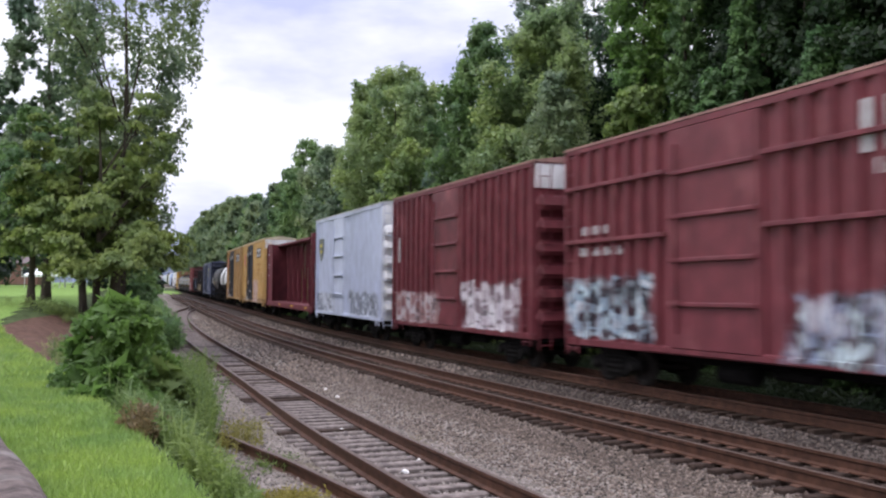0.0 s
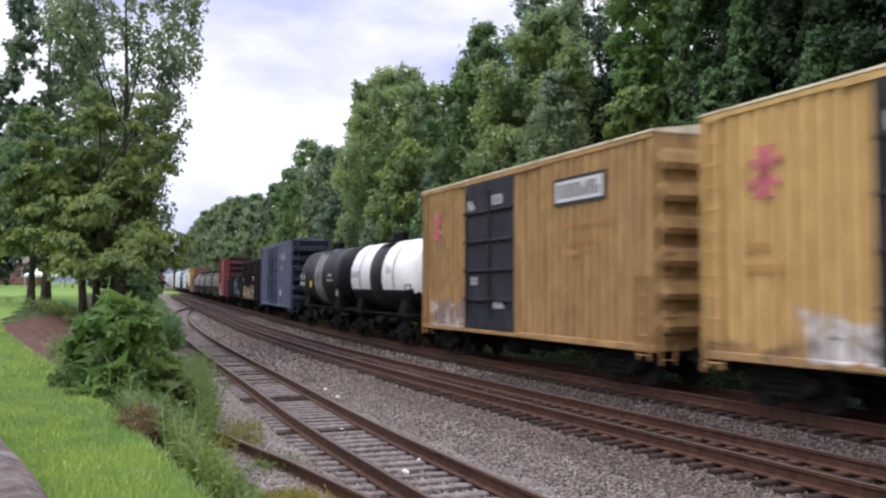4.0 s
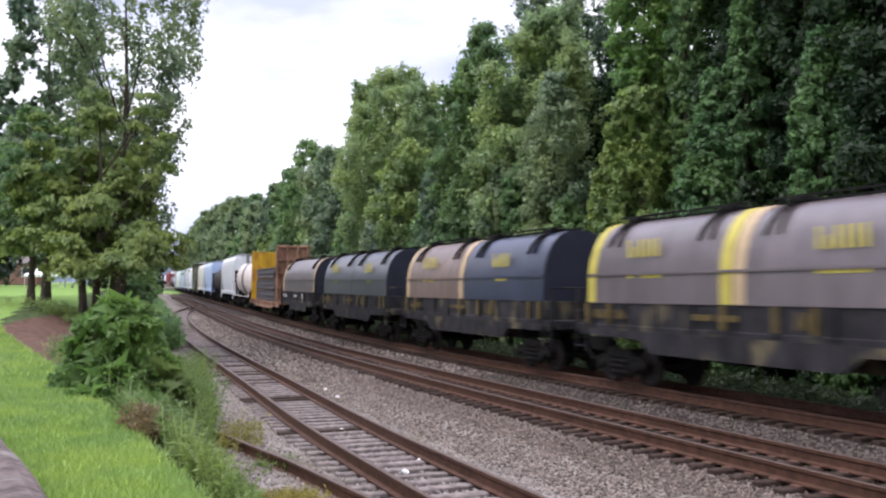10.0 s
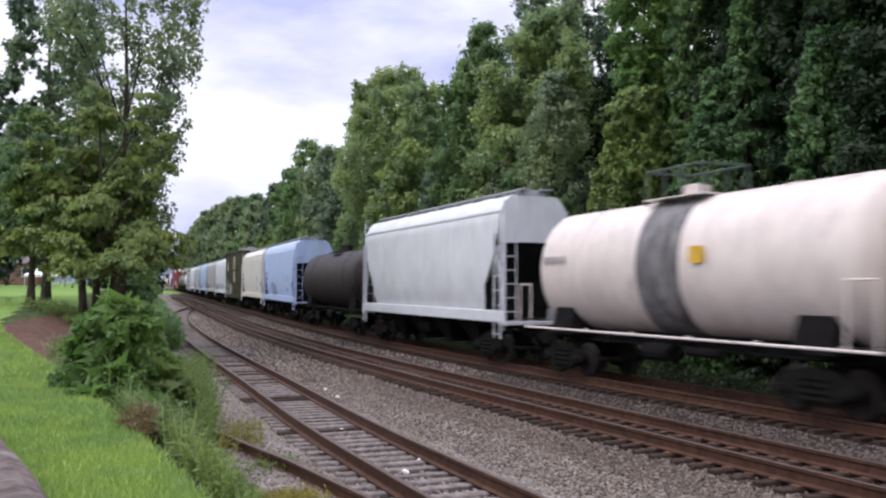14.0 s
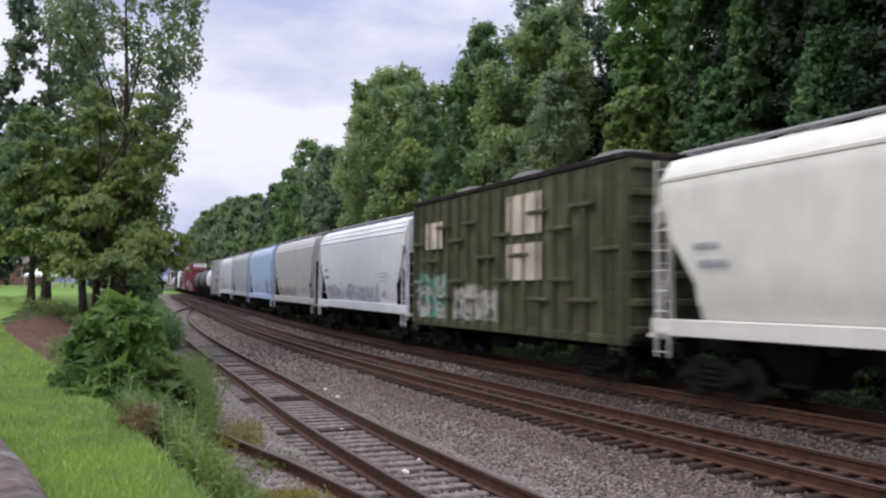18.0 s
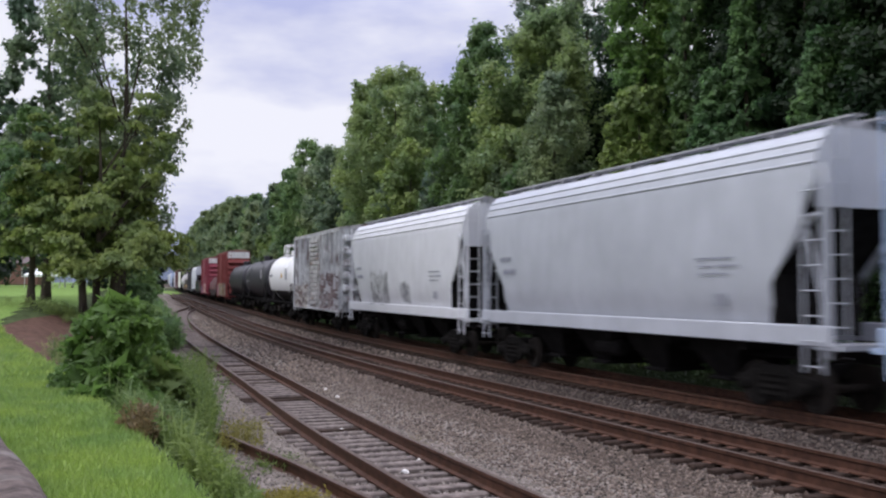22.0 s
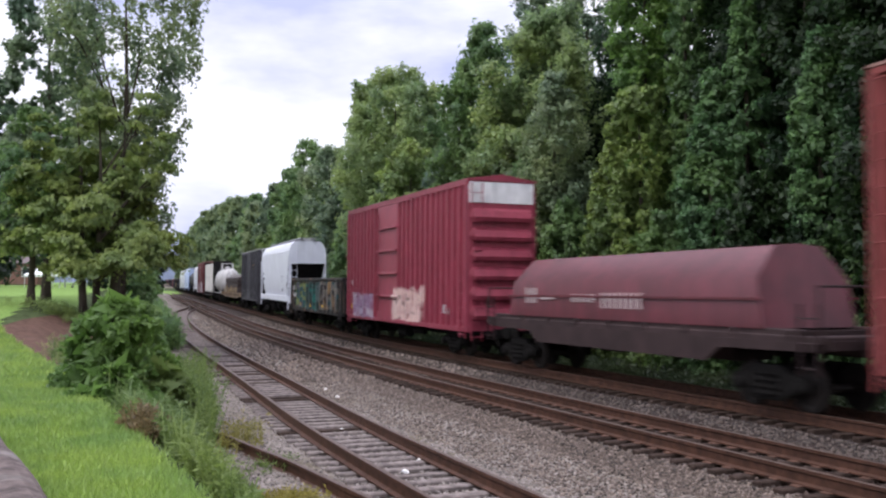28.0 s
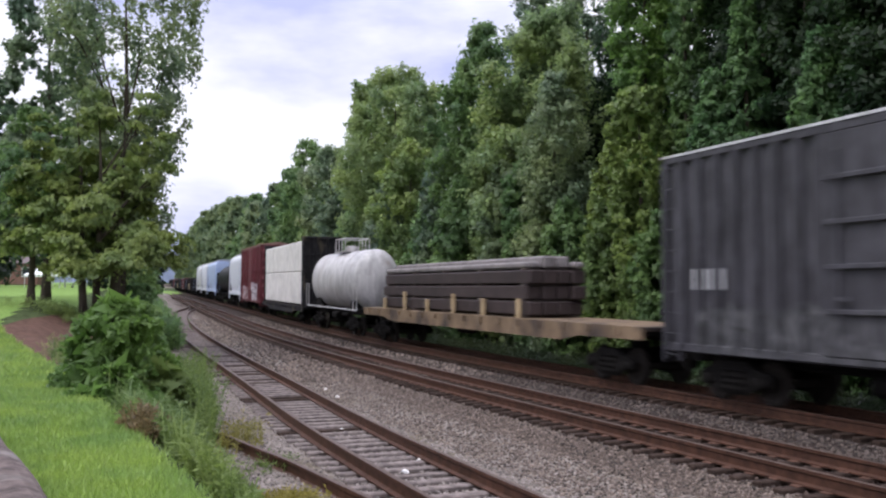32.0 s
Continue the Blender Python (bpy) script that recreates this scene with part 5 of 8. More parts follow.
P_RED_I = add_tags(material("bright_red_boxcar_paint", (0.31, 0.05, 0.08), 0.45, vary=0.1, grain=2, streak=0.14, bump=0.08, gloss=0.4),
                   [(-5.8, -2.9, 0.9, 2.0, [(0.4, 0.36, 0.45), (0.3, 0.2, 0.3), (0.5, 0.45, 0.5)]), (-0.3, 2.9, 0.95, 2.2, [(0.68, 0.52, 0.48), (0.66, 0.5, 0.46), (0.7, 0.55, 0.5)])])
P_RED_FRAME = material("sooty_red_frame", (0.05, 0.03, 0.03), 0.8, vary=0.3, grain=2, streak=0.2, bump=0.1)
P_RED_COIL = material("dark_red_coil_hood", (0.13, 0.026, 0.036), 0.42, vary=0.18, grain=1.5, streak=0.2, bump=0.05, gloss=0.45)
P_GRAF_GON = add_tags(material("dark_grey_gondola_paint", (0.042, 0.04, 0.038), 0.8, vary=0.3, grain=2, streak=0.3, stain=(0.12, 0.07, 0.05), stain_amount=0.35, bump=0.15),
                      [(-5.2, -1.6, 1.0, 2.4, [(0.1, 0.09, 0.1), (0.2, 0.24, 0.09), (0.03, 0.1, 0.1), (0.16, 0.15, 0.18)]), (-2.0, 1.2, 0.9, 2.4, [(0.03, 0.15, 0.13), (0.03, 0.05, 0.05), (0.1, 0.14, 0.14)]), (1.2, 5.6, 1.0, 2.5, [(0.3, 0.2, 0.11), (0.05, 0.045, 0.05), (0.2, 0.18, 0.16), (0.04, 0.1, 0.11)])])
P_GREY_BOX = add_tags(material("dark_grey_boxcar_paint", (0.08, 0.077, 0.09), 0.7, vary=0.2, grain=2, streak=0.3, bump=0.12),
                      [(-5.0, 4.0, 0.9, 1.9, [(0.09, 0.088, 0.095), (0.05, 0.05, 0.055), (0.12, 0.12, 0.125)])])
P_TAN_FLAT = material("tan_flatcar_paint", (0.25, 0.175, 0.11), 0.75, vary=0.2, grain=2, streak=0.2, stain=(0.045, 0.035, 0.032), stain_amount=0.55, bump=0.15)
P_PLATE = material("brown_steel_plate", (0.05, 0.037, 0.036), 0.6, 0.2, vary=0.25, grain=2, bump=0.1)
P_DUSTY = material("dusty_grey_steel", (0.2, 0.18, 0.18), 0.8, vary=0.3, grain=3, bump=0.1)
P_STAKE = material("raw_wood_stake", (0.36, 0.27, 0.16), 0.85, vary=0.2, grain=4, bump=0.1)
P_TARP = material("white_lumber_wrap", (0.72, 0.69, 0.66), 0.6, vary=0.1, grain=2, streak=0.15, bump=0.5, bump_scale=5)
P_ROOF_GALV = material("galvanized_roof", (0.50, 0.50, 0.52), 0.55, 0.3, vary=0.2, grain=2, stain=(0.25, 0.16, 0.12), stain_amount=0.3, bump=0.1)
P_ROOF_CREAM = material("cream_roof", (0.6, 0.52, 0.38), 0.65, vary=0.2, grain=2, stain=(0.3, 0.2, 0.12), stain_amount=0.3, bump=0.1)
P_ROOF_BROWN = material("rusty_brown_roof", (0.28, 0.16, 0.14), 0.75, vary=0.25, grain=2, bump=0.1)
P_END_WHITE = material("white_end_paint", (0.86, 0.85, 0.86), 0.6, vary=0.12, grain=2, streak=0.12, bump=0.05)
# end walls of the blue boxcar, darker than its sides
P_END_BLUE = material("dark_blue_end", gloss=0.12, color=(0.03, 0.034, 0.055), rough=0.75, vary=0.3, grain=2, streak=0.3, bump=0.1)
P_ROOF_DARK = material("sooty_brown_roof", (0.1, 0.05, 0.046), 0.75, vary=0.25, grain=2, bump=0.1)
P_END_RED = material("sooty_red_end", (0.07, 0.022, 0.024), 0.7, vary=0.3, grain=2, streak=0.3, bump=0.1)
P_SCRAP = material("grey_scrap_load", (0.13, 0.13, 0.12), 0.9, vary=0.5, grain=5, bump=1.0, bump_scale=8)

TRAIN = []                      # (thing, distance of its middle at 0 s)


def place(car, front, rear):
    TRAIN.append((car, (front + rear) / 2 * SIZE))
    return car


def length(front, rear):
    return (rear - front) * SIZE


def build_train():
    f, r = 10.6, 25.8
    c = place(boxcar(length(f, r), 5.6, P_RED_A, "dark red boxcar with graffiti along its lower side", P_ROOF_BROWN, door_w=2.6, door_x=-0.6, belts=(3.3, 4.6)), f, r)
    stencil(c, [(-5.3, -4.2, 3.55, 0.2, 6), (-5.4, -3.6, 3.05, 0.2, 8), (-1.3, -0.3, 3.65, 0.2, 6), (-1.1, 0.1, 2.4, 0.2, 5)], M_WHITE_MARK)
    stencil(c, [(2.9, 4.3, 4.7, 0.85, 2), (3.2, 4.2, 4.05, 0.25, 3)], M_WHITE_MARK)
    f, r = 27.88, 42.3
    c = place(boxcar(length(f, r), 5.6, P_RED_B, "dark red ribbed boxcar with white end panel and graffiti", P_ROOF_BROWN, door_w=2.2, door_x=-0.4, end_top=P_END_WHITE), f, r)
    stencil(c, [(-5.3, -4.9, 3.6, 0.9, 1), (-1.0, 0.2, 2.7, 0.16, 6)], M_WHITE_MARK)
    f, r = 44.27, 58.68
    c = place(boxcar(length(f, r), 5.6, P_WHITE_BOX, "pale blue-white boxcar with round emblem and scribbled graffiti", P_ROOF_GALV, ribs="fine", door_w=1.9, door_x=-0.9, end_top=P_END_WHITE, end_mat=P_END_WHITE), f, r)
    em = Shape()
    em.loft([[(x, y, z) for x, z in [(-4.9, 4.6), (-4.1, 4.6), (-4.05, 4.1), (-4.2, 3.7), (-4.5, 3.45), (-4.8, 3.7), (-4.95, 4.1)]] for y in (-HW - 0.06, -HW - 0.08)])
    part("emblem", em, [material("grey_emblem", (0.13, 0.14, 0.13), 0.6, vary=0.2, grain=8, bump=0)], c, "grey and yellow shield emblem")
    stencil(c, [(-4.85, -4.15, 4.25, 0.16, 1), (-4.8, -4.2, 3.95, 0.16, 1)], M_LEMON, -HW - 0.09, "emblem_bar")
    f, r = 59.72, 80.69
    c = place(centerbeam(length(f, r), 5.05, P_CENTER, "empty dark red centerbeam flatcar with diagonal braces"), f, r)
    stencil(c, [(-8.15, -7.55, 4.55, 0.09, 5), (-8.15, -7.4, 4.3, 0.14, 5), (-8.15, -7.2, 3.6, 0.07, 6), (-8.15, -7.3, 3.4, 0.07, 6), (-8.0, -7.4, 2.9, 0.1, 4)], M_WHITE_MARK, -HW - 0.01)
    stencil(c, [(2.0, 2.5, 0.98, 0.14, 1), (-2.6, -2.1, 0.98, 0.14, 1), (6.4, 6.9, 0.98, 0.14, 1)], M_YELLOW_MARK, -HW - 0.07, "reflector")
    for (f, r), p, lab in (((82.42, 100.04), P_YELLOW_A, "buff yellow boxcar with black double doors and emblem"), ((102.03, 119.09), P_YELLOW_B, "grimy buff yellow boxcar with black double doors")):
        c = place(boxcar(length(f, r), 5.55, p, lab, P_ROOF_CREAM, ribs="fine", door=P_BLACK_DOOR, door_w=3.4, door_x=-1.3, double=True, end_top=P_END_WHITE if p is P_YELLOW_A else None), f, r)
        sg = Shape()
        sg.box(2.6, 5.0, -HW - 0.075, -HW - 0.05, 4.25, 4.95)
        part("name_board", sg, [M_BLACK_MARK], c, "black framed white name panel")
        part("name_panel", Shape().box(2.7, 4.9, -HW - 0.085, -HW - 0.074, 4.34, 4.86), [M_WHITE_MARK], c, "white panel with faded writing")
        stencil(c, [(2.8, 4.8, 4.6, 0.36, 6)], M_BLACK_MARK, -HW - 0.088)
        stencil(c, [(2.8, 5.2, 3.75, 0.14, 9), (3.2, 4.9, 3.35, 0.14, 6), (3.2, 4.6, 3.05, 0.12, 5)], material("brown_stencil", (0.33, 0.17, 0.06), 0.7, vary=0.1, grain=5, bump=0), -HW - 0.07)
        stencil(c, [(-5.9, -5.2, 2.9, 0.2, 3), (-5.9, -4.9, 2.5, 0.2, 4)], material("brown_stencil", (0.33, 0.17, 0.06)), -HW - 0.07)
        stencil(c, [(-2.7, -2.1, 4.7, 0.3, 2), (-0.9, -0.2, 4.75, 0.3, 2), (-2.4, -1.9, 2.4, 0.25, 2), (-0.8, -0.1, 1.7, 0.2, 3)], M_WHITE_MARK, -HW - 0.16)
        lg = Shape()
        for k in range(4):
            q = Shape()
            a = 0.5 + k * 0.7
            lg.loft([[(-5.35 + 0.42 * math.cos(a) - 0.06, y, 4.25 + 0.5 * math.sin(a)), (-5.35 + 0.42 * math.cos(a) + 0.12, y, 4.25 + 0.5 * math.sin(a)), (-5.35 - 0.42 * math.cos(a) + 0.06, y, 4.25 - 0.5 * math.sin(a)), (-5.35 - 0.42 * math.cos(a) - 0.12, y, 4.25 - 0.5 * math.sin(a))] for y in (-HW - 0.06, -HW - 0.075)])
        part("emblem", lg, [material("faded_red_emblem", (0.45, 0.12, 0.14), 0.7, vary=0.2, grain=6, bump=0)], c, "faded red crossed emblem")
    f, r = 120.7, 132.1
    c = place(tank_car(length(f, r) + 0.3, 1.46, 2.66, P_TANK_BLACK, "white-topped black tank car with black middle band", P_BLACK_BAND, 1.7, half_white=P_TANK_WHITE), f, r)
    stencil(c, [(-3.6, -2.2, 2.75, 0.28, 7), (1.5, 2.2, 2.9, 0.3, 2)], material("grey_stencil", (0.4, 0.4, 0.42), 0.7, vary=0.1, grain=5, bump=0), -1.12)
    f, r = 133.2, 145.9
    c = place(tank_car(length(f, r) + 0.3, 1.46, 2.66, P_TANK_BLACK, "black tank car with grey band and white lettering", P_GREY_BAND, 1.8), f, r)
    stencil(c, [(-4.3, -2.7, 2.72, 0.32, 6), (-4.25, -3.0, 2.33, 0.22, 6), (2.5, 3.3, 2.75, 0.14, 3), (2.3, 3.6, 2.5, 0.08, 5), (4.2, 4.7, 1.9, 0.3, 3)], M_WHITE_MARK, -1.13)
    stencil(c, [(-1.7, -1.05, 2.3, 0.34, 1)], M_YELLOW_MARK, -1.14, "placard")
    f, r = 148.45, 165.19
    c = place(boxcar(length(f, r), 4.92, P_BLUE_BOX, "dull blue boxcar with dark blue double doors", P_BLUE_BOX, ribs="fine", door=P_BLUE_DOOR, door_w=3.8, door_x=-0.4, double=True, end_mat=P_END_BLUE), f, r)
    stencil(c, [(3.0, 4.7, 4.0, 0.4, 4), (3.0, 4.7, 3.3, 0.3, 5)], material("faded_yellow_stencil", (0.42, 0.40, 0.24), 0.7, vary=0.1, grain=5, bump=0), -HW - 0.07)
    stencil(c, [(2.5, 3.2, 1.7, 0.4, 1)], M_WHITE_MARK, -HW - 0.07, "data_panel")
    f, r = 167.37, 180.61
    c = place(gondola(length(f, r), 4.05, P_COAL, "sooty high-sided coal gondola with yellow graffiti", 1.1, 12, "gondola"), f, r)
    stencil(c, [(2.2, 3.0, 2.7, 0.3, 2), (-4.6, -4.0, 2.6, 0.2, 3)], M_WHITE_MARK, -HW - 0.13)
    f, r = 181.9, 196.63
    c = place(gondola(length(f, r), 2.92, P_BLACK_GON, "black low-sided gondola with pale blue scrawl", 1.15, 15), f, r)
    stencil(c, [(-5.4, -5.0, 2.8, 0.22, 2), (-5.4, -5.0, 2.3, 0.22, 2), (4.4, 5.0, 1.7, 0.2, 3), (3.4, 4.0, 1.5, 0.2, 3)], M_WHITE_MARK, -HW - 0.13)
    stencil(c, [(4.6, 5.2, 1.3, 0.24, 1)], M_YELLOW_MARK, -HW - 0.135, "reflector")
    f, r = 197.95, 212.0
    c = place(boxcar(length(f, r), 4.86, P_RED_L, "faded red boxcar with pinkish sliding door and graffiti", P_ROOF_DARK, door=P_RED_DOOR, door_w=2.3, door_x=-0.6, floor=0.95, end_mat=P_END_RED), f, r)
    stencil(c, [(-4.9, -3.2, 4.0, 0.16, 8), (-4.6, -3.3, 3.6, 0.16, 6), (1.6, 3.2, 3.9, 0.4, 4), (2.1, 3.6, 3.2, 0.3, 4), (2.6, 3.4, 2.6, 0.22, 3)], material("pinkish_stencil", (0.5, 0.33, 0.33), 0.7, vary=0.1, grain=5, bump=0))
    stencil(c, [(3.0, 3.5, 1.75, 0.5, 1)], M_WHITE_MARK, -HW - 0.065, "data_panel")
    stencil(c, [(4.6, 5.1, 1.4, 0.3, 1), (-5.2, -4.9, 1.4, 0.25, 1), (-1.0, -0.4, 0.98, 0.1, 1), (3.2, 3.8, 0.98, 0.1, 1)], M_YELLOW_MARK, -HW - 0.08, "reflector")
    coil = ((213.0, 227.18, [(P_HOOD_GREY, P_TRIM_YELLOW), (P_HOOD_GREY, P_TRIM_CREAM)], "coil car with two grey-mauve hoods and yellow trim"),
            (228.3, 243.08, [(P_HOOD_BROWN, P_TRIM_CREAM), (P_HOOD_BLUE, None)], "coil car with one brown and one blue-black hood"),
            (244.54, 259.16, [(P_HOOD_DARK, None), (P_HOOD_DARK, None)], "coil car with two slate-coloured hoods"),
            (260.4, 273.9, [(P_HOOD_GREY, P_TRIM_CREAM)], "coil car with one long grey-mauve hood"))
    for k, (f, r, hoods, lab) in enumerate(coil):
        L = length(f, r)
        c = place(coil_car(L, 3.75, lab, P_COIL_FRAME, hoods), f, r)
        stencil(c, [(-L * 0.42, -L * 0.3, 1.6, 0.2, 8), (-L * 0.1, 0.2, 1.6, 0.12, 9), (L * 0.14, L * 0.18, 1.6, 0.3, 2)], P_POST_YELLOW if k != 3 else M_WHITE_MARK, -HW * 0.93 - 0.12)
        for e in (-0.44, -0.36, -0.02, 0.1, 0.18, 0.38, 0.43):
            part("frame_post", Shape().box(L * e - 0.06, L * e + 0.06, -HW * 0.93 - 0.14, -HW * 0.93 - 0.1, 1.38, 1.84), [P_POST_YELLOW if k != 3 else P_COIL_FRAME], c, "faded yellow post" if k != 3 else "")
        if k < 3:
            stencil(c, [(-L * 0.3, -L * 0.19, 3.05, 0.38, 3), (-L * 0.3, -L * 0.19, 2.45, 0.09, 5), (L * 0.18, L * 0.28, 3.0, 0.38, 3), (L * 0.18, L * 0.28, 2.45, 0.09, 5)], M_LEMON, -HW - 0.005)
    f, r = 275.36, 295.0
    L = length(f, r)
    place(bulkhead_flat(L, 4.85, "rust-orange bulkhead flatcar with one yellow bulkhead", P_FLAT_ORANGE, P_FLAT_ORANGE, P_BULK_YELLOW, front_in=1.55), f, r)
    steel = tagged(new("steel_beam_stack"), "stacked dark steel beams with wooden spacers on the flatcar", "load", "loads on the freight train")
    for lev, (z, a, b) in enumerate(((1.13, -5.9, 4.4), (1.92, -6.0, 4.4), (2.72, -5.5, 4.0))):
        for j, y in enumerate((-0.72, -0.24, 0.24, 0.72)):
            for c in (0, 1):
                o, zb = 0.1 * ((lev + 2 * j + c) % 3), z + 0.345 * c
                s = Shape()
                s.box(a + o, b - o * 1.4, y - 0.23, y + 0.23, zb, zb + 0.05, 0.008)
                s.box(a + o, b - o * 1.4, y - 0.17, y + 0.17, zb + 0.05, zb + 0.285, 0.008)
                s.box(a + o, b - o * 1.4, y - 0.23, y + 0.23, zb + 0.285, zb + 0.335, 0.008)
                part("steel_beam", s, [P_BEAM], steel)
        for x in np.linspace(a + 0.9, b - 0.9, 5):
            s = Shape()
            s.box(x - 0.09, x + 0.09, -0.95, 0.95, z - 0.08, z, 0.01)
            part("wood_spacer", s, [M_TIMBER], steel)
    steel["half"] = L / 2 - 1.7
    place(steel, f, r)
    f, r = 296.3, 311.0
    c = place(tank_car(length(f, r), 1.5, 2.66, P_TANK_CREAM, "cream tank car with grimy grey band and top railing", P_GREY_BAND, 1.5, dome="dark_rail", frame_mat=P_TANK_CREAM), f, r)
    stencil(c, [(-5.0, -3.7, 2.9, 0.2, 7)], material("dark_grey_stencil", (0.2, 0.19, 0.2), 0.7, vary=0.1, grain=5, bump=0), -1.11)
    stencil(c, [(1.1, 1.7, 2.85, 0.34, 1)], M_YELLOW_MARK, -1.12, "placard")
    f, r = 312.37, 330.0
    c = place(hopper_car(length(f, r), 5.0, P_HOP_WHITE2, "pale grey-white covered hopper with roof ledge", straps=False), f, r)
    f, r = 331.0, 346.89
    place(tank_car(length(f, r), 1.39, 2.57, P_TANK_BROWN, "sooty brown-black tank car", None), f, r)
    hop = ((348.19, 365.12, P_HOP_BLUE, "light blue covered hopper with dark scrawl", True, None),
           (366.04, 384.29, P_HOP_CREAM, "cream covered hopper with grey lettering", False, None))
    for f, r, p, lab, st, _ in hop:
        hopper_car_at(f, r, p, lab, st)
    f, r = 385.2, 402.03
    L = length(f, r)
    c = place(gondola(L, 5.15, P_GREEN_GON, "olive green high gondola with pale patches and graffiti", 1.05, 18, "gondola", P_COAL), f, r)
    q = random.Random(5)
    for k in range(12):
        x = -L / 2 + 0.7 + k * (L - 1.4) / 11
        for z in (1.9, 3.1, 4.2)[k % 2::2] if k % 3 else (2.4, 3.7):
            part("side_stiffener", Shape().box(x - 0.55, x + 0.55, -HW - 0.19, -HW - 0.09, z - 0.05, z + 0.05, 0.015), [P_GREEN_GON], c)
    for x0, x1, z0, z1 in ((0.9, 2.9, 3.65, 4.75), (0.9, 2.9, 2.4, 3.4), (-5.4, -3.9, 3.5, 4.4)):
        p = Shape()
        p.box(x0, x1, -HW - 0.135, -HW - 0.125, z0, z1)
        part("patch_panel", p, [P_GREEN_PATCH], c, "pale painted patch")
    scrap = tagged(new("scrap_load"), "heaped grey scrap covered by a net in the gondola", "load", "loads on the freight train")
    sv, sf = [], []
    nx, ny = 60, 10
    for i in range(nx):
        for j in range(ny):
            x, y = -L / 2 + 0.25 + i * (L - 0.5) / (nx - 1), -HW + 0.1 + j * (2 * HW - 0.2) / (ny - 1)
            e = max(0.0, 1 - (abs(y) / HW) ** 2)
            z = 5.02 + 0.62 * e * (0.55 + 0.45 * math.sin(x * 1.45 + 1)) + 0.12 * e * noise.noise((x * 2, y * 2, 3))
            sv.append((x, y, z))
    for i in range(nx - 1):
        for j in range(ny - 1):
            sf.append((i * ny + j, (i + 1) * ny + j, (i + 1) * ny + j + 1, i * ny + j + 1))
    s = Shape()
    s.add(sv, sf)
    part("heap", s, [P_SCRAP], scrap)
    scrap["half"] = L / 2 - 1.75
    place(scrap, f, r)
    for f, r, p, lab, st in ((402.9, 420.97, P_HOP_WHITE, "white covered hopper with blue graffiti along the sill", True),
                             (421.91, 439.01, P_HOP_GREY, "warm grey covered hopper with pale sill", True),
                             (439.98, 457.43, P_HOP_BLUE2, "sky blue covered hopper with dark marks", True),
                             (458.29, 475.33, P_HOP_STEEL, "cool grey covered hopper with pale sill", True),
                             (476.4, 493.57, P_HOP_SILVER, "silver-white covered hopper with black graffiti", True)):
        hopper_car_at(f, r, p, lab, st)
    f, r = 495.3, 509.22
    c = place(boxcar(length(f, r), 4.97, P_WEATHERED, "badly weathered silver and rust boxcar with white door", P_WEATHERED_DOOR, door=P_WEATHERED_DOOR, door_w=2.2, door_x=0.2, floor=1.0, door_ribs=16), f, r)
    f, r = 510.4, 523.9
    c = place(tank_car(length(f, r) + 0.4, 1.5, 2.68, P_TANK_WHITE, "white tank car with black underside and top railing", None, lower=P_TANK_BLACK, dome="rail"), f, r)
    stencil(c, [(-4.2, -2.8, 2.85, 0.2, 8), (2.4, 3.2, 2.9, 0.7, 1)], material("grey_stencil", (0.4, 0.4, 0.42)), -1.11)
    stencil(c, [(0.9, 1.4, 2.8, 0.3, 1)], M_YELLOW_MARK, -1.12, "placard")
    f, r = 524.9, 542.5
    c = place(tank_car(length(f, r), 1.46, 2.66, P_TANK_DARK, "long black tank car with small white panel", None), f, r)
    stencil(c, [(3.9, 4.7, 3.0, 0.6, 1), (-4.8, -3.9, 2.5, 0.12, 6)], M_WHITE_MARK, -1.11, "data_panel")
    f, r = 543.7, 561.2
    place(tank_car(length(f, r), 1.4, 2.6, P_TANK_DARK, "long sooty black tank car", None), f, r)
    f, r = 562.7, 577.71
    c = place(boxcar(length(f, r), 5.6, P_RED_G, "oxide red boxcar with white end panel and grey-yellow graffiti", P_ROOF_BROWN, door_w=2.3, door_x=-0.9, end_top=P_END_WHITE), f, r)
    stencil(c, [(-5.1, -4.7, 3.6, 0.5, 1), (-1.4, -0.9, 3.75, 0.16, 2), (-1.3, -0.3, 3.2, 0.2, 4), (-2.5, -2.0, 3.4, 0.1, 3)], M_WHITE_MARK)
    f, r = 578.9, 595.2
    L = length(f, r)
    c = place(coil_car(L, 3.02, "dark red coil car with sloping hood", P_RED_FRAME, [(P_RED_COIL, None)], rails=False, sloped=True, z_hood=1.45, bare=3.0), f, r)
    stencil(c, [(-4.0, -3.3, 2.0, 0.4, 2), (-1.6, -0.5, 1.95, 0.2, 4), (-0.3, 1.4, 1.9, 0.36, 4), (-3.2, -2.4, 1.95, 0.1, 4)], material("grey_red_stencil", (0.45, 0.36, 0.36), 0.7, vary=0.1, grain=5, bump=0), -HW - 0.02)
    f, r = 596.77, 613.91
    c = place(boxcar(length(f, r), 5.6, P_RED_I, "bright red boxcar with white end panel and pale graffiti patches", P_RED_I, door_w=2.5, door_x=-1.0, end_top=P_END_WHITE), f, r)
    stencil(c, [(-2.0, -1.0, 4.6, 0.1, 7), (-1.3, -0.9, 3.75, 0.2, 2), (-1.3, -0.4, 2.5, 0.14, 5), (-6.3, -5.9, 2.4, 0.2, 2), (4.6, 5.4, 1.5, 0.3, 3)], M_WHITE_MARK)
    stencil(c, [(-6.3, -6.0, 1.35, 0.18, 1)], M_YELLOW_MARK, -HW - 0.07, "reflector")
    f, r = 614.9, 630.43
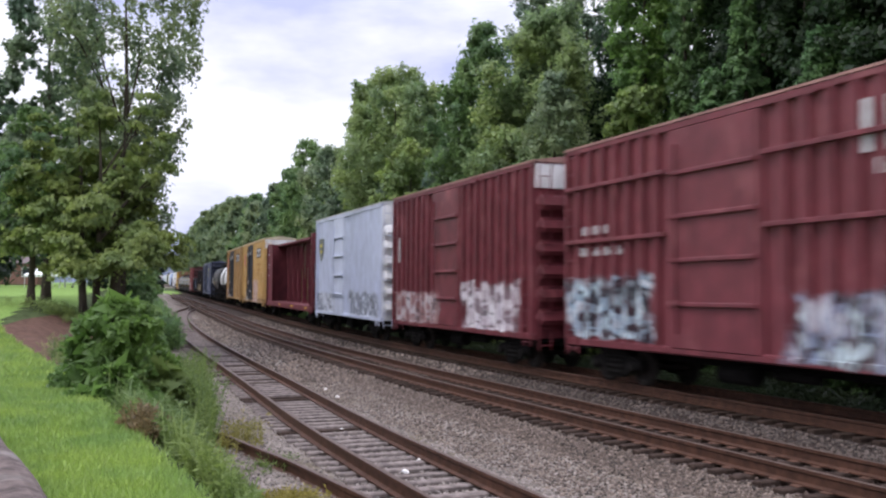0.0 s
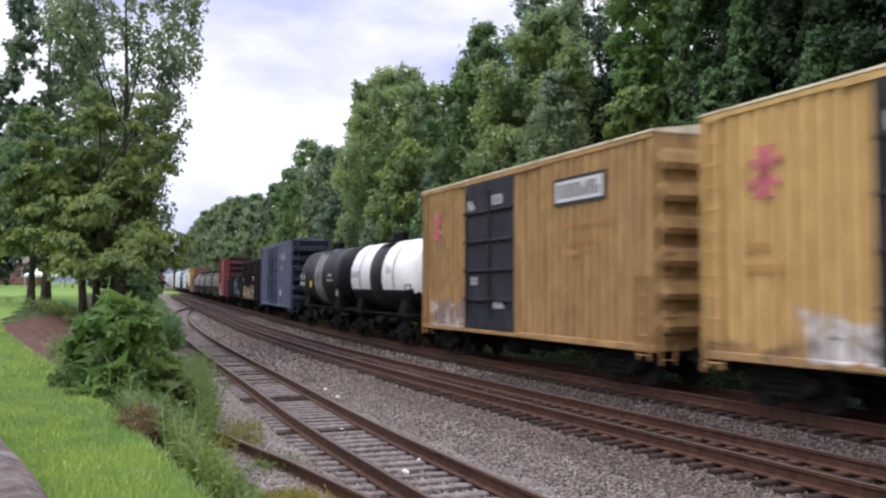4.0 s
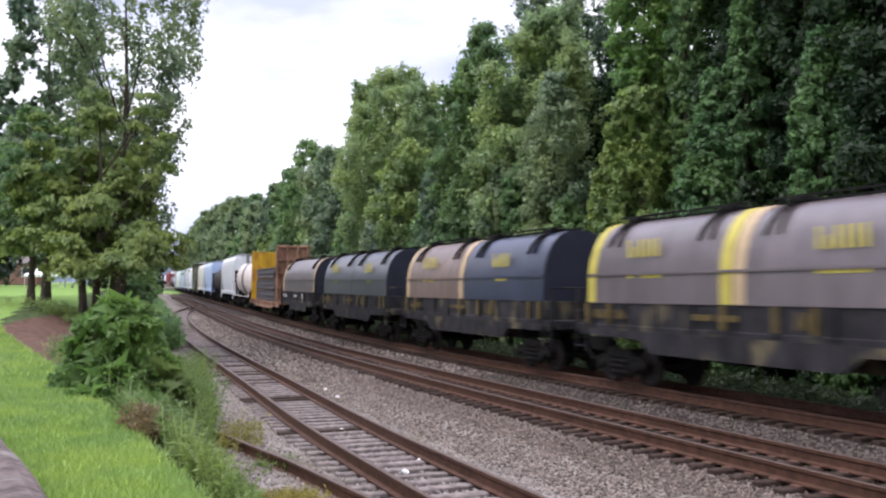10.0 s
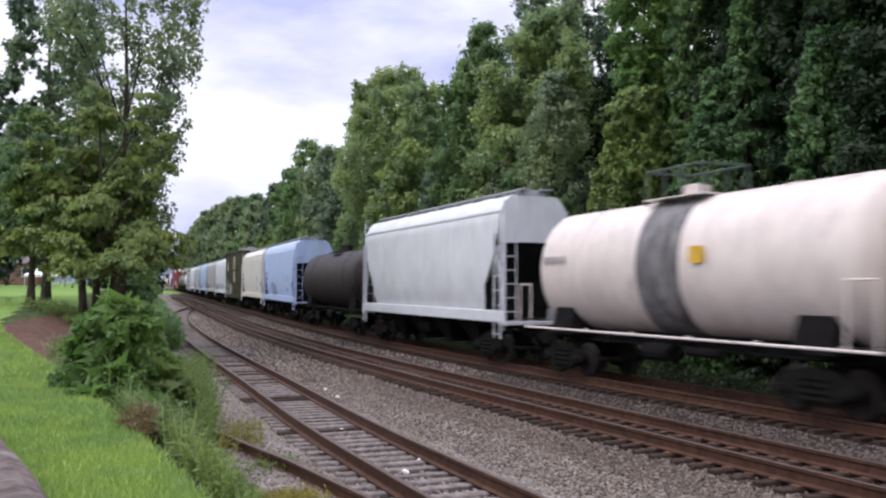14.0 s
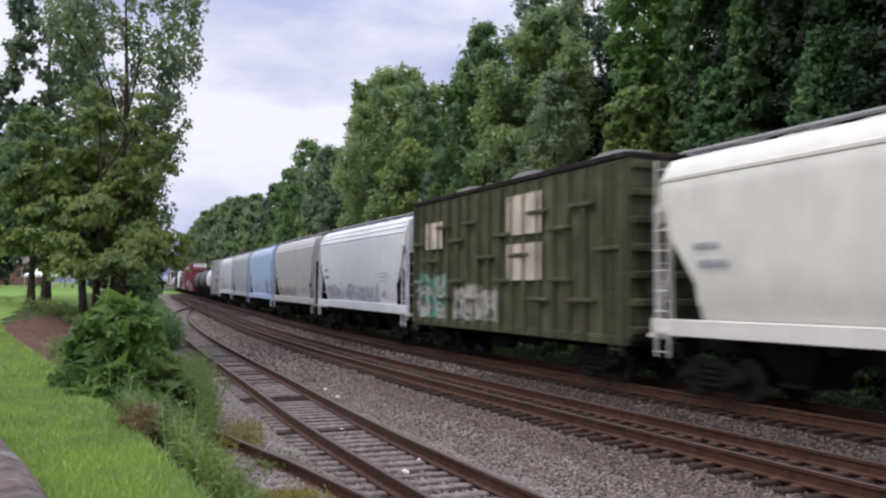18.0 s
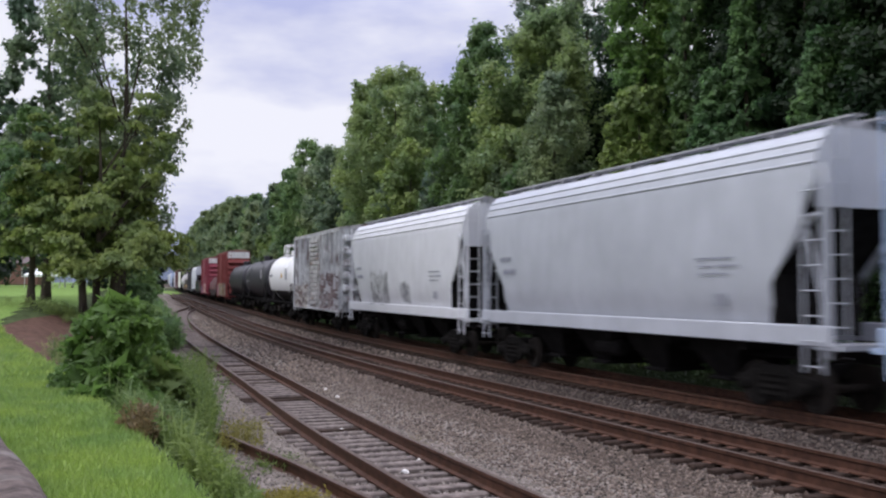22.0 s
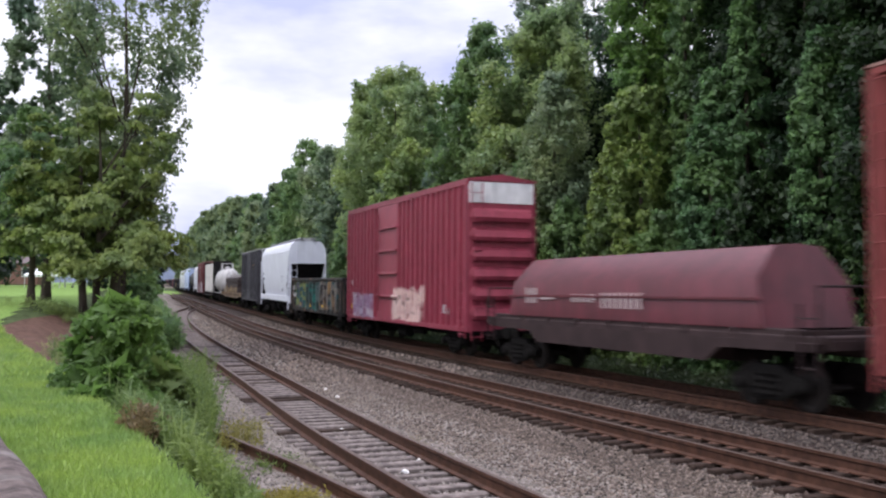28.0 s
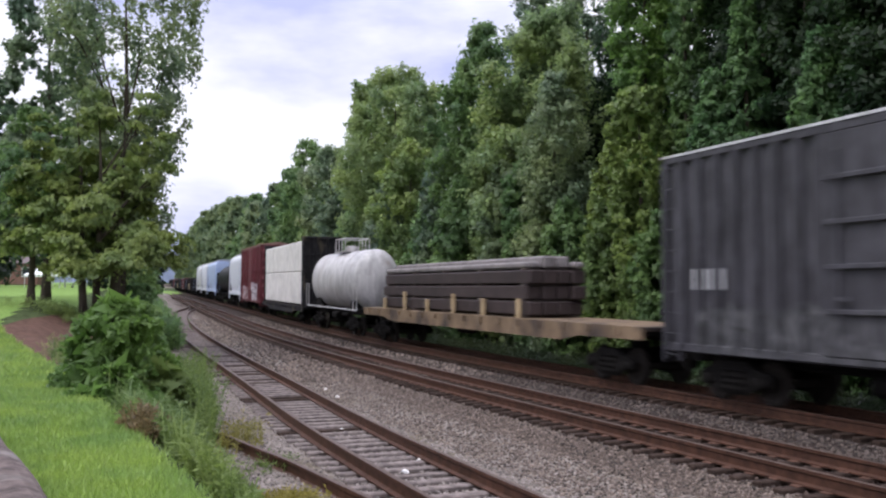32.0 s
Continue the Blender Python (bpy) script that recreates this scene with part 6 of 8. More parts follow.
    c = place(gondola(length(f, r), 2.52, P_GRAF_GON, "dark grey gondola covered with teal and orange graffiti", 0.95, 15), f, r)
    stencil(c, [(-5.5, -4.9, 2.1, 0.26, 3), (-5.5, -4.5, 1.7, 0.22, 5)], M_WHITE_MARK, -HW - 0.13)
    stencil(c, [(-3.6, -3.1, 1.2, 0.12, 1), (-1.0, -0.5, 1.15, 0.12, 1), (2.0, 2.5, 1.2, 0.12, 1)], M_YELLOW_MARK, -HW - 0.135, "reflector")
    hopper_car_at(631.58, 648.41, P_HOP_WHITE3, "clean white covered hopper with faint lettering", True)
    f, r = 649.91, 664.4
    c = place(boxcar(length(f, r), 4.88, P_GREY_BOX, "dark grey boxcar with small yellow emblem", P_ROOF_GALV, door_w=2.3, door_x=-0.3, floor=0.95), f, r)
    stencil(c, [(1.4, 3.6, 3.75, 0.12, 1), (1.2, 3.2, 3.5, 0.12, 1)], M_YELLOW_MARK, -HW - 0.065, "emblem_bar")
    stencil(c, [(-4.9, -3.9, 2.35, 0.4, 3), (-0.8, 0.6, 3.6, 0.3, 4)], material("grey_stencil", (0.4, 0.4, 0.42)))
    f, r = 665.4, 690.8
    L = length(f, r)
    place(bulkhead_flat(L, 3.0, "tan flatcar loaded with dark steel plate", P_TAN_FLAT, None, None, 1.35), f, r)
    plates = tagged(new("steel_bar_load"), "stacked dark brown steel bars with a dusty pale top", "load", "loads on the freight train")
    q = random.Random(12)
    for lev in range(4):
        z = 1.43 + 0.44 * lev
        for k in range(4):
            y = -0.9 + 0.45 * k + 0.02
            o = q.uniform(-0.2, 0.1)
            s = Shape()
            if lev < 3:
                s.box(-L * 0.40 + o, L * 0.22 + o, y, y + 0.42, z, z + 0.38, 0.03)
            else:
                top = 0.34 - (0.16 if k in (0, 3) else 0.0)
                s.box(-L * 0.40 + o, L * 0.22 + o, y + (0.08 if k == 0 else 0), y + 0.42 - (0.08 if k == 3 else 0), z, z + top, 0.05)
            part("steel_bar", s, [P_PLATE if lev < 3 else P_DUSTY], plates)
        for x in np.linspace(-L * 0.38, L * 0.2, 5):
            part("wood_spacer", Shape().box(x - 0.06, x + 0.06, -0.92, 0.92, z - 0.06, z), [M_TIMBER], plates)
    for x in np.linspace(-L * 0.38, L * 0.2, 6):
        part("wood_stake", Shape().box(x - 0.09, x + 0.09, -1.08, -0.98, 1.35, 1.35 + q.uniform(0.4, 0.75), 0.01), [P_STAKE], plates)
    plates["half"] = L / 2 - 1.7
    place(plates, f, r)
    f, r = 692.2, 705.2
    c = place(tank_car(length(f, r), 1.42, 2.5, P_TANK_DULL, "dull white tank car with railed fittings on top", None, dome="rail", frame_mat=P_TANK_DULL), f, r)
    f, r = 706.6, 726.7
    L = length(f, r)
    place(bulkhead_flat(L, 5.0, "flatcar with dark bulkheads carrying wrapped lumber", P_COIL_FRAME, P_COIL_FRAME, P_COIL_FRAME), f, r)
    lum = tagged(new("wrapped_lumber"), "tall white-wrapped lumber bundles on the flatcar", "load", "loads on the freight train")
    for k in range(4):
        for z0, z1 in ((1.13, 3.0), (3.02, 4.75)):
            s = Shape()
            a = -L / 2 + 0.75 + k * (L - 1.5) / 4
            s.box(a, a + (L - 1.5) / 4 - 0.06, -HW + 0.05, HW - 0.05, z0, z1, 0.05)
            part("lumber_block", s, [P_TARP], lum)
    for x in np.linspace(-L / 2 + 1.2, L / 2 - 1.2, 8):
        s = Shape()
        s.box(x - 0.08, x + 0.08, -HW + 0.05, HW - 0.05, 1.05, 1.13)
        part("wood_spacer", s, [M_TIMBER], lum)
    lum["half"] = L / 2 - 1.7
    place(lum, f, r)
    place(boxcar(length(728.1, 745.0), 5.2, P_RED_B, "dark red boxcar far back in the train", P_ROOF_BROWN, door_w=2.2), 728.1, 745.0)
    hopper_car_at(746.4, 760.2, P_HOP_WHITE3, "white covered hopper far back in the train", True)
    place(tank_car(length(761.6, 780), 1.36, 2.75, P_TANK_BLACK, "black tank car far back in the train", None), 761.6, 780)
    hopper_car_at(781.3, 799, P_HOP_BLUE, "light blue covered hopper far back in the train", True)
    hopper_car_at(800.2, 814.5, P_HOP_WHITE3, "white covered hopper far back in the train", True)
    hopper_car_at(815.7, 830, P_HOP_SILVER, "silver covered hopper far back in the train", True)
    g = 831.3
    for k in range(11):
        p, h = ((P_BLACK_GON, 2.9), (P_COAL, 3.0), (P_BLACK_GON, 2.8), (P_RED_COIL, 3.1))[k % 4]
        place(gondola(length(g, g + 15.4), h, p, "low dark gondola at the far end of the train", 1.1, 12), g, g + 15.4)
        g += 16.8


P_HOP_WHITE3 = material("clean_white_hopper_paint", (0.68, 0.7, 0.77), 0.34, vary=0.05, grain=1, streak=0.045, bump=0.03, gloss=0.5)


def hopper_car_at(f, r, paint, label, straps):
    L = length(f, r)
    c = place(hopper_car(L, 5.0, paint, label, None, straps=straps), f, r)
    g = material("dark_blue_grey_stencil", (0.24, 0.25, 0.3), 0.7, vary=0.1, grain=5, bump=0)
    stencil(c, [(-L * 0.395, -L * 0.345, 3.0, 0.14, 4), (-L * 0.385, -L * 0.325, 2.65, 0.16, 6)], g, -HW - 0.05)
    stencil(c, [(L * 0.28, L * 0.31, 1.95, 0.24, 2), (L * 0.24, L * 0.32, 2.75, 0.035, 9), (L * 0.25, L * 0.33, 2.6, 0.035, 9), (L * 0.25, L * 0.31, 2.45, 0.035, 7)], g, -HW - 0.03)
    return c


build_train()
SPEED, EASE = 20.1114 * SIZE, -0.2782 * SIZE


def travelled(t):
    return SPEED * t + EASE * (t - 16) ** 2 / 100


def motions():
    """The train runs along the far track at an almost steady pace."""
    table = line_table(TRACK_GAP)
    times = np.arange(0, 32.01, 0.5)
    for car, start in TRAIN:
        half = car["half"]
        s = start - travelled(times)
        a, b = at_length(table, s - half), at_length(table, s + half)
        rows = []
        for t, p, q in zip(times, a, b):
            d = p - q
            rz = math.degrees(math.atan2(d[1], d[0]))
            ry = -math.degrees(math.atan2(d[2], math.hypot(d[0], d[1])))
            m = (p + q) / 2
            rows.append((float(t), pose(m[0], m[1], m[2] + TRAIN_RISE, 0, ry, rz)))
        walk(car, rows)
    spin()


def spin():
    """Each wheelset turns while its car runs past the lawn."""
    starts = {car.name: start for car, start in TRAIN}
    radius = 0.405
    for wheel, car in WHEELS:
        x = wheel.location.x
        start = starts[car.name]
        t0 = max(0.0, (start - 34.0) / SPEED)
        t1 = min(32.0, (start - 9.0) / SPEED)
        if t1 <= t0:
            walk(wheel, [(0.0, pose(x, 0, radius)), (32.0, pose(x, 0, radius))])
            continue
        first, last = math.ceil(t0 * FPS), math.floor(t1 * FPS)
        rows = [] if first == 0 else [(0.0, pose(x, 0, radius))]
        ang = 0.0
        for f in range(first, last + 1):
            ang = math.degrees(SPEED * (f - first) / FPS / radius)
            rows.append((f / FPS, pose(x, 0, radius, 0, ang % 360, 0)))
        if last < 32 * FPS:
            rows.append((32.0, pose(x, 0, radius, 0, ang % 360, 0)))
        walk(wheel, rows)


# ---- trees and undergrowth ----
def leaf_cloud(rng, centres, radii, counts, size, hearts, flat=0.75, droop=0.0, spray=0.0):
    """Leaves as small folded triangles round clump centres; they face outward from the bough that bears them."""
    c = np.repeat(centres, counts, axis=0)
    r = np.repeat(radii, counts, axis=0)
    heart = np.repeat(hearts, counts, axis=0)
    n = len(c)
    d = rng.normal(size=(n, 3))
    d /= np.linalg.norm(d, axis=1)[:, None]
    rad = r[:, None] * (rng.random((n, 1)) ** 0.45) * (1 + 0.2 * rng.normal(size=(n, 1)))
    p = c + d * rad * np.array([1, 1, flat])
    p[:, 2] -= droop * np.sum((d[:, :2] * rad) ** 2, axis=1) / r
    if spray:
        # twigs that reach up and outward
        way = (c - heart) * np.array([1, 1, 0.3])
        way = way / (np.linalg.norm(way, axis=1)[:, None] + 1e-6) * 0.7 + np.array([0, 0, 0.8]) + 0.25 * np.sin(c * 37.0)
        e = (rng.random((n, 1)) - 0.3) * 2.0 * spray * r[:, None]
        p = c + (p - c) * (1.0 - 0.55 * np.clip(e / (2.0 * spray * r[:, None] + 1e-6), 0, 1)) + way * e
    out = p - heart
    out /= np.linalg.norm(out, axis=1)[:, None] + 1e-6
    soft = out * 0.6 + d * 0.2 + np.array([0, 0, 0.45]) + rng.normal(size=(n, 3)) * 0.3
    soft /= np.linalg.norm(soft, axis=1)[:, None]
    nrm = soft + rng.normal(size=(n, 3)) * 0.5
    nrm /= np.linalg.norm(nrm, axis=1)[:, None]
    nrm *= np.where(np.sum(nrm * soft, axis=1) < 0, -1, 1)[:, None]
    u = np.cross(nrm, rng.normal(size=(n, 3)))
    u /= np.linalg.norm(u, axis=1)[:, None]
    w = np.cross(nrm, u)
    s = size * (0.55 + 0.9 * rng.random((n, 1)))
    v = np.stack([p - u * s * 0.5 - w * s * 0.3, p + u * s * 0.5 - w * s * 0.34, p + w * s * 1.0 - nrm * s * 0.1], 1).reshape(-1, 3)
    return v, np.arange(3 * n).reshape(-1, 3), np.repeat(soft, 3, axis=0)


def crown_boughs(rng, n, h, base, rx, shape="oval", deep=0.3, fine=1.0, leaders=()):
    """Hearts and sizes of the boughs of a crown from height base to h, with an uneven outline."""
    out, rad = [], []
    ph = rng.random() * 6.28
    tops = 2 + int(rng.random() * 3)
    for k in range(n):
        t = (k + rng.random()) / n
        a = k * 2.399 + rng.normal() * 0.5
        if shape == "oval":
            wide = (math.sin(math.pi * (0.13 + 0.72 * t)) ** 0.7) * (1.0 if t < 0.8 else 1.0 - 2.6 * (t - 0.8))
        elif shape == "cone":
            wide = (1 - t) ** 0.8 * 0.95 + 0.08
        elif shape == "vase":
            wide = 0.45 + 0.55 * min(1.0, t * 1.6) - (1.2 * max(0.0, t - 0.88))
        elif shape == "broad":
            wide = 0.86 + 0.14 * math.sin(5 * t + ph) - (1.9 * max(0.0, t - 0.82))
        else:
            wide = 0.92 + 0.12 * math.sin(9 * t + ph) - (1.6 * max(0.0, t - 0.85))
        rb = fine * rx * (0.30 + 0.2 * rng.random()) * (1 - deep * t) * min(1.0, 0.35 + wide)
        rr = max(0.0, rx * wide * (0.9 + 0.16 * math.sin(2 * a + 5 * t + ph)) - rb * 0.8) * math.sqrt(0.35 + 0.65 * rng.random())
        z = base + t * (h - base) + rng.normal() * 0.02 * h
        z = min(z, h - rb * 0.55)
        if leaders:
            # each bough belongs to one of several pointed leaders
            lx, lh, lw = leaders[k % len(leaders)]
            t2 = rng.random() ** 0.95
            rr = lw * ((1 - t2) ** 0.75) * math.sqrt(0.2 + 0.8 * rng.random())
            rb = fine * lw * (0.42 + 0.22 * rng.random()) * (1 - 0.4 * t2)
            out.append((lx + rr * math.cos(a), rr * math.sin(a), base + (lh - base) * t2))
            rad.append(rb)
            continue
        out.append((rr * math.cos(a), rr * math.sin(a), z))
        rad.append(rb)
    # a few uneven tips
    for k in range(0 if leaders else tops):
        a = ph + k * 6.28 / tops
        rr = rx * 0.3 * rng.random()
        rb = rx * (0.13 + 0.08 * rng.random())
        out.append((rr * math.cos(a), rr * math.sin(a), h - rb * 0.6 - (0.03 * h * rng.random() if k else 0)))
        rad.append(rb)
    return np.array(out), np.array(rad)


def tree(name, label, x, y, h, base, rx, seed, leaf, size=0.13, shape="oval", cover=1.8, boughs=None, trunk_r=None, lean=(0, 0), stems=1, z=None, category="tree", flat=0.75, limbs=7, droop=0.25, fill=True, tight=0.42, twigs=9, fine=1.0, spray=0.0, leaders=()):
    """A tree: trunk, limbs that reach its boughs, and a crown of leaves in clumps on those boughs."""
    rng = np.random.default_rng(seed)
    z = float(ground_z(x, y)) - 0.06 if z is None else z
    top = tagged(new(name), label, category, "trees along the railway" if category == "tree" else "bushes along the railway")
    top.matrix_basis = pose(x, y, z)
    trunk_r = trunk_r or 0.012 * h + 0.04
    n = boughs or int(max(16, min(260, 14.0 * (h - base) / rx / fine ** 1.7)))
    heart, rb = crown_boughs(rng, n, h - 0.15, base, rx, shape, 0.3, fine, leaders)
    heart[:, 0] += lean[0] * heart[:, 2] / h
    heart[:, 1] += lean[1] * heart[:, 2] / h
    k = 1 if stems == 1 else 1.5
    for i in range(stems):
        sh = Shape()
        ox, oy = (0, 0) if stems == 1 else ((i - (stems - 1) / 2) * 0.42, rng.uniform(-0.25, 0.25))
        pts = []
        for j in range(9):
            t = j / 8
            flare = 1.5 if j == 0 else 1.0
            pts.append((ox * (1 + 1.2 * t) + lean[0] * t + 0.1 * t * math.sin(4 * t + seed + i), oy * (1 + t) + lean[1] * t + 0.1 * t * math.cos(3 * t + seed), t * h * 0.86 - 0.1 * (j == 0), flare * trunk_r * (1 - 0.85 * t) / k))
        sh.loft([[(px + r * math.cos(2 * math.pi * q / 9), py + r * math.sin(2 * math.pi * q / 9), pz) for q in range(9)] for px, py, pz, r in pts])
        part("trunk", sh, [M_BARK], top)
    # clumps of leaves on the outer and upper side of each bough
    m = twigs
    d = rng.normal(size=(len(heart), m, 3))
    ax = heart * np.array([1, 1, 0])
    ax = ax / (np.linalg.norm(ax, axis=1)[:, None] + 0.2 * rx)
    d += ax[:, None] * 0.7 + np.array([0, 0, 0.3])
    d /= np.linalg.norm(d, axis=2)[..., None]
    cen = heart[:, None] + d * (rb[:, None, None] * (0.55 + 0.45 * rng.random((len(heart), m, 1)))) * np.array([1, 1, flat])
    cr = rb[:, None] * (tight * (0.6 + 0.8 * rng.random((len(heart), m))))
    owner = np.repeat(np.arange(len(heart)), m)
    cen, cr = cen.reshape(-1, 3), cr.reshape(-1)
    for i in range(min(limbs, len(heart))):
        lim = Shape()
        j = (i * 5 + 2) % len(heart)
        main = Vector(heart[j])
        t = max(0.12, min(0.8, main.z / h * 0.85 - 0.06))
        p0 = Vector((lean[0] * t, lean[1] * t, t * h * 0.86))
        r0 = trunk_r * (1 - 0.85 * t) * 0.55
        mid = p0.lerp(main, 0.55) + Vector((0, 0, 0.05 * h * (0.5 - t)))
        lim.tube(p0, mid, r0, r0 * 0.65, 6, False)
        lim.tube(mid, main, r0 * 0.65, 0.012, 5, False)
        for q in range(4):
            lim.tube(mid.lerp(main, 0.3 + 0.2 * q), Vector(cen[j * m + q]), r0 * 0.3, 0.008, 5, False)
        part("limb", lim, [M_BARK], top)
    # leaves enough to cover the clumps' skins
    counts = np.maximum(6, (cover * 2.2 * cr ** 2 / (0.55 * size * size))).astype(int)
    v, f, nn = leaf_cloud(rng, cen, cr, counts, size, heart[owner] * np.array([0.85, 0.85, 1]), flat, droop, spray)
    if fill:
        # the big shaded leaves inside
        c2 = np.maximum(4, (rb / 0.16)).astype(int)
        v2, f2, n2 = leaf_cloud(rng, heart * np.array([0.8, 0.8, 1]), rb * 0.6, c2, max(0.26, size * 1.7), heart * np.array([0.5, 0.5, 1]), 0.8)
        v, f, nn = np.concatenate([v, v2]), np.concatenate([f, f2 + len(v)]), np.concatenate([nn, n2])
    me = raw_mesh("crown", v, f, leaf)
    if category == "tree":
        me.normals_split_custom_set_from_vertices(nn)
    part("crown", me, None, top)
    return top


# shade among the crowded trees is put into this very dark green
L_DARK = leaf_material("shade_dark_green_leaves", (0.022, 0.048, 0.019))
L_VINE = leaf_material("vine_green_leaves", (0.1, 0.19, 0.078))
L_MID = leaf_material("mid_green_leaves", (0.13, 0.22, 0.085))
L_DEEP = leaf_material("deep_green_leaves", (0.105, 0.185, 0.068))
L_OLIVE = leaf_material("olive_green_leaves", (0.2, 0.282, 0.115))
L_GREY = leaf_material("grey_green_leaves", (0.185, 0.25, 0.138))
L_BLUE = leaf_material("blue_green_leaves", (0.12, 0.178, 0.112))
L_BRIGHT = leaf_material("fresh_green_leaves", (0.135, 0.245, 0.065))
L_WARM = leaf_material("yellow_green_leaves", (0.165, 0.24, 0.075))
L_LAYERED = leaf_material("layered_tree_leaves", (0.205, 0.275, 0.09), drift=0.8)
L_SHRUB = leaf_material("glossy_shrub_leaves", (0.1, 0.185, 0.05))
L_WEED = leaf_material("green_weed_leaves", (0.135, 0.2, 0.062))
# the train's shade over the ditch is put into this darker green
L_DITCH = leaf_material("shade_tinted_ditch_weeds", (0.042, 0.062, 0.03))
L_YELLOW = leaf_material("yellowing_weed_leaves", (0.24, 0.22, 0.06))
L_BROWN = leaf_material("dry_brown_weeds", (0.17, 0.13, 0.07))
L_GRASS = leaf_material("grass_blades", (0.225, 0.335, 0.085), 0.3, 0.35, 1.5)
# distance haze is put into this paler, bluer leaf colour
L_FAR = leaf_material("haze_tinted_far_leaves", (0.17, 0.235, 0.125), 0.2)


def wood_tree(off, y, top_z, rx, seed, leaf, shape, label, base, deep=False, thin=1.0):
    """A tree beyond the far track: off from that track's centre."""
    cx, cs = line_x(y)
    x = float(cx + (TRACK_GAP + off) * math.sqrt(1 + float(cs) ** 2))
    h = top_z - float(ground_z(x, y))
    if deep:
        size, cover = 0.3, 1.1
    elif y < 36:
        size, cover = 0.108, 0.72
    elif y < 66:
        size, cover = 0.145, 0.95
    elif y < 95:
        size, cover = 0.19, 0.9
    elif y < 140:
        size, cover = 0.28, 1.0
    else:
        size, cover = 0.4, 1.0
    fine = 1.0 if deep else 0.66
    tree("tree" if h > 4.6 else "bush", label, x, y, h, h * base, rx, seed, leaf, size, shape, cover * thin, limbs=7 if y < 60 else 3, category="tree" if h > 4.6 else "bush",
         droop=0.35 if shape == "col" else 0.1, flat=0.9, fine=fine, spray=0.0 if deep else 0.5, tight=0.46 if deep else 0.6, fill=thin > 0.7)


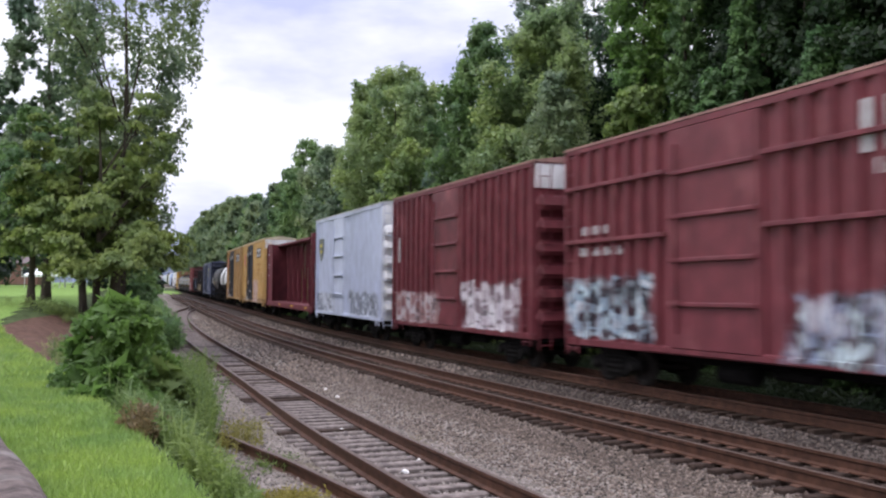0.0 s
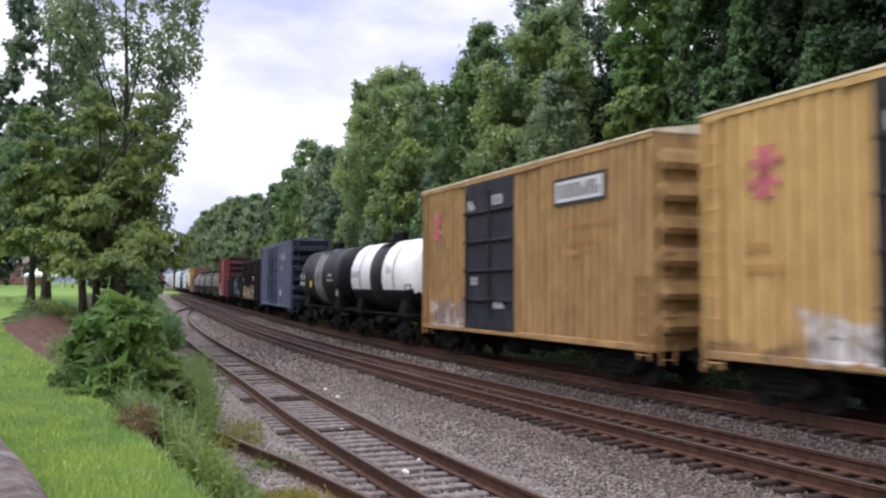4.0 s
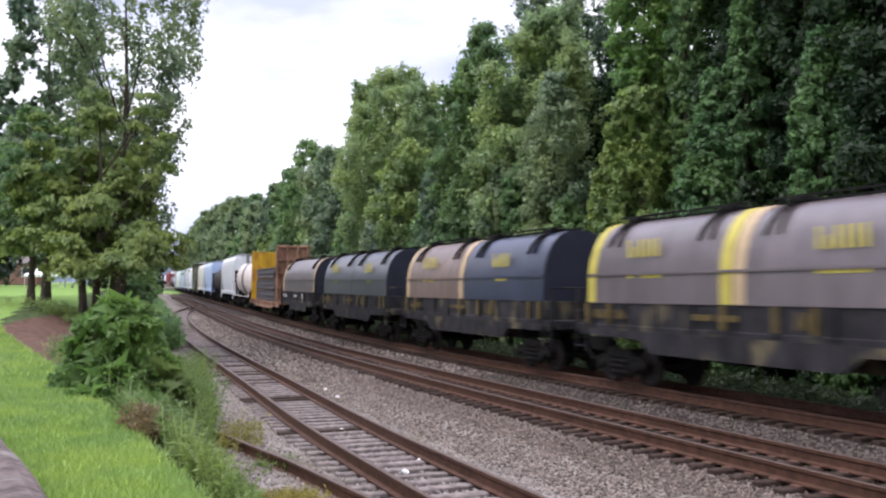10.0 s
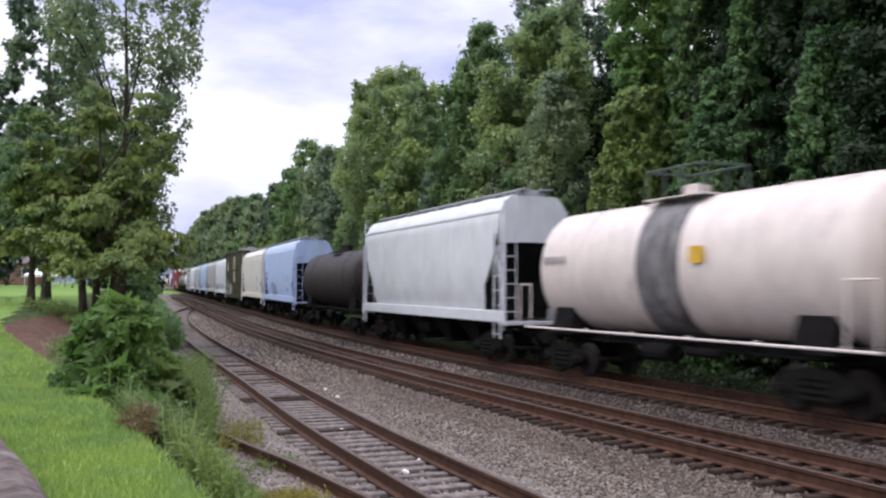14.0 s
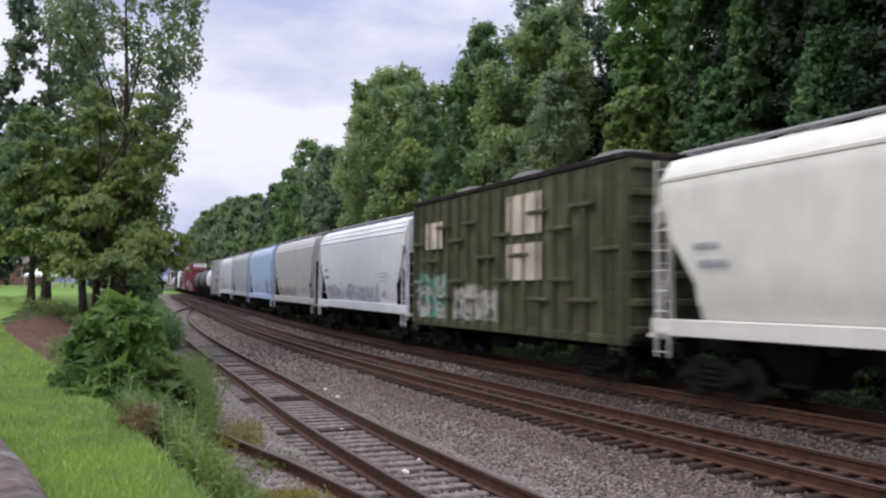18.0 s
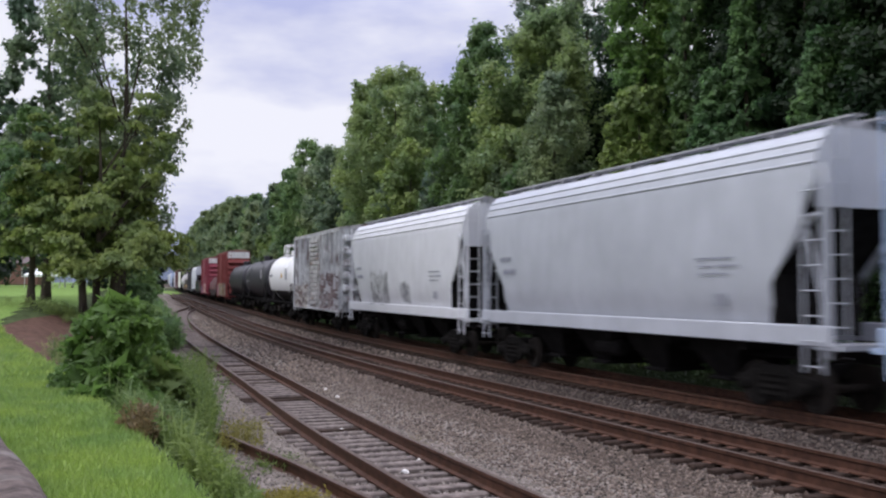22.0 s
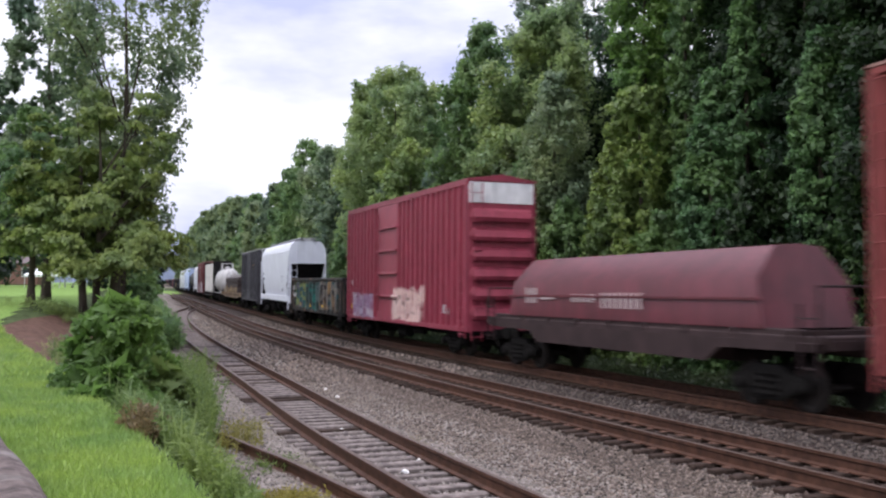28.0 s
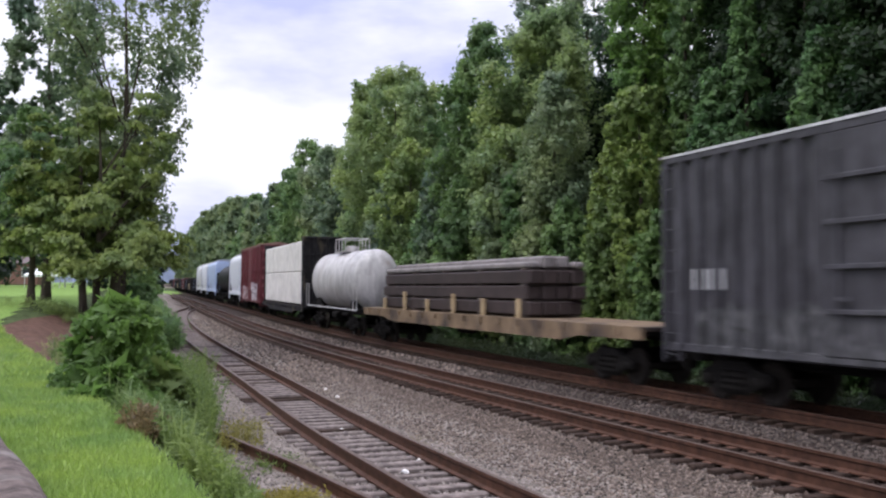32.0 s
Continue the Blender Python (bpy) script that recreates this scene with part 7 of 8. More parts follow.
def build_wood():
    # offset beyond the far track, depth, height of the top, crown radius, leaves, outline
    rows = [(6.5, 59.8, 17.7, 3.9, L_OLIVE, "broad"), (8.0, 64.0, 18.3, 2.4, L_OLIVE, "broad"), (6.3, 67.0, 18.7, 2.5, L_OLIVE, "broad"), (6.4, 54.5, 15.5, 2.2, L_OLIVE, "broad"), (4.6, 50.6, 11.3, 2.5, L_WARM, "oval"), (4.6, 53.5, 9.6, 1.9, L_BLUE, "oval"), (6.0, 88.0, 17.9, 3.3, L_MID, "oval"), (5.5, 75.5, 15.2, 3.0, L_GREY, "oval"),
            (5.0, 70.0, 11.2, 2.2, L_BLUE, "oval"), (6.0, 98.0, 16.6, 2.6, L_MID, "oval"), (6.0, 109.3, 16.4, 2.6, L_BLUE, "oval"), (5.0, 120.0, 15.4, 3.0, L_GREY, "oval"), (6.0, 128.3, 17.4, 3.0, L_MID, "oval"),
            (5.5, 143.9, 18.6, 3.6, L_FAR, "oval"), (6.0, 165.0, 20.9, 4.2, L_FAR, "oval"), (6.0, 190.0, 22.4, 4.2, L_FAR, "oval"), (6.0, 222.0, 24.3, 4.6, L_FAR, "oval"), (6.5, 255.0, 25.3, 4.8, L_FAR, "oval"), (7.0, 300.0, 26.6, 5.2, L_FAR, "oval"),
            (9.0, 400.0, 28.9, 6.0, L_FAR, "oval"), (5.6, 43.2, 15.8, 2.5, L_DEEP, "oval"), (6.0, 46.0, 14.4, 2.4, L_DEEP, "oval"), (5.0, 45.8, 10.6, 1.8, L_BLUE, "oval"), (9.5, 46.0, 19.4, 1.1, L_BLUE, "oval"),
            (6.7, 39.1, 14.9, 3.5, L_OLIVE, "oval"), (7.2, 41.5, 14.2, 2.8, L_OLIVE, "oval"), (4.9, 38.0, 9.2, 1.8, L_GREY, "oval"), (4.6, 34.3, 11.1, 1.8, L_GREY, "oval"), (4.6, 36.2, 8.4, 1.4, L_MID, "oval"), (5.4, 41.0, 10.8, 1.9, L_OLIVE, "oval"),
            (7.0, 33.0, 16.6, 1.7, L_BRIGHT, "broad"), (4.6, 29.2, 9.3, 1.2, L_WARM, "broad"), (4.5, 30.6, 7.4, 1.1, L_WARM, "oval"), (5.3, 27.9, 13.2, 0.75, L_DEEP, "col"),
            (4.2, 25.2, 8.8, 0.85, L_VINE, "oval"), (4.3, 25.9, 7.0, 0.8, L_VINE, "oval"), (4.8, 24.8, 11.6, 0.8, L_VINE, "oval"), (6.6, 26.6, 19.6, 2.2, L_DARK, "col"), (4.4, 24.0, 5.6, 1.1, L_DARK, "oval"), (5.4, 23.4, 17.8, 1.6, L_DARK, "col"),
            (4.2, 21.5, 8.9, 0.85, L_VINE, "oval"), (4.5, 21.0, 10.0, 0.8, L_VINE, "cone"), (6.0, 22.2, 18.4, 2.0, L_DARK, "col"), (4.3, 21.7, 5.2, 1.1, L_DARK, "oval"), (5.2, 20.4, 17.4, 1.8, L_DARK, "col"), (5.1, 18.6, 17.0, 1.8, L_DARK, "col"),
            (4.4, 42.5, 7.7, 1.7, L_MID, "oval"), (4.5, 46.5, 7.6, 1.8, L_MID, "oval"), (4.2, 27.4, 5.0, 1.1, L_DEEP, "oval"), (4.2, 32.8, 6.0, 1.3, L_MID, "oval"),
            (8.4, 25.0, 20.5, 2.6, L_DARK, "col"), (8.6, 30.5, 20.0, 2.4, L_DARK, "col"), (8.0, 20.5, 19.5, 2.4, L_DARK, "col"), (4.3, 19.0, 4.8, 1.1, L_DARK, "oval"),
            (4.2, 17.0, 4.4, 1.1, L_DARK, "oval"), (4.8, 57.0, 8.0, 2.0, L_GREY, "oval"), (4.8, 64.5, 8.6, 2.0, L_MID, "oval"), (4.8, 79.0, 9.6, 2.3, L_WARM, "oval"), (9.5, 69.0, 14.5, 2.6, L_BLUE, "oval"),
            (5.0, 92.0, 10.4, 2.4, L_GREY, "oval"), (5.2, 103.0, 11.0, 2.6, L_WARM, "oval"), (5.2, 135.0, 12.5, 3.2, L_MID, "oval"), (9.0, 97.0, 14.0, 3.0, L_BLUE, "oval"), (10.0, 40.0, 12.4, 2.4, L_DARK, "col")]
    for k, (o, y, top, rx, leaf, kind) in enumerate(rows):
        tall = top > 12
        lab = {"oval": "broad-crowned leafy tree", "broad": "tall tree with an uneven many-pointed top", "col": "tall dark tree hung with vines", "cone": "young pointed leafy tree"}[kind] if tall else "low leafy growth"
        wood_tree(o, y, top, rx, 100 + k, leaf, kind, lab + (" at the wood's edge" if k % 2 else " behind the far track"), 0.04 if kind == "col" or not tall else 0.1)
    # thin crowns that rise behind the others and let the sky through
    for k, (o, y, top, rx) in enumerate(((12.0, 50.5, 20.8, 2.5), (12.6, 47.6, 20.0, 1.9))):
        wood_tree(o, y, top, rx, 180 + k, L_BLUE, "broad", "tall thin-crowned tree rising behind the wood's edge", 0.3, False, 0.62)


build_wood()


def build_deep_wood():
    """The dense dark trees farther into the wood."""
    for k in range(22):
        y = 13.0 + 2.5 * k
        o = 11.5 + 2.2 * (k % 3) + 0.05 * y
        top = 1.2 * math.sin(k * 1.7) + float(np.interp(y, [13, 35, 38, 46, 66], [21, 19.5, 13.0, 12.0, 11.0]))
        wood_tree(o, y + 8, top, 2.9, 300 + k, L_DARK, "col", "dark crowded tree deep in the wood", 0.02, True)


build_deep_wood()


def build_left_trees():
    # the broad tree on the bank, the taller thin-crowned one behind it, and their neighbours
    tree("tree", "broad layered tree with several stems on the grassy bank", -12.0, 31.0, 8.6, 2.2, 2.75, 11, L_LAYERED, 0.095, "oval", 2.2, 120, 0.24, stems=3, flat=0.32, droop=0.8, tight=0.4, twigs=9, fine=0.66,
         leaders=((-0.1, 8.4, 2.3), (-2.1, 7.5, 1.5), (1.75, 8.3, 1.5), (0.7, 5.6, 2.3), (-1.2, 5.4, 2.3)))
    tree("tree", "tall thin-crowned tree with glimpses of sky", -12.4, 34.5, 15.8, 3.6, 3.6, 12, L_GREY, 0.13, "vase", 0.9, 96, 0.2, flat=0.9, droop=0.4, fill=False, tight=0.42, limbs=15, twigs=9, fine=0.7, spray=0.4)
    tree("tree", "slender dark tree beside the worn bank", -14.5, 31.5, 7.2, 2.8, 2.0, 13, L_MID, 0.1, "oval", 1.2, 40, 0.13, flat=0.32, droop=0.8, tight=0.4, twigs=10, fine=0.65)
    tree("tree", "tall dark tree behind the worn bank", -16.4, 37.0, 15.0, 2.0, 2.6, 14, L_BLUE, 0.16, "col", 2.0, 80, 0.16, fine=0.7, spray=0.4, fill=False)
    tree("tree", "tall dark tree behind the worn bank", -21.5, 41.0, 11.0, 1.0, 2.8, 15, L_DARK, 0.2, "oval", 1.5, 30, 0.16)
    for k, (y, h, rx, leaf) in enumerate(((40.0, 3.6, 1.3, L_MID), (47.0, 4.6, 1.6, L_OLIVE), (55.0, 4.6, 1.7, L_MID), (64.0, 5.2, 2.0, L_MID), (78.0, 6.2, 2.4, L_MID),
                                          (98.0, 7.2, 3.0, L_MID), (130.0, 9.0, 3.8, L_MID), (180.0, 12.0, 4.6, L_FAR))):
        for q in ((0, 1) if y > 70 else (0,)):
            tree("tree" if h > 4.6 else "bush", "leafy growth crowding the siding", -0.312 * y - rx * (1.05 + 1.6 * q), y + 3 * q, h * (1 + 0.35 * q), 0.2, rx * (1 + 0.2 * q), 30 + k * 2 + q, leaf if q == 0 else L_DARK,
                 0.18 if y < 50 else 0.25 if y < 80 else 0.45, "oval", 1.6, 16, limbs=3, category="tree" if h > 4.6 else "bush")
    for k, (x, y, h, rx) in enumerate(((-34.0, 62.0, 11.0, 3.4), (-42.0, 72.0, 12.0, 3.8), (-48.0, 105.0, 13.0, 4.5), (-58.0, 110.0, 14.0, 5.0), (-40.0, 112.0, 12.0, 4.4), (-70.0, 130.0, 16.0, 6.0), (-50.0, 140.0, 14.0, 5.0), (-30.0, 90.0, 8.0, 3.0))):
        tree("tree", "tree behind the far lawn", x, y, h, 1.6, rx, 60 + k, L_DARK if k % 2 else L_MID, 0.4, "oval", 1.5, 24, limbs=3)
    # the bush at the lawn's edge
    tree("bush", "dense glossy green bush at the lawn's edge", -4.35, 11.9, 2.15, 0.0, 0.92, 90, L_SHRUB, 0.055, "oval", 1.25, 90, 0.04, z=0.12, category="bush", limbs=5, flat=0.9, fine=0.55, spray=0.35)
    tree("bush", "dense dark green bush on the slope below the lawn", -3.9, 10.75, 1.3, 0.0, 0.62, 97, L_SHRUB, 0.05, "oval", 1.2, 44, 0.03, z=0.2, category="bush", limbs=4, flat=0.9, fine=0.62, spray=0.35)
    tree("bush", "low green bush beside the glossy one", -3.72, 11.9, 1.35, 0.0, 0.5, 96, L_WEED, 0.045, "oval", 1.1, 40, 0.03, z=0.05, category="bush", limbs=4, flat=0.9, fine=0.7, spray=0.5)
    tree("bush", "dense glossy green bush at the lawn's edge", -5.0, 14.6, 1.5, 0.0, 0.7, 91, L_SHRUB, 0.06, "oval", 1.2, 30, 0.03, z=0.35, category="bush", limbs=4, flat=0.8, fine=0.7, spray=0.3)
    tree("bush", "leafy bush on the slope by the siding", -6.9, 18.8, 1.3, 0.0, 0.8, 93, L_MID, 0.09, "oval", 1.2, 14, 0.03, z=0.3, category="bush", limbs=4)
    tree("bush", "low bush on the slope by the siding", -9.3, 27.0, 1.9, 0.0, 1.1, 94, L_MID, 0.11, "oval", 1.2, 14, 0.03, z=0.3, category="bush", limbs=4)
    tree("bush", "low bush on the slope by the siding", -11.9, 35.0, 2.4, 0.0, 1.2, 95, L_MID, 0.13, "oval", 1.2, 14, 0.03, z=0.5, category="bush", limbs=4)


build_left_trees()


def weeds(name, label, n, where, height, leaf, seed, leaf_size=0.05, per=9, slim=0.2):
    """Upright stalks with small leaves; where(rng, n) gives the plan places."""
    rng = np.random.default_rng(seed)
    p = where(rng, n)
    z = ground_z(p[:, 0], p[:, 1])
    h = height * (0.5 + 0.7 * rng.random(n))
    lean = rng.normal(size=(n, 2)) * 0.16
    # stalks as narrow blades
    a = rng.random(n) * 6.28
    w = 0.006 + 0.004 * rng.random(n)
    dx, dy = np.cos(a) * w, np.sin(a) * w
    tx, ty = p[:, 0] + lean[:, 0] * h, p[:, 1] + lean[:, 1] * h
    v0 = np.stack([np.stack([p[:, 0] - dx, p[:, 1] - dy, z - 0.03], -1), np.stack([p[:, 0] + dx, p[:, 1] + dy, z - 0.03], -1),
                   np.stack([tx + dx * 0.4, ty + dy * 0.4, z + h], -1), np.stack([tx - dx * 0.4, ty - dy * 0.4, z + h], -1)], 1).reshape(-1, 3)
    f0 = np.arange(4 * n).reshape(-1, 4)
    t = 0.12 + 0.9 * rng.random((n, per))
    c = np.stack([p[:, 0, None] + lean[:, 0, None] * h[:, None] * t, p[:, 1, None] + lean[:, 1, None] * h[:, None] * t, z[:, None] + h[:, None] * t], -1).reshape(-1, 3)
    m = len(c)
    u = rng.normal(size=(m, 3)) * np.array([1, 1, 0.5]) + np.array([0, 0, 0.35])
    u /= np.linalg.norm(u, axis=1)[:, None]
    nr = np.cross(u, rng.normal(size=(m, 3)))
    nr /= np.linalg.norm(nr, axis=1)[:, None]
    s = leaf_size * (0.5 + rng.random((m, 1)))
    v1 = np.stack([c, c + u * s * 0.9 + nr * s * slim, c + u * s * 2.0, c + u * s * 0.9 - nr * s * slim], 1).reshape(-1, 3)
    f1 = np.arange(4 * m).reshape(-1, 4) + len(v0)
    ob = new(name, raw_mesh(name, np.concatenate([v0, v1]), np.concatenate([f0, f1]), leaf))
    return tagged(ob, label, "weeds", kind="stuff")


def strip(y0, y1, inner, outer, power=1.0):
    """Places between two offsets from the first main track, which may change with depth."""
    def where(rng, n):
        y = y0 + (y1 - y0) * rng.random(n) ** power
        a, b = np.interp(y, *inner), np.interp(y, *outer)
        o = a + (b - a) * rng.random(n)
        cx, cs = line_x(y)
        return np.stack([cx + o * np.sqrt(1 + cs ** 2), y], -1)
    return where


def spot(x, y, rx, ry):
    def where(rng, n):
        q = rng.normal(size=(n, 2)) * 0.5
        return np.stack([x + q[:, 0] * rx, y + q[:, 1] * ry], -1)
    return where


FOOT = ([4, 8, 11.3, 14.7, 18, 25, 44, 97], [-8.1, -7.95, -7.6, -7.0, -6.4, -5.6, -4.75, -4.2])
EDGE = (LAWN_Y, [o + 0.22 for o in LAWN_O])
weeds("low_weeds", "low rank weeds on the slope below the lawn", 1500, strip(4.8, 10.5, FOOT, EDGE), 0.26, L_WEED, 13, 0.026, 14, 0.32)
weeds("bank_weeds", "rank green weeds on the slope between lawn and siding", 2300, strip(9.0, 17.5, FOOT, ([9, 11, 12.5, 14, 17.5], [-8.3, -8.25, -8.4, -8.9, -9.5]), 1.1), 0.5, L_WEED, 1, 0.034, 16, 0.3)
weeds("tall_weeds", "tall feathery weeds beside the siding", 1300, strip(11.5, 26, FOOT, ([9, 12, 18, 26], [-8.5, -8.4, -7.6, -6.9])), 0.85, L_WEED, 2, 0.04, 20, 0.2)
weeds("weed_blades", "long grass among the weeds by the siding", 1000, strip(6.5, 20, FOOT, EDGE, 1.2), 0.36, L_OLIVE, 12, 0.08, 4, 0.05)
weeds("far_bank_weeds", "green undergrowth along the far siding", 2600, strip(38, 100, FOOT, ([38, 97], [-7.2, -6.6]), 1.2), 1.1, L_MID, 3, 0.16, 9)
weeds("yellow_weeds", "yellowing weeds at the edge of the gravel", 90, spot(-3.5, 15.3, 0.4, 1.6), 0.36, L_YELLOW, 4, 0.05, 8)
weeds("dry_weeds", "dry brown weeds at the lawn's edge", 420, spot(-2.6, 8.35, 0.2, 0.4), 0.22, L_BROWN, 5, 0.035, 12, 0.3)
weeds("gravel_weeds", "small green weeds in the gravel", 50, spot(-2.55, 13.4, 0.4, 0.8), 0.14, L_WEED, 6, 0.04, 6)
weeds("spur_weeds", "small yellowed weeds along the spur rail", 200, spot(-1.9, 11.2, 0.5, 0.45), 0.14, L_YELLOW, 7, 0.04, 6)
# ditch weeds behind the train, in the leaf colour darkened for shade
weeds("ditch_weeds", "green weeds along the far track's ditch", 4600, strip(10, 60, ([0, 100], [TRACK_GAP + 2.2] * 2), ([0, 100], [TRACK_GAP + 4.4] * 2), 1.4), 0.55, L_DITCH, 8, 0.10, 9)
weeds("far_ditch_weeds", "green weeds along the far track's ditch", 2200, strip(60, 160, ([0, 200], [TRACK_GAP + 2.0] * 2), ([0, 200], [TRACK_GAP + 5] * 2), 1.3), 1.2, L_MID, 9, 0.26, 7)
weeds("bank_shrubbery", "brown-green tangle on top of the worn bank", 600, spot(-11.8, 30.6, 2.4, 0.8), 0.32, L_OLIVE, 10, 0.07, 9)


def build_grass():
    rng = np.random.default_rng(21)
    parts = []
    for y0, y1, n, h, w in ((3.6, 8, 30000, 0.055, 0.006), (8, 13, 26000, 0.065, 0.009), (13, 27, 24000, 0.085, 0.018)):
        y = y0 + (y1 - y0) * rng.random(n)
        # blades begin just beyond the left edge of the camera's view
        left = -0.54 * y - 0.3
        cx, cs = line_x(y)
        right = cx + np.interp(y, LAWN_Y, LAWN_O) * np.sqrt(1 + cs ** 2) + 0.07 * rng.normal(size=n)
        x = left + (right - left) * rng.random(n)
        ok = right > left
        x, y = x[ok], y[ok]
        m = len(x)
        z = ground_z(x, y)
        a = rng.random(m) * 6.28
        hh = h * (0.5 + 0.9 * rng.random(m))
        lx, ly = rng.normal(size=m) * 0.5 * hh, rng.normal(size=m) * 0.5 * hh
        dx, dy = np.cos(a) * w, np.sin(a) * w
        v = np.stack([np.stack([x - dx, y - dy, z - 0.01], -1), np.stack([x + dx, y + dy, z - 0.01], -1), np.stack([x + lx, y + ly, z + hh], -1)], 1)
        parts.append(v.reshape(-1, 3))
    v = np.concatenate(parts)
    ob = new("lawn_grass", raw_mesh("lawn_grass", v, np.arange(len(v)).reshape(-1, 3), L_GRASS))
    tagged(ob, "short bright green grass of the mown lawn", "grass", kind="stuff")


build_grass()


# ---- loose stones, timber, far things ----
def build_stones(name, label, n, y0, y1, o0, o1, size, mat, seed, power=1.6):
    """Crushed stones, each a small uneven block."""
    rng = np.random.default_rng(seed)
    y = y0 + (y1 - y0) * rng.random(n) ** power
    o = o0 + (o1 - o0) * rng.random(n)
    cx, cs = line_x(y)
    x = cx + o * np.sqrt(1 + cs ** 2)
    # stones outside the camera's field of view are left out
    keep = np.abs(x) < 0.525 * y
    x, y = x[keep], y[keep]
    m = len(x)
    z = ground_z(x, y)
    base = np.array([(1, 0, 0), (-1, 0, 0), (0, 1, 0), (0, -1, 0), (0, 0, 0.8), (0, 0, -0.8)], dtype=float)
    faces = np.array([(0, 2, 4), (2, 1, 4), (1, 3, 4), (3, 0, 4), (2, 0, 5), (1, 2, 5), (3, 1, 5), (0, 3, 5)])
    r = size * (0.55 + 0.9 * rng.random((m, 1, 1)))
    v = base[None] * r * (0.7 + 0.6 * rng.random((m, 6, 1)))
    a = rng.random(m) * 6.28
    c, s = np.cos(a)[:, None], np.sin(a)[:, None]
    b = rng.normal(size=m)[:, None] * 0.5
    vx, vy, vz = v[..., 0], v[..., 1], v[..., 2]
    vx, vz = vx * np.cos(b) - vz * np.sin(b), vx * np.sin(b) + vz * np.cos(b)
    v = np.stack([vx * c - vy * s + x[:, None], vx * s + vy * c + y[:, None], vz + z[:, None] + size * 0.25], -1)
    f = (faces[None] + (np.arange(m) * 6)[:, None, None]).reshape(-1, 3)
    ob = new(name, raw_mesh(name, v.reshape(-1, 3), f, mat))
    return tagged(ob, label, "ballast", kind="stuff")


M_STONE = stone_material("ballast_stone", (0.024, 0.018, 0.0145), (0.21, 0.163, 0.135))
M_STONE_RED = stone_material("rust_stained_stone", (0.032, 0.022, 0.018), (0.11, 0.078, 0.065))
M_STONE_PALE = stone_material("pale_gravel_stone", (0.075, 0.063, 0.056), (0.3, 0.26, 0.235))
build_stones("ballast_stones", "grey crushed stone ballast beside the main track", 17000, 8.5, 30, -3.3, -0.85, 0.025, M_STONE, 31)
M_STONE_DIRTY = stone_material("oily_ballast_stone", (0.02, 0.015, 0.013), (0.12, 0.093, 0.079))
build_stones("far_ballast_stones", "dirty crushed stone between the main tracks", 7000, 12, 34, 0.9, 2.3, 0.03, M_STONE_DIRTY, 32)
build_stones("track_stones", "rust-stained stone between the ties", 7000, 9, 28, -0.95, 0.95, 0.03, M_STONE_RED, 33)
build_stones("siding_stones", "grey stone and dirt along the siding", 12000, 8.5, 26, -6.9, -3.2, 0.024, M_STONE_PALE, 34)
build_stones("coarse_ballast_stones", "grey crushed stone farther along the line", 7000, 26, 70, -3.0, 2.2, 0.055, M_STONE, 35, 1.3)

rng_s = random.Random(9)
for sx, sy in ((-1.05, 16.9), (-3.1, 23.8), (-2.6, 22.2), (-2.15, 19.9), (-2.35, 19.6), (-0.35, 13.9), (-0.55, 13.0), (-1.9, 17.0), (1.0, 10.5)):
    sh = Shape()
    r = rng_s.uniform(0.035, 0.06)
    sh.turned([(-r * 0.6, r * 0.4), (-r * 0.2, r), (r * 0.3, r * 0.85), (r * 0.6, r * 0.35)], 7, "z")
    sh.v = [(a + rng_s.uniform(-0.2, 0.2) * r, b + rng_s.uniform(-0.2, 0.2) * r, c) for a, b, c in sh.v]
    w = part("white_stone", sh, [material("white_quartz", (0.72, 0.70, 0.68), 0.8, vary=0.1, grain=20)], None, at=pose(sx, sy, float(ground_z(sx, sy)) + 0.04))
    tagged(w, "small pale white stone lying by the siding", "stone", "white stones by the siding")

# heavy timber by the lawn
tim = Shape()
a, b = Vector((-2.61, 5.45, 0)), Vector((-1.65, 3.9, 0))
d = (b - a).normalized()
side = Vector((d.y, -d.x, 0))
if side.x > 0:
    side = -side
rings = []
for k in range(15):
    c = a - d * 2.4 + d * (k * 0.62)
    zt = 1.275 + 0.012 * math.sin(k * 1.9)
    out = []
    for i in range(9):
        g = math.pi * i / 8
        e, z = 0.17 - 0.17 * math.cos(g), zt - 0.13 * (1 - math.sin(g) ** 0.8)
        p = c + side * (e - 0.06 + 0.008 * math.sin(k * 2.3 + e * 9))
        out.append((p.x, p.y, z))
    p = c + side * 0.28
    out.append((p.x, p.y, 0.92))
    p = c - side * 0.06
    out.append((p.x, p.y, 0.92))
    rings.append(out)
tim.loft(rings)
t = part("landscape_timber", tim, [M_TIMBER])
tagged(t, "weathered grey-brown timber laid along the lawn", "timber")

# far ridge and a slim mast on it
rx = np.linspace(-420, 120, 60)
rv, rf = [], []
for i, x in enumerate(rx):
    zt = 44 + 7 * math.sin(x * 0.012 + 1) + 3 * math.sin(x * 0.05) + 1.2 * noise.noise((x * 0.11, 0, 0))
    for yy, k in ((690, 0.0), (720, 0.55), (760, 1.0), (840, 0.7)):
        rv.append((x, yy, 10 + (zt - 10) * k))
for i in range(len(rx) - 1):
    for j in range(3):
        rf.append((i * 4 + j, (i + 1) * 4 + j, (i + 1) * 4 + j + 1, i * 4 + j + 1))
# the ridge's blue is haze put into the colour of its woods
ridge = new("backdrop_ridge", raw_mesh("backdrop_ridge", np.array(rv), np.array(rf), material("haze_tinted_blue_woods", (0.115, 0.14, 0.19), 0.95, vary=0.25, grain=0.05, bump=0)))
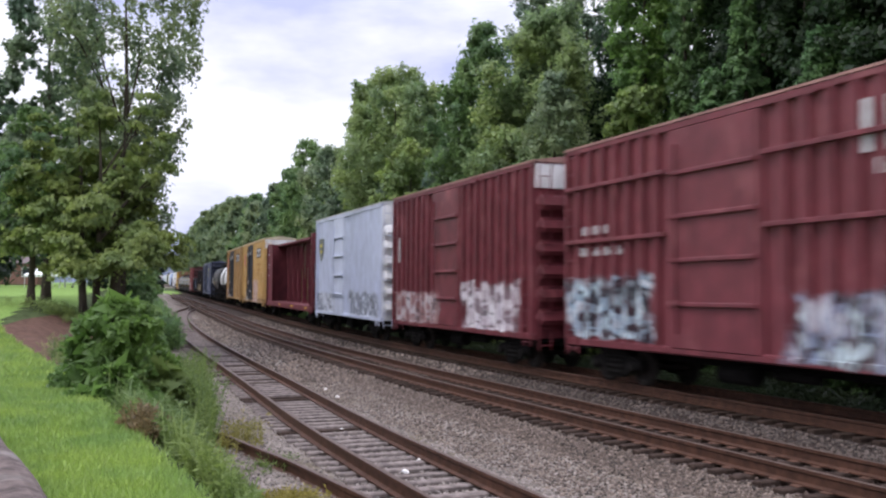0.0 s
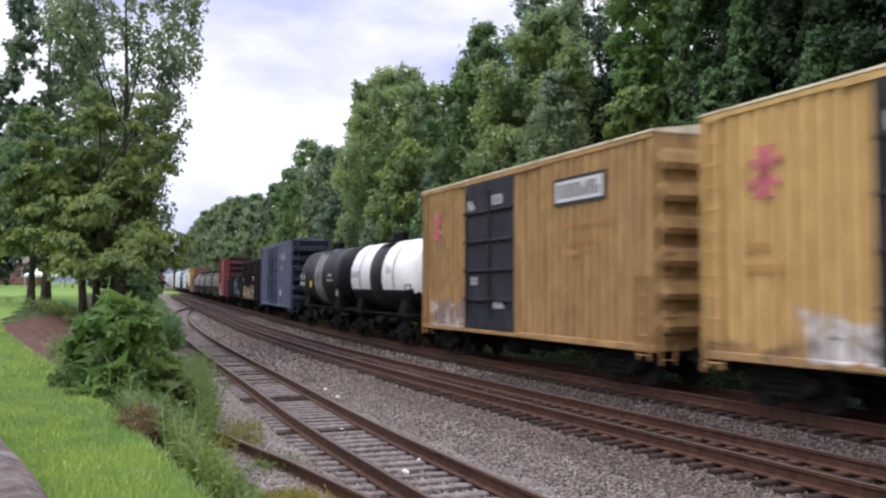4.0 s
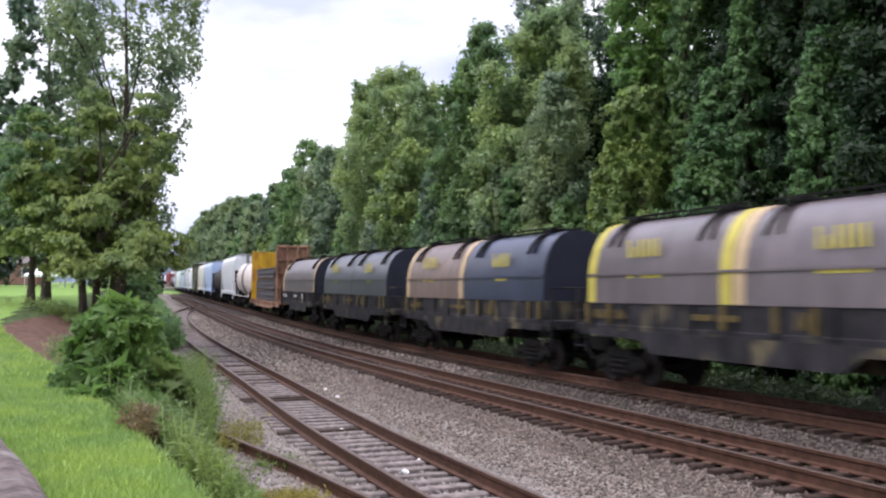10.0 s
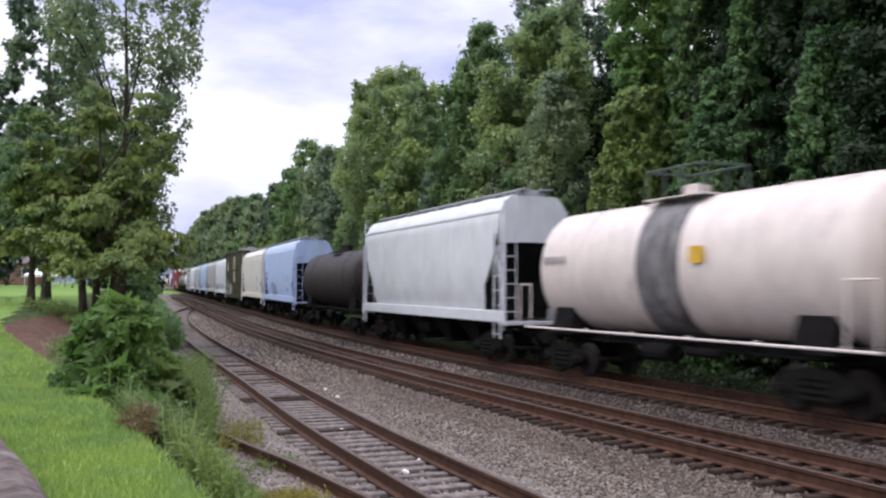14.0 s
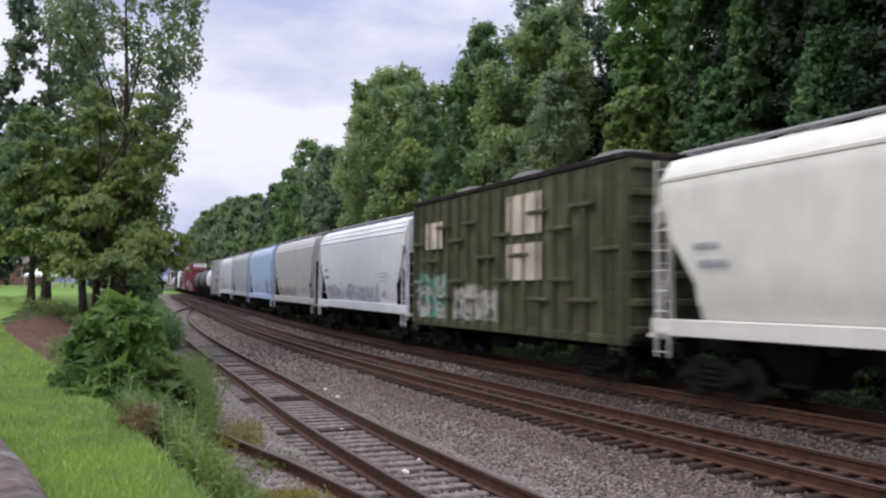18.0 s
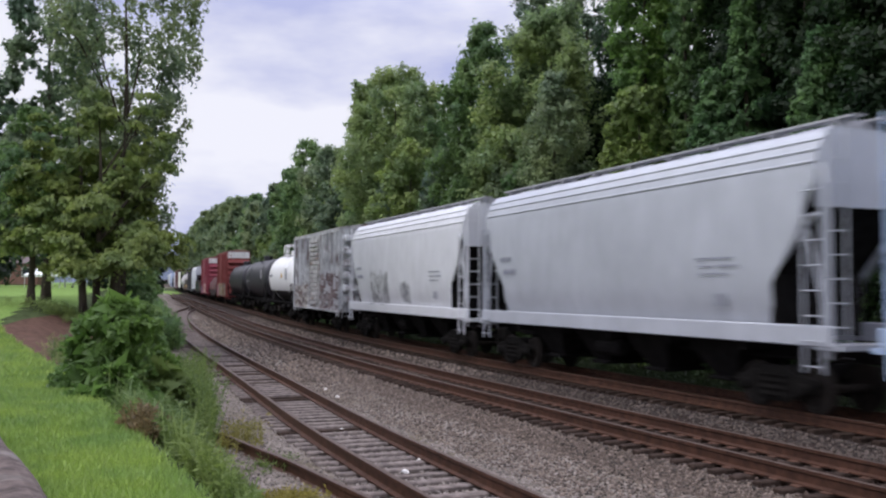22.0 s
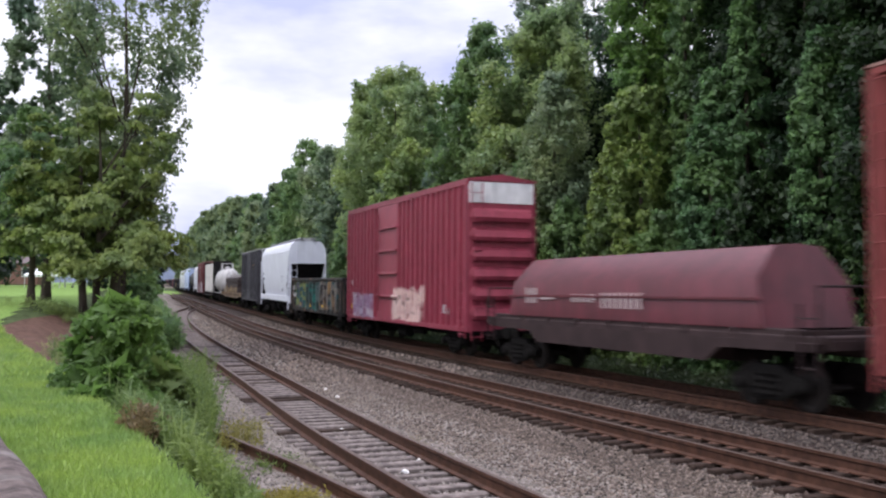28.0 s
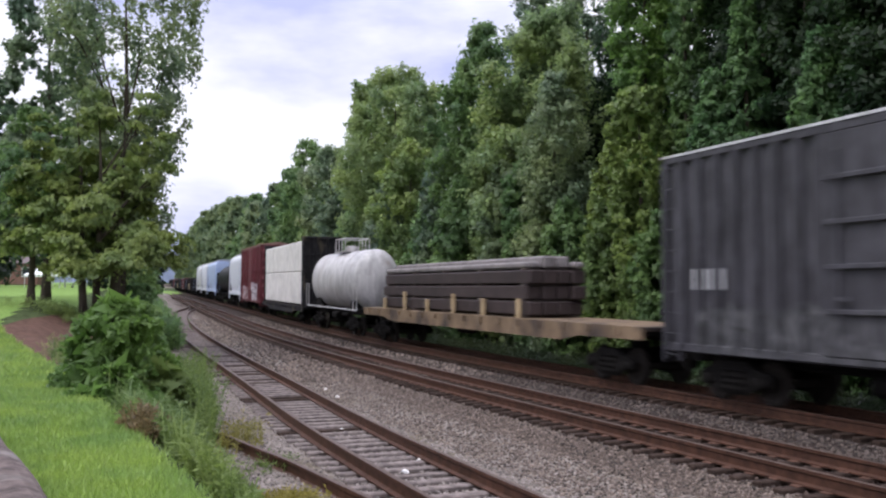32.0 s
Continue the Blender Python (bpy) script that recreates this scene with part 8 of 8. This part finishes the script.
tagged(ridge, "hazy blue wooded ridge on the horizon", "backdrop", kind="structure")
mast = Shape()
mast.tube((0, 0, 0), (0, 0, 34), 1.6, 0.9, 8)
mast.tube((0, 0, 34), (0, 0, 35), 1.2, 1.2, 8)
mm = part("mast", mast, [material("pale_mast", (0.5, 0.5, 0.52), 0.7, vary=0.1, grain=1)], None, at=pose(-200, 690, 12))
tagged(mm, "slim pale mast far off before the ridge", "mast")


def house():
    h = tagged(new("house"), "red-brown house with white trim beyond the far lawn", "house")
    wall = material("red_brown_siding", (0.2, 0.11, 0.09), 0.8, vary=0.15, grain=3)
    roof = material("grey_shingle_roof", (0.16, 0.13, 0.13), 0.9, vary=0.25, grain=3)
    s = Shape()
    s.box(-3.2, 3.2, -2.4, 2.4, 0, 2.3)
    part("wall", s, [wall], h)
    s = Shape()
    s.loft([[(x, -2.8, 2.25), (x, 0, 4.0), (x, 2.8, 2.25)] for x in (-3.5, 3.5)])
    part("roof", s, [roof], h)
    s = Shape()
    s.box(0.9, 1.5, -0.4, 0.4, 3.2, 4.7, 0.03)
    part("chimney", s, [material("white_brick", (0.6, 0.58, 0.56), 0.8, vary=0.15, grain=4)], h)
    for x in (-2.1, 0.1, 2.1):
        s = Shape()
        s.box(x - 0.5, x + 0.5, -2.46, -2.4, 0.8, 1.9, 0.01)
        w = part("window", s, [M_WHITE_MARK], h)
        q = Shape()
        q.box(x - 0.4, x + 0.4, -2.48, -2.45, 0.9, 1.8)
        part("pane", q, [material("dark_glass", (0.03, 0.035, 0.04), 0.15, vary=0.1, grain=2, bump=0)], w)
    return h


hs = house()
hs.matrix_basis = pose(-47.6, 98, float(ground_z(-47.6, 98)) + 0.3, 0, 0, 18)


def canopy():
    c = tagged(new("canopy_tent"), "white fabric canopy tent pitched on the far lawn", "tent", "tents on the far lawn")
    cloth = material("white_canopy_cloth", (0.82, 0.83, 0.84), 0.7, vary=0.05, grain=2, bump=0.2, bump_scale=6)
    s = Shape()
    s.loft([[(-1.1, -1.1, 1.15), (1.1, -1.1, 1.15), (1.1, 1.1, 1.15), (-1.1, 1.1, 1.15)], [(-1.12, -1.12, 1.35), (1.12, -1.12, 1.35), (1.12, 1.12, 1.35), (-1.12, 1.12, 1.35)],
            [(-0.5, -0.5, 1.75), (0.5, -0.5, 1.75), (0.5, 0.5, 1.75), (-0.5, 0.5, 1.75)], [(-0.05, -0.05, 2.0), (0.05, -0.05, 2.0), (0.05, 0.05, 2.0), (-0.05, 0.05, 2.0)]])
    part("canopy", s, [cloth], c)
    for x in (-1.05, 1.05):
        for y in (-1.05, 1.05):
            s = Shape()
            s.tube((x, y, 0), (x, y, 1.3), 0.03, n=6)
            part("pole", s, [M_WHITE_MARK], c)
    return c


tent = canopy()
tent.matrix_basis = pose(-39.5, 92, float(ground_z(-39.5, 92)))
for px, py in ((-41.8, 92.5), (-37.6, 91.0)):
    copy_thing(tent, pose(px, py, float(ground_z(px, py)), 0, 0, 8))


motions()
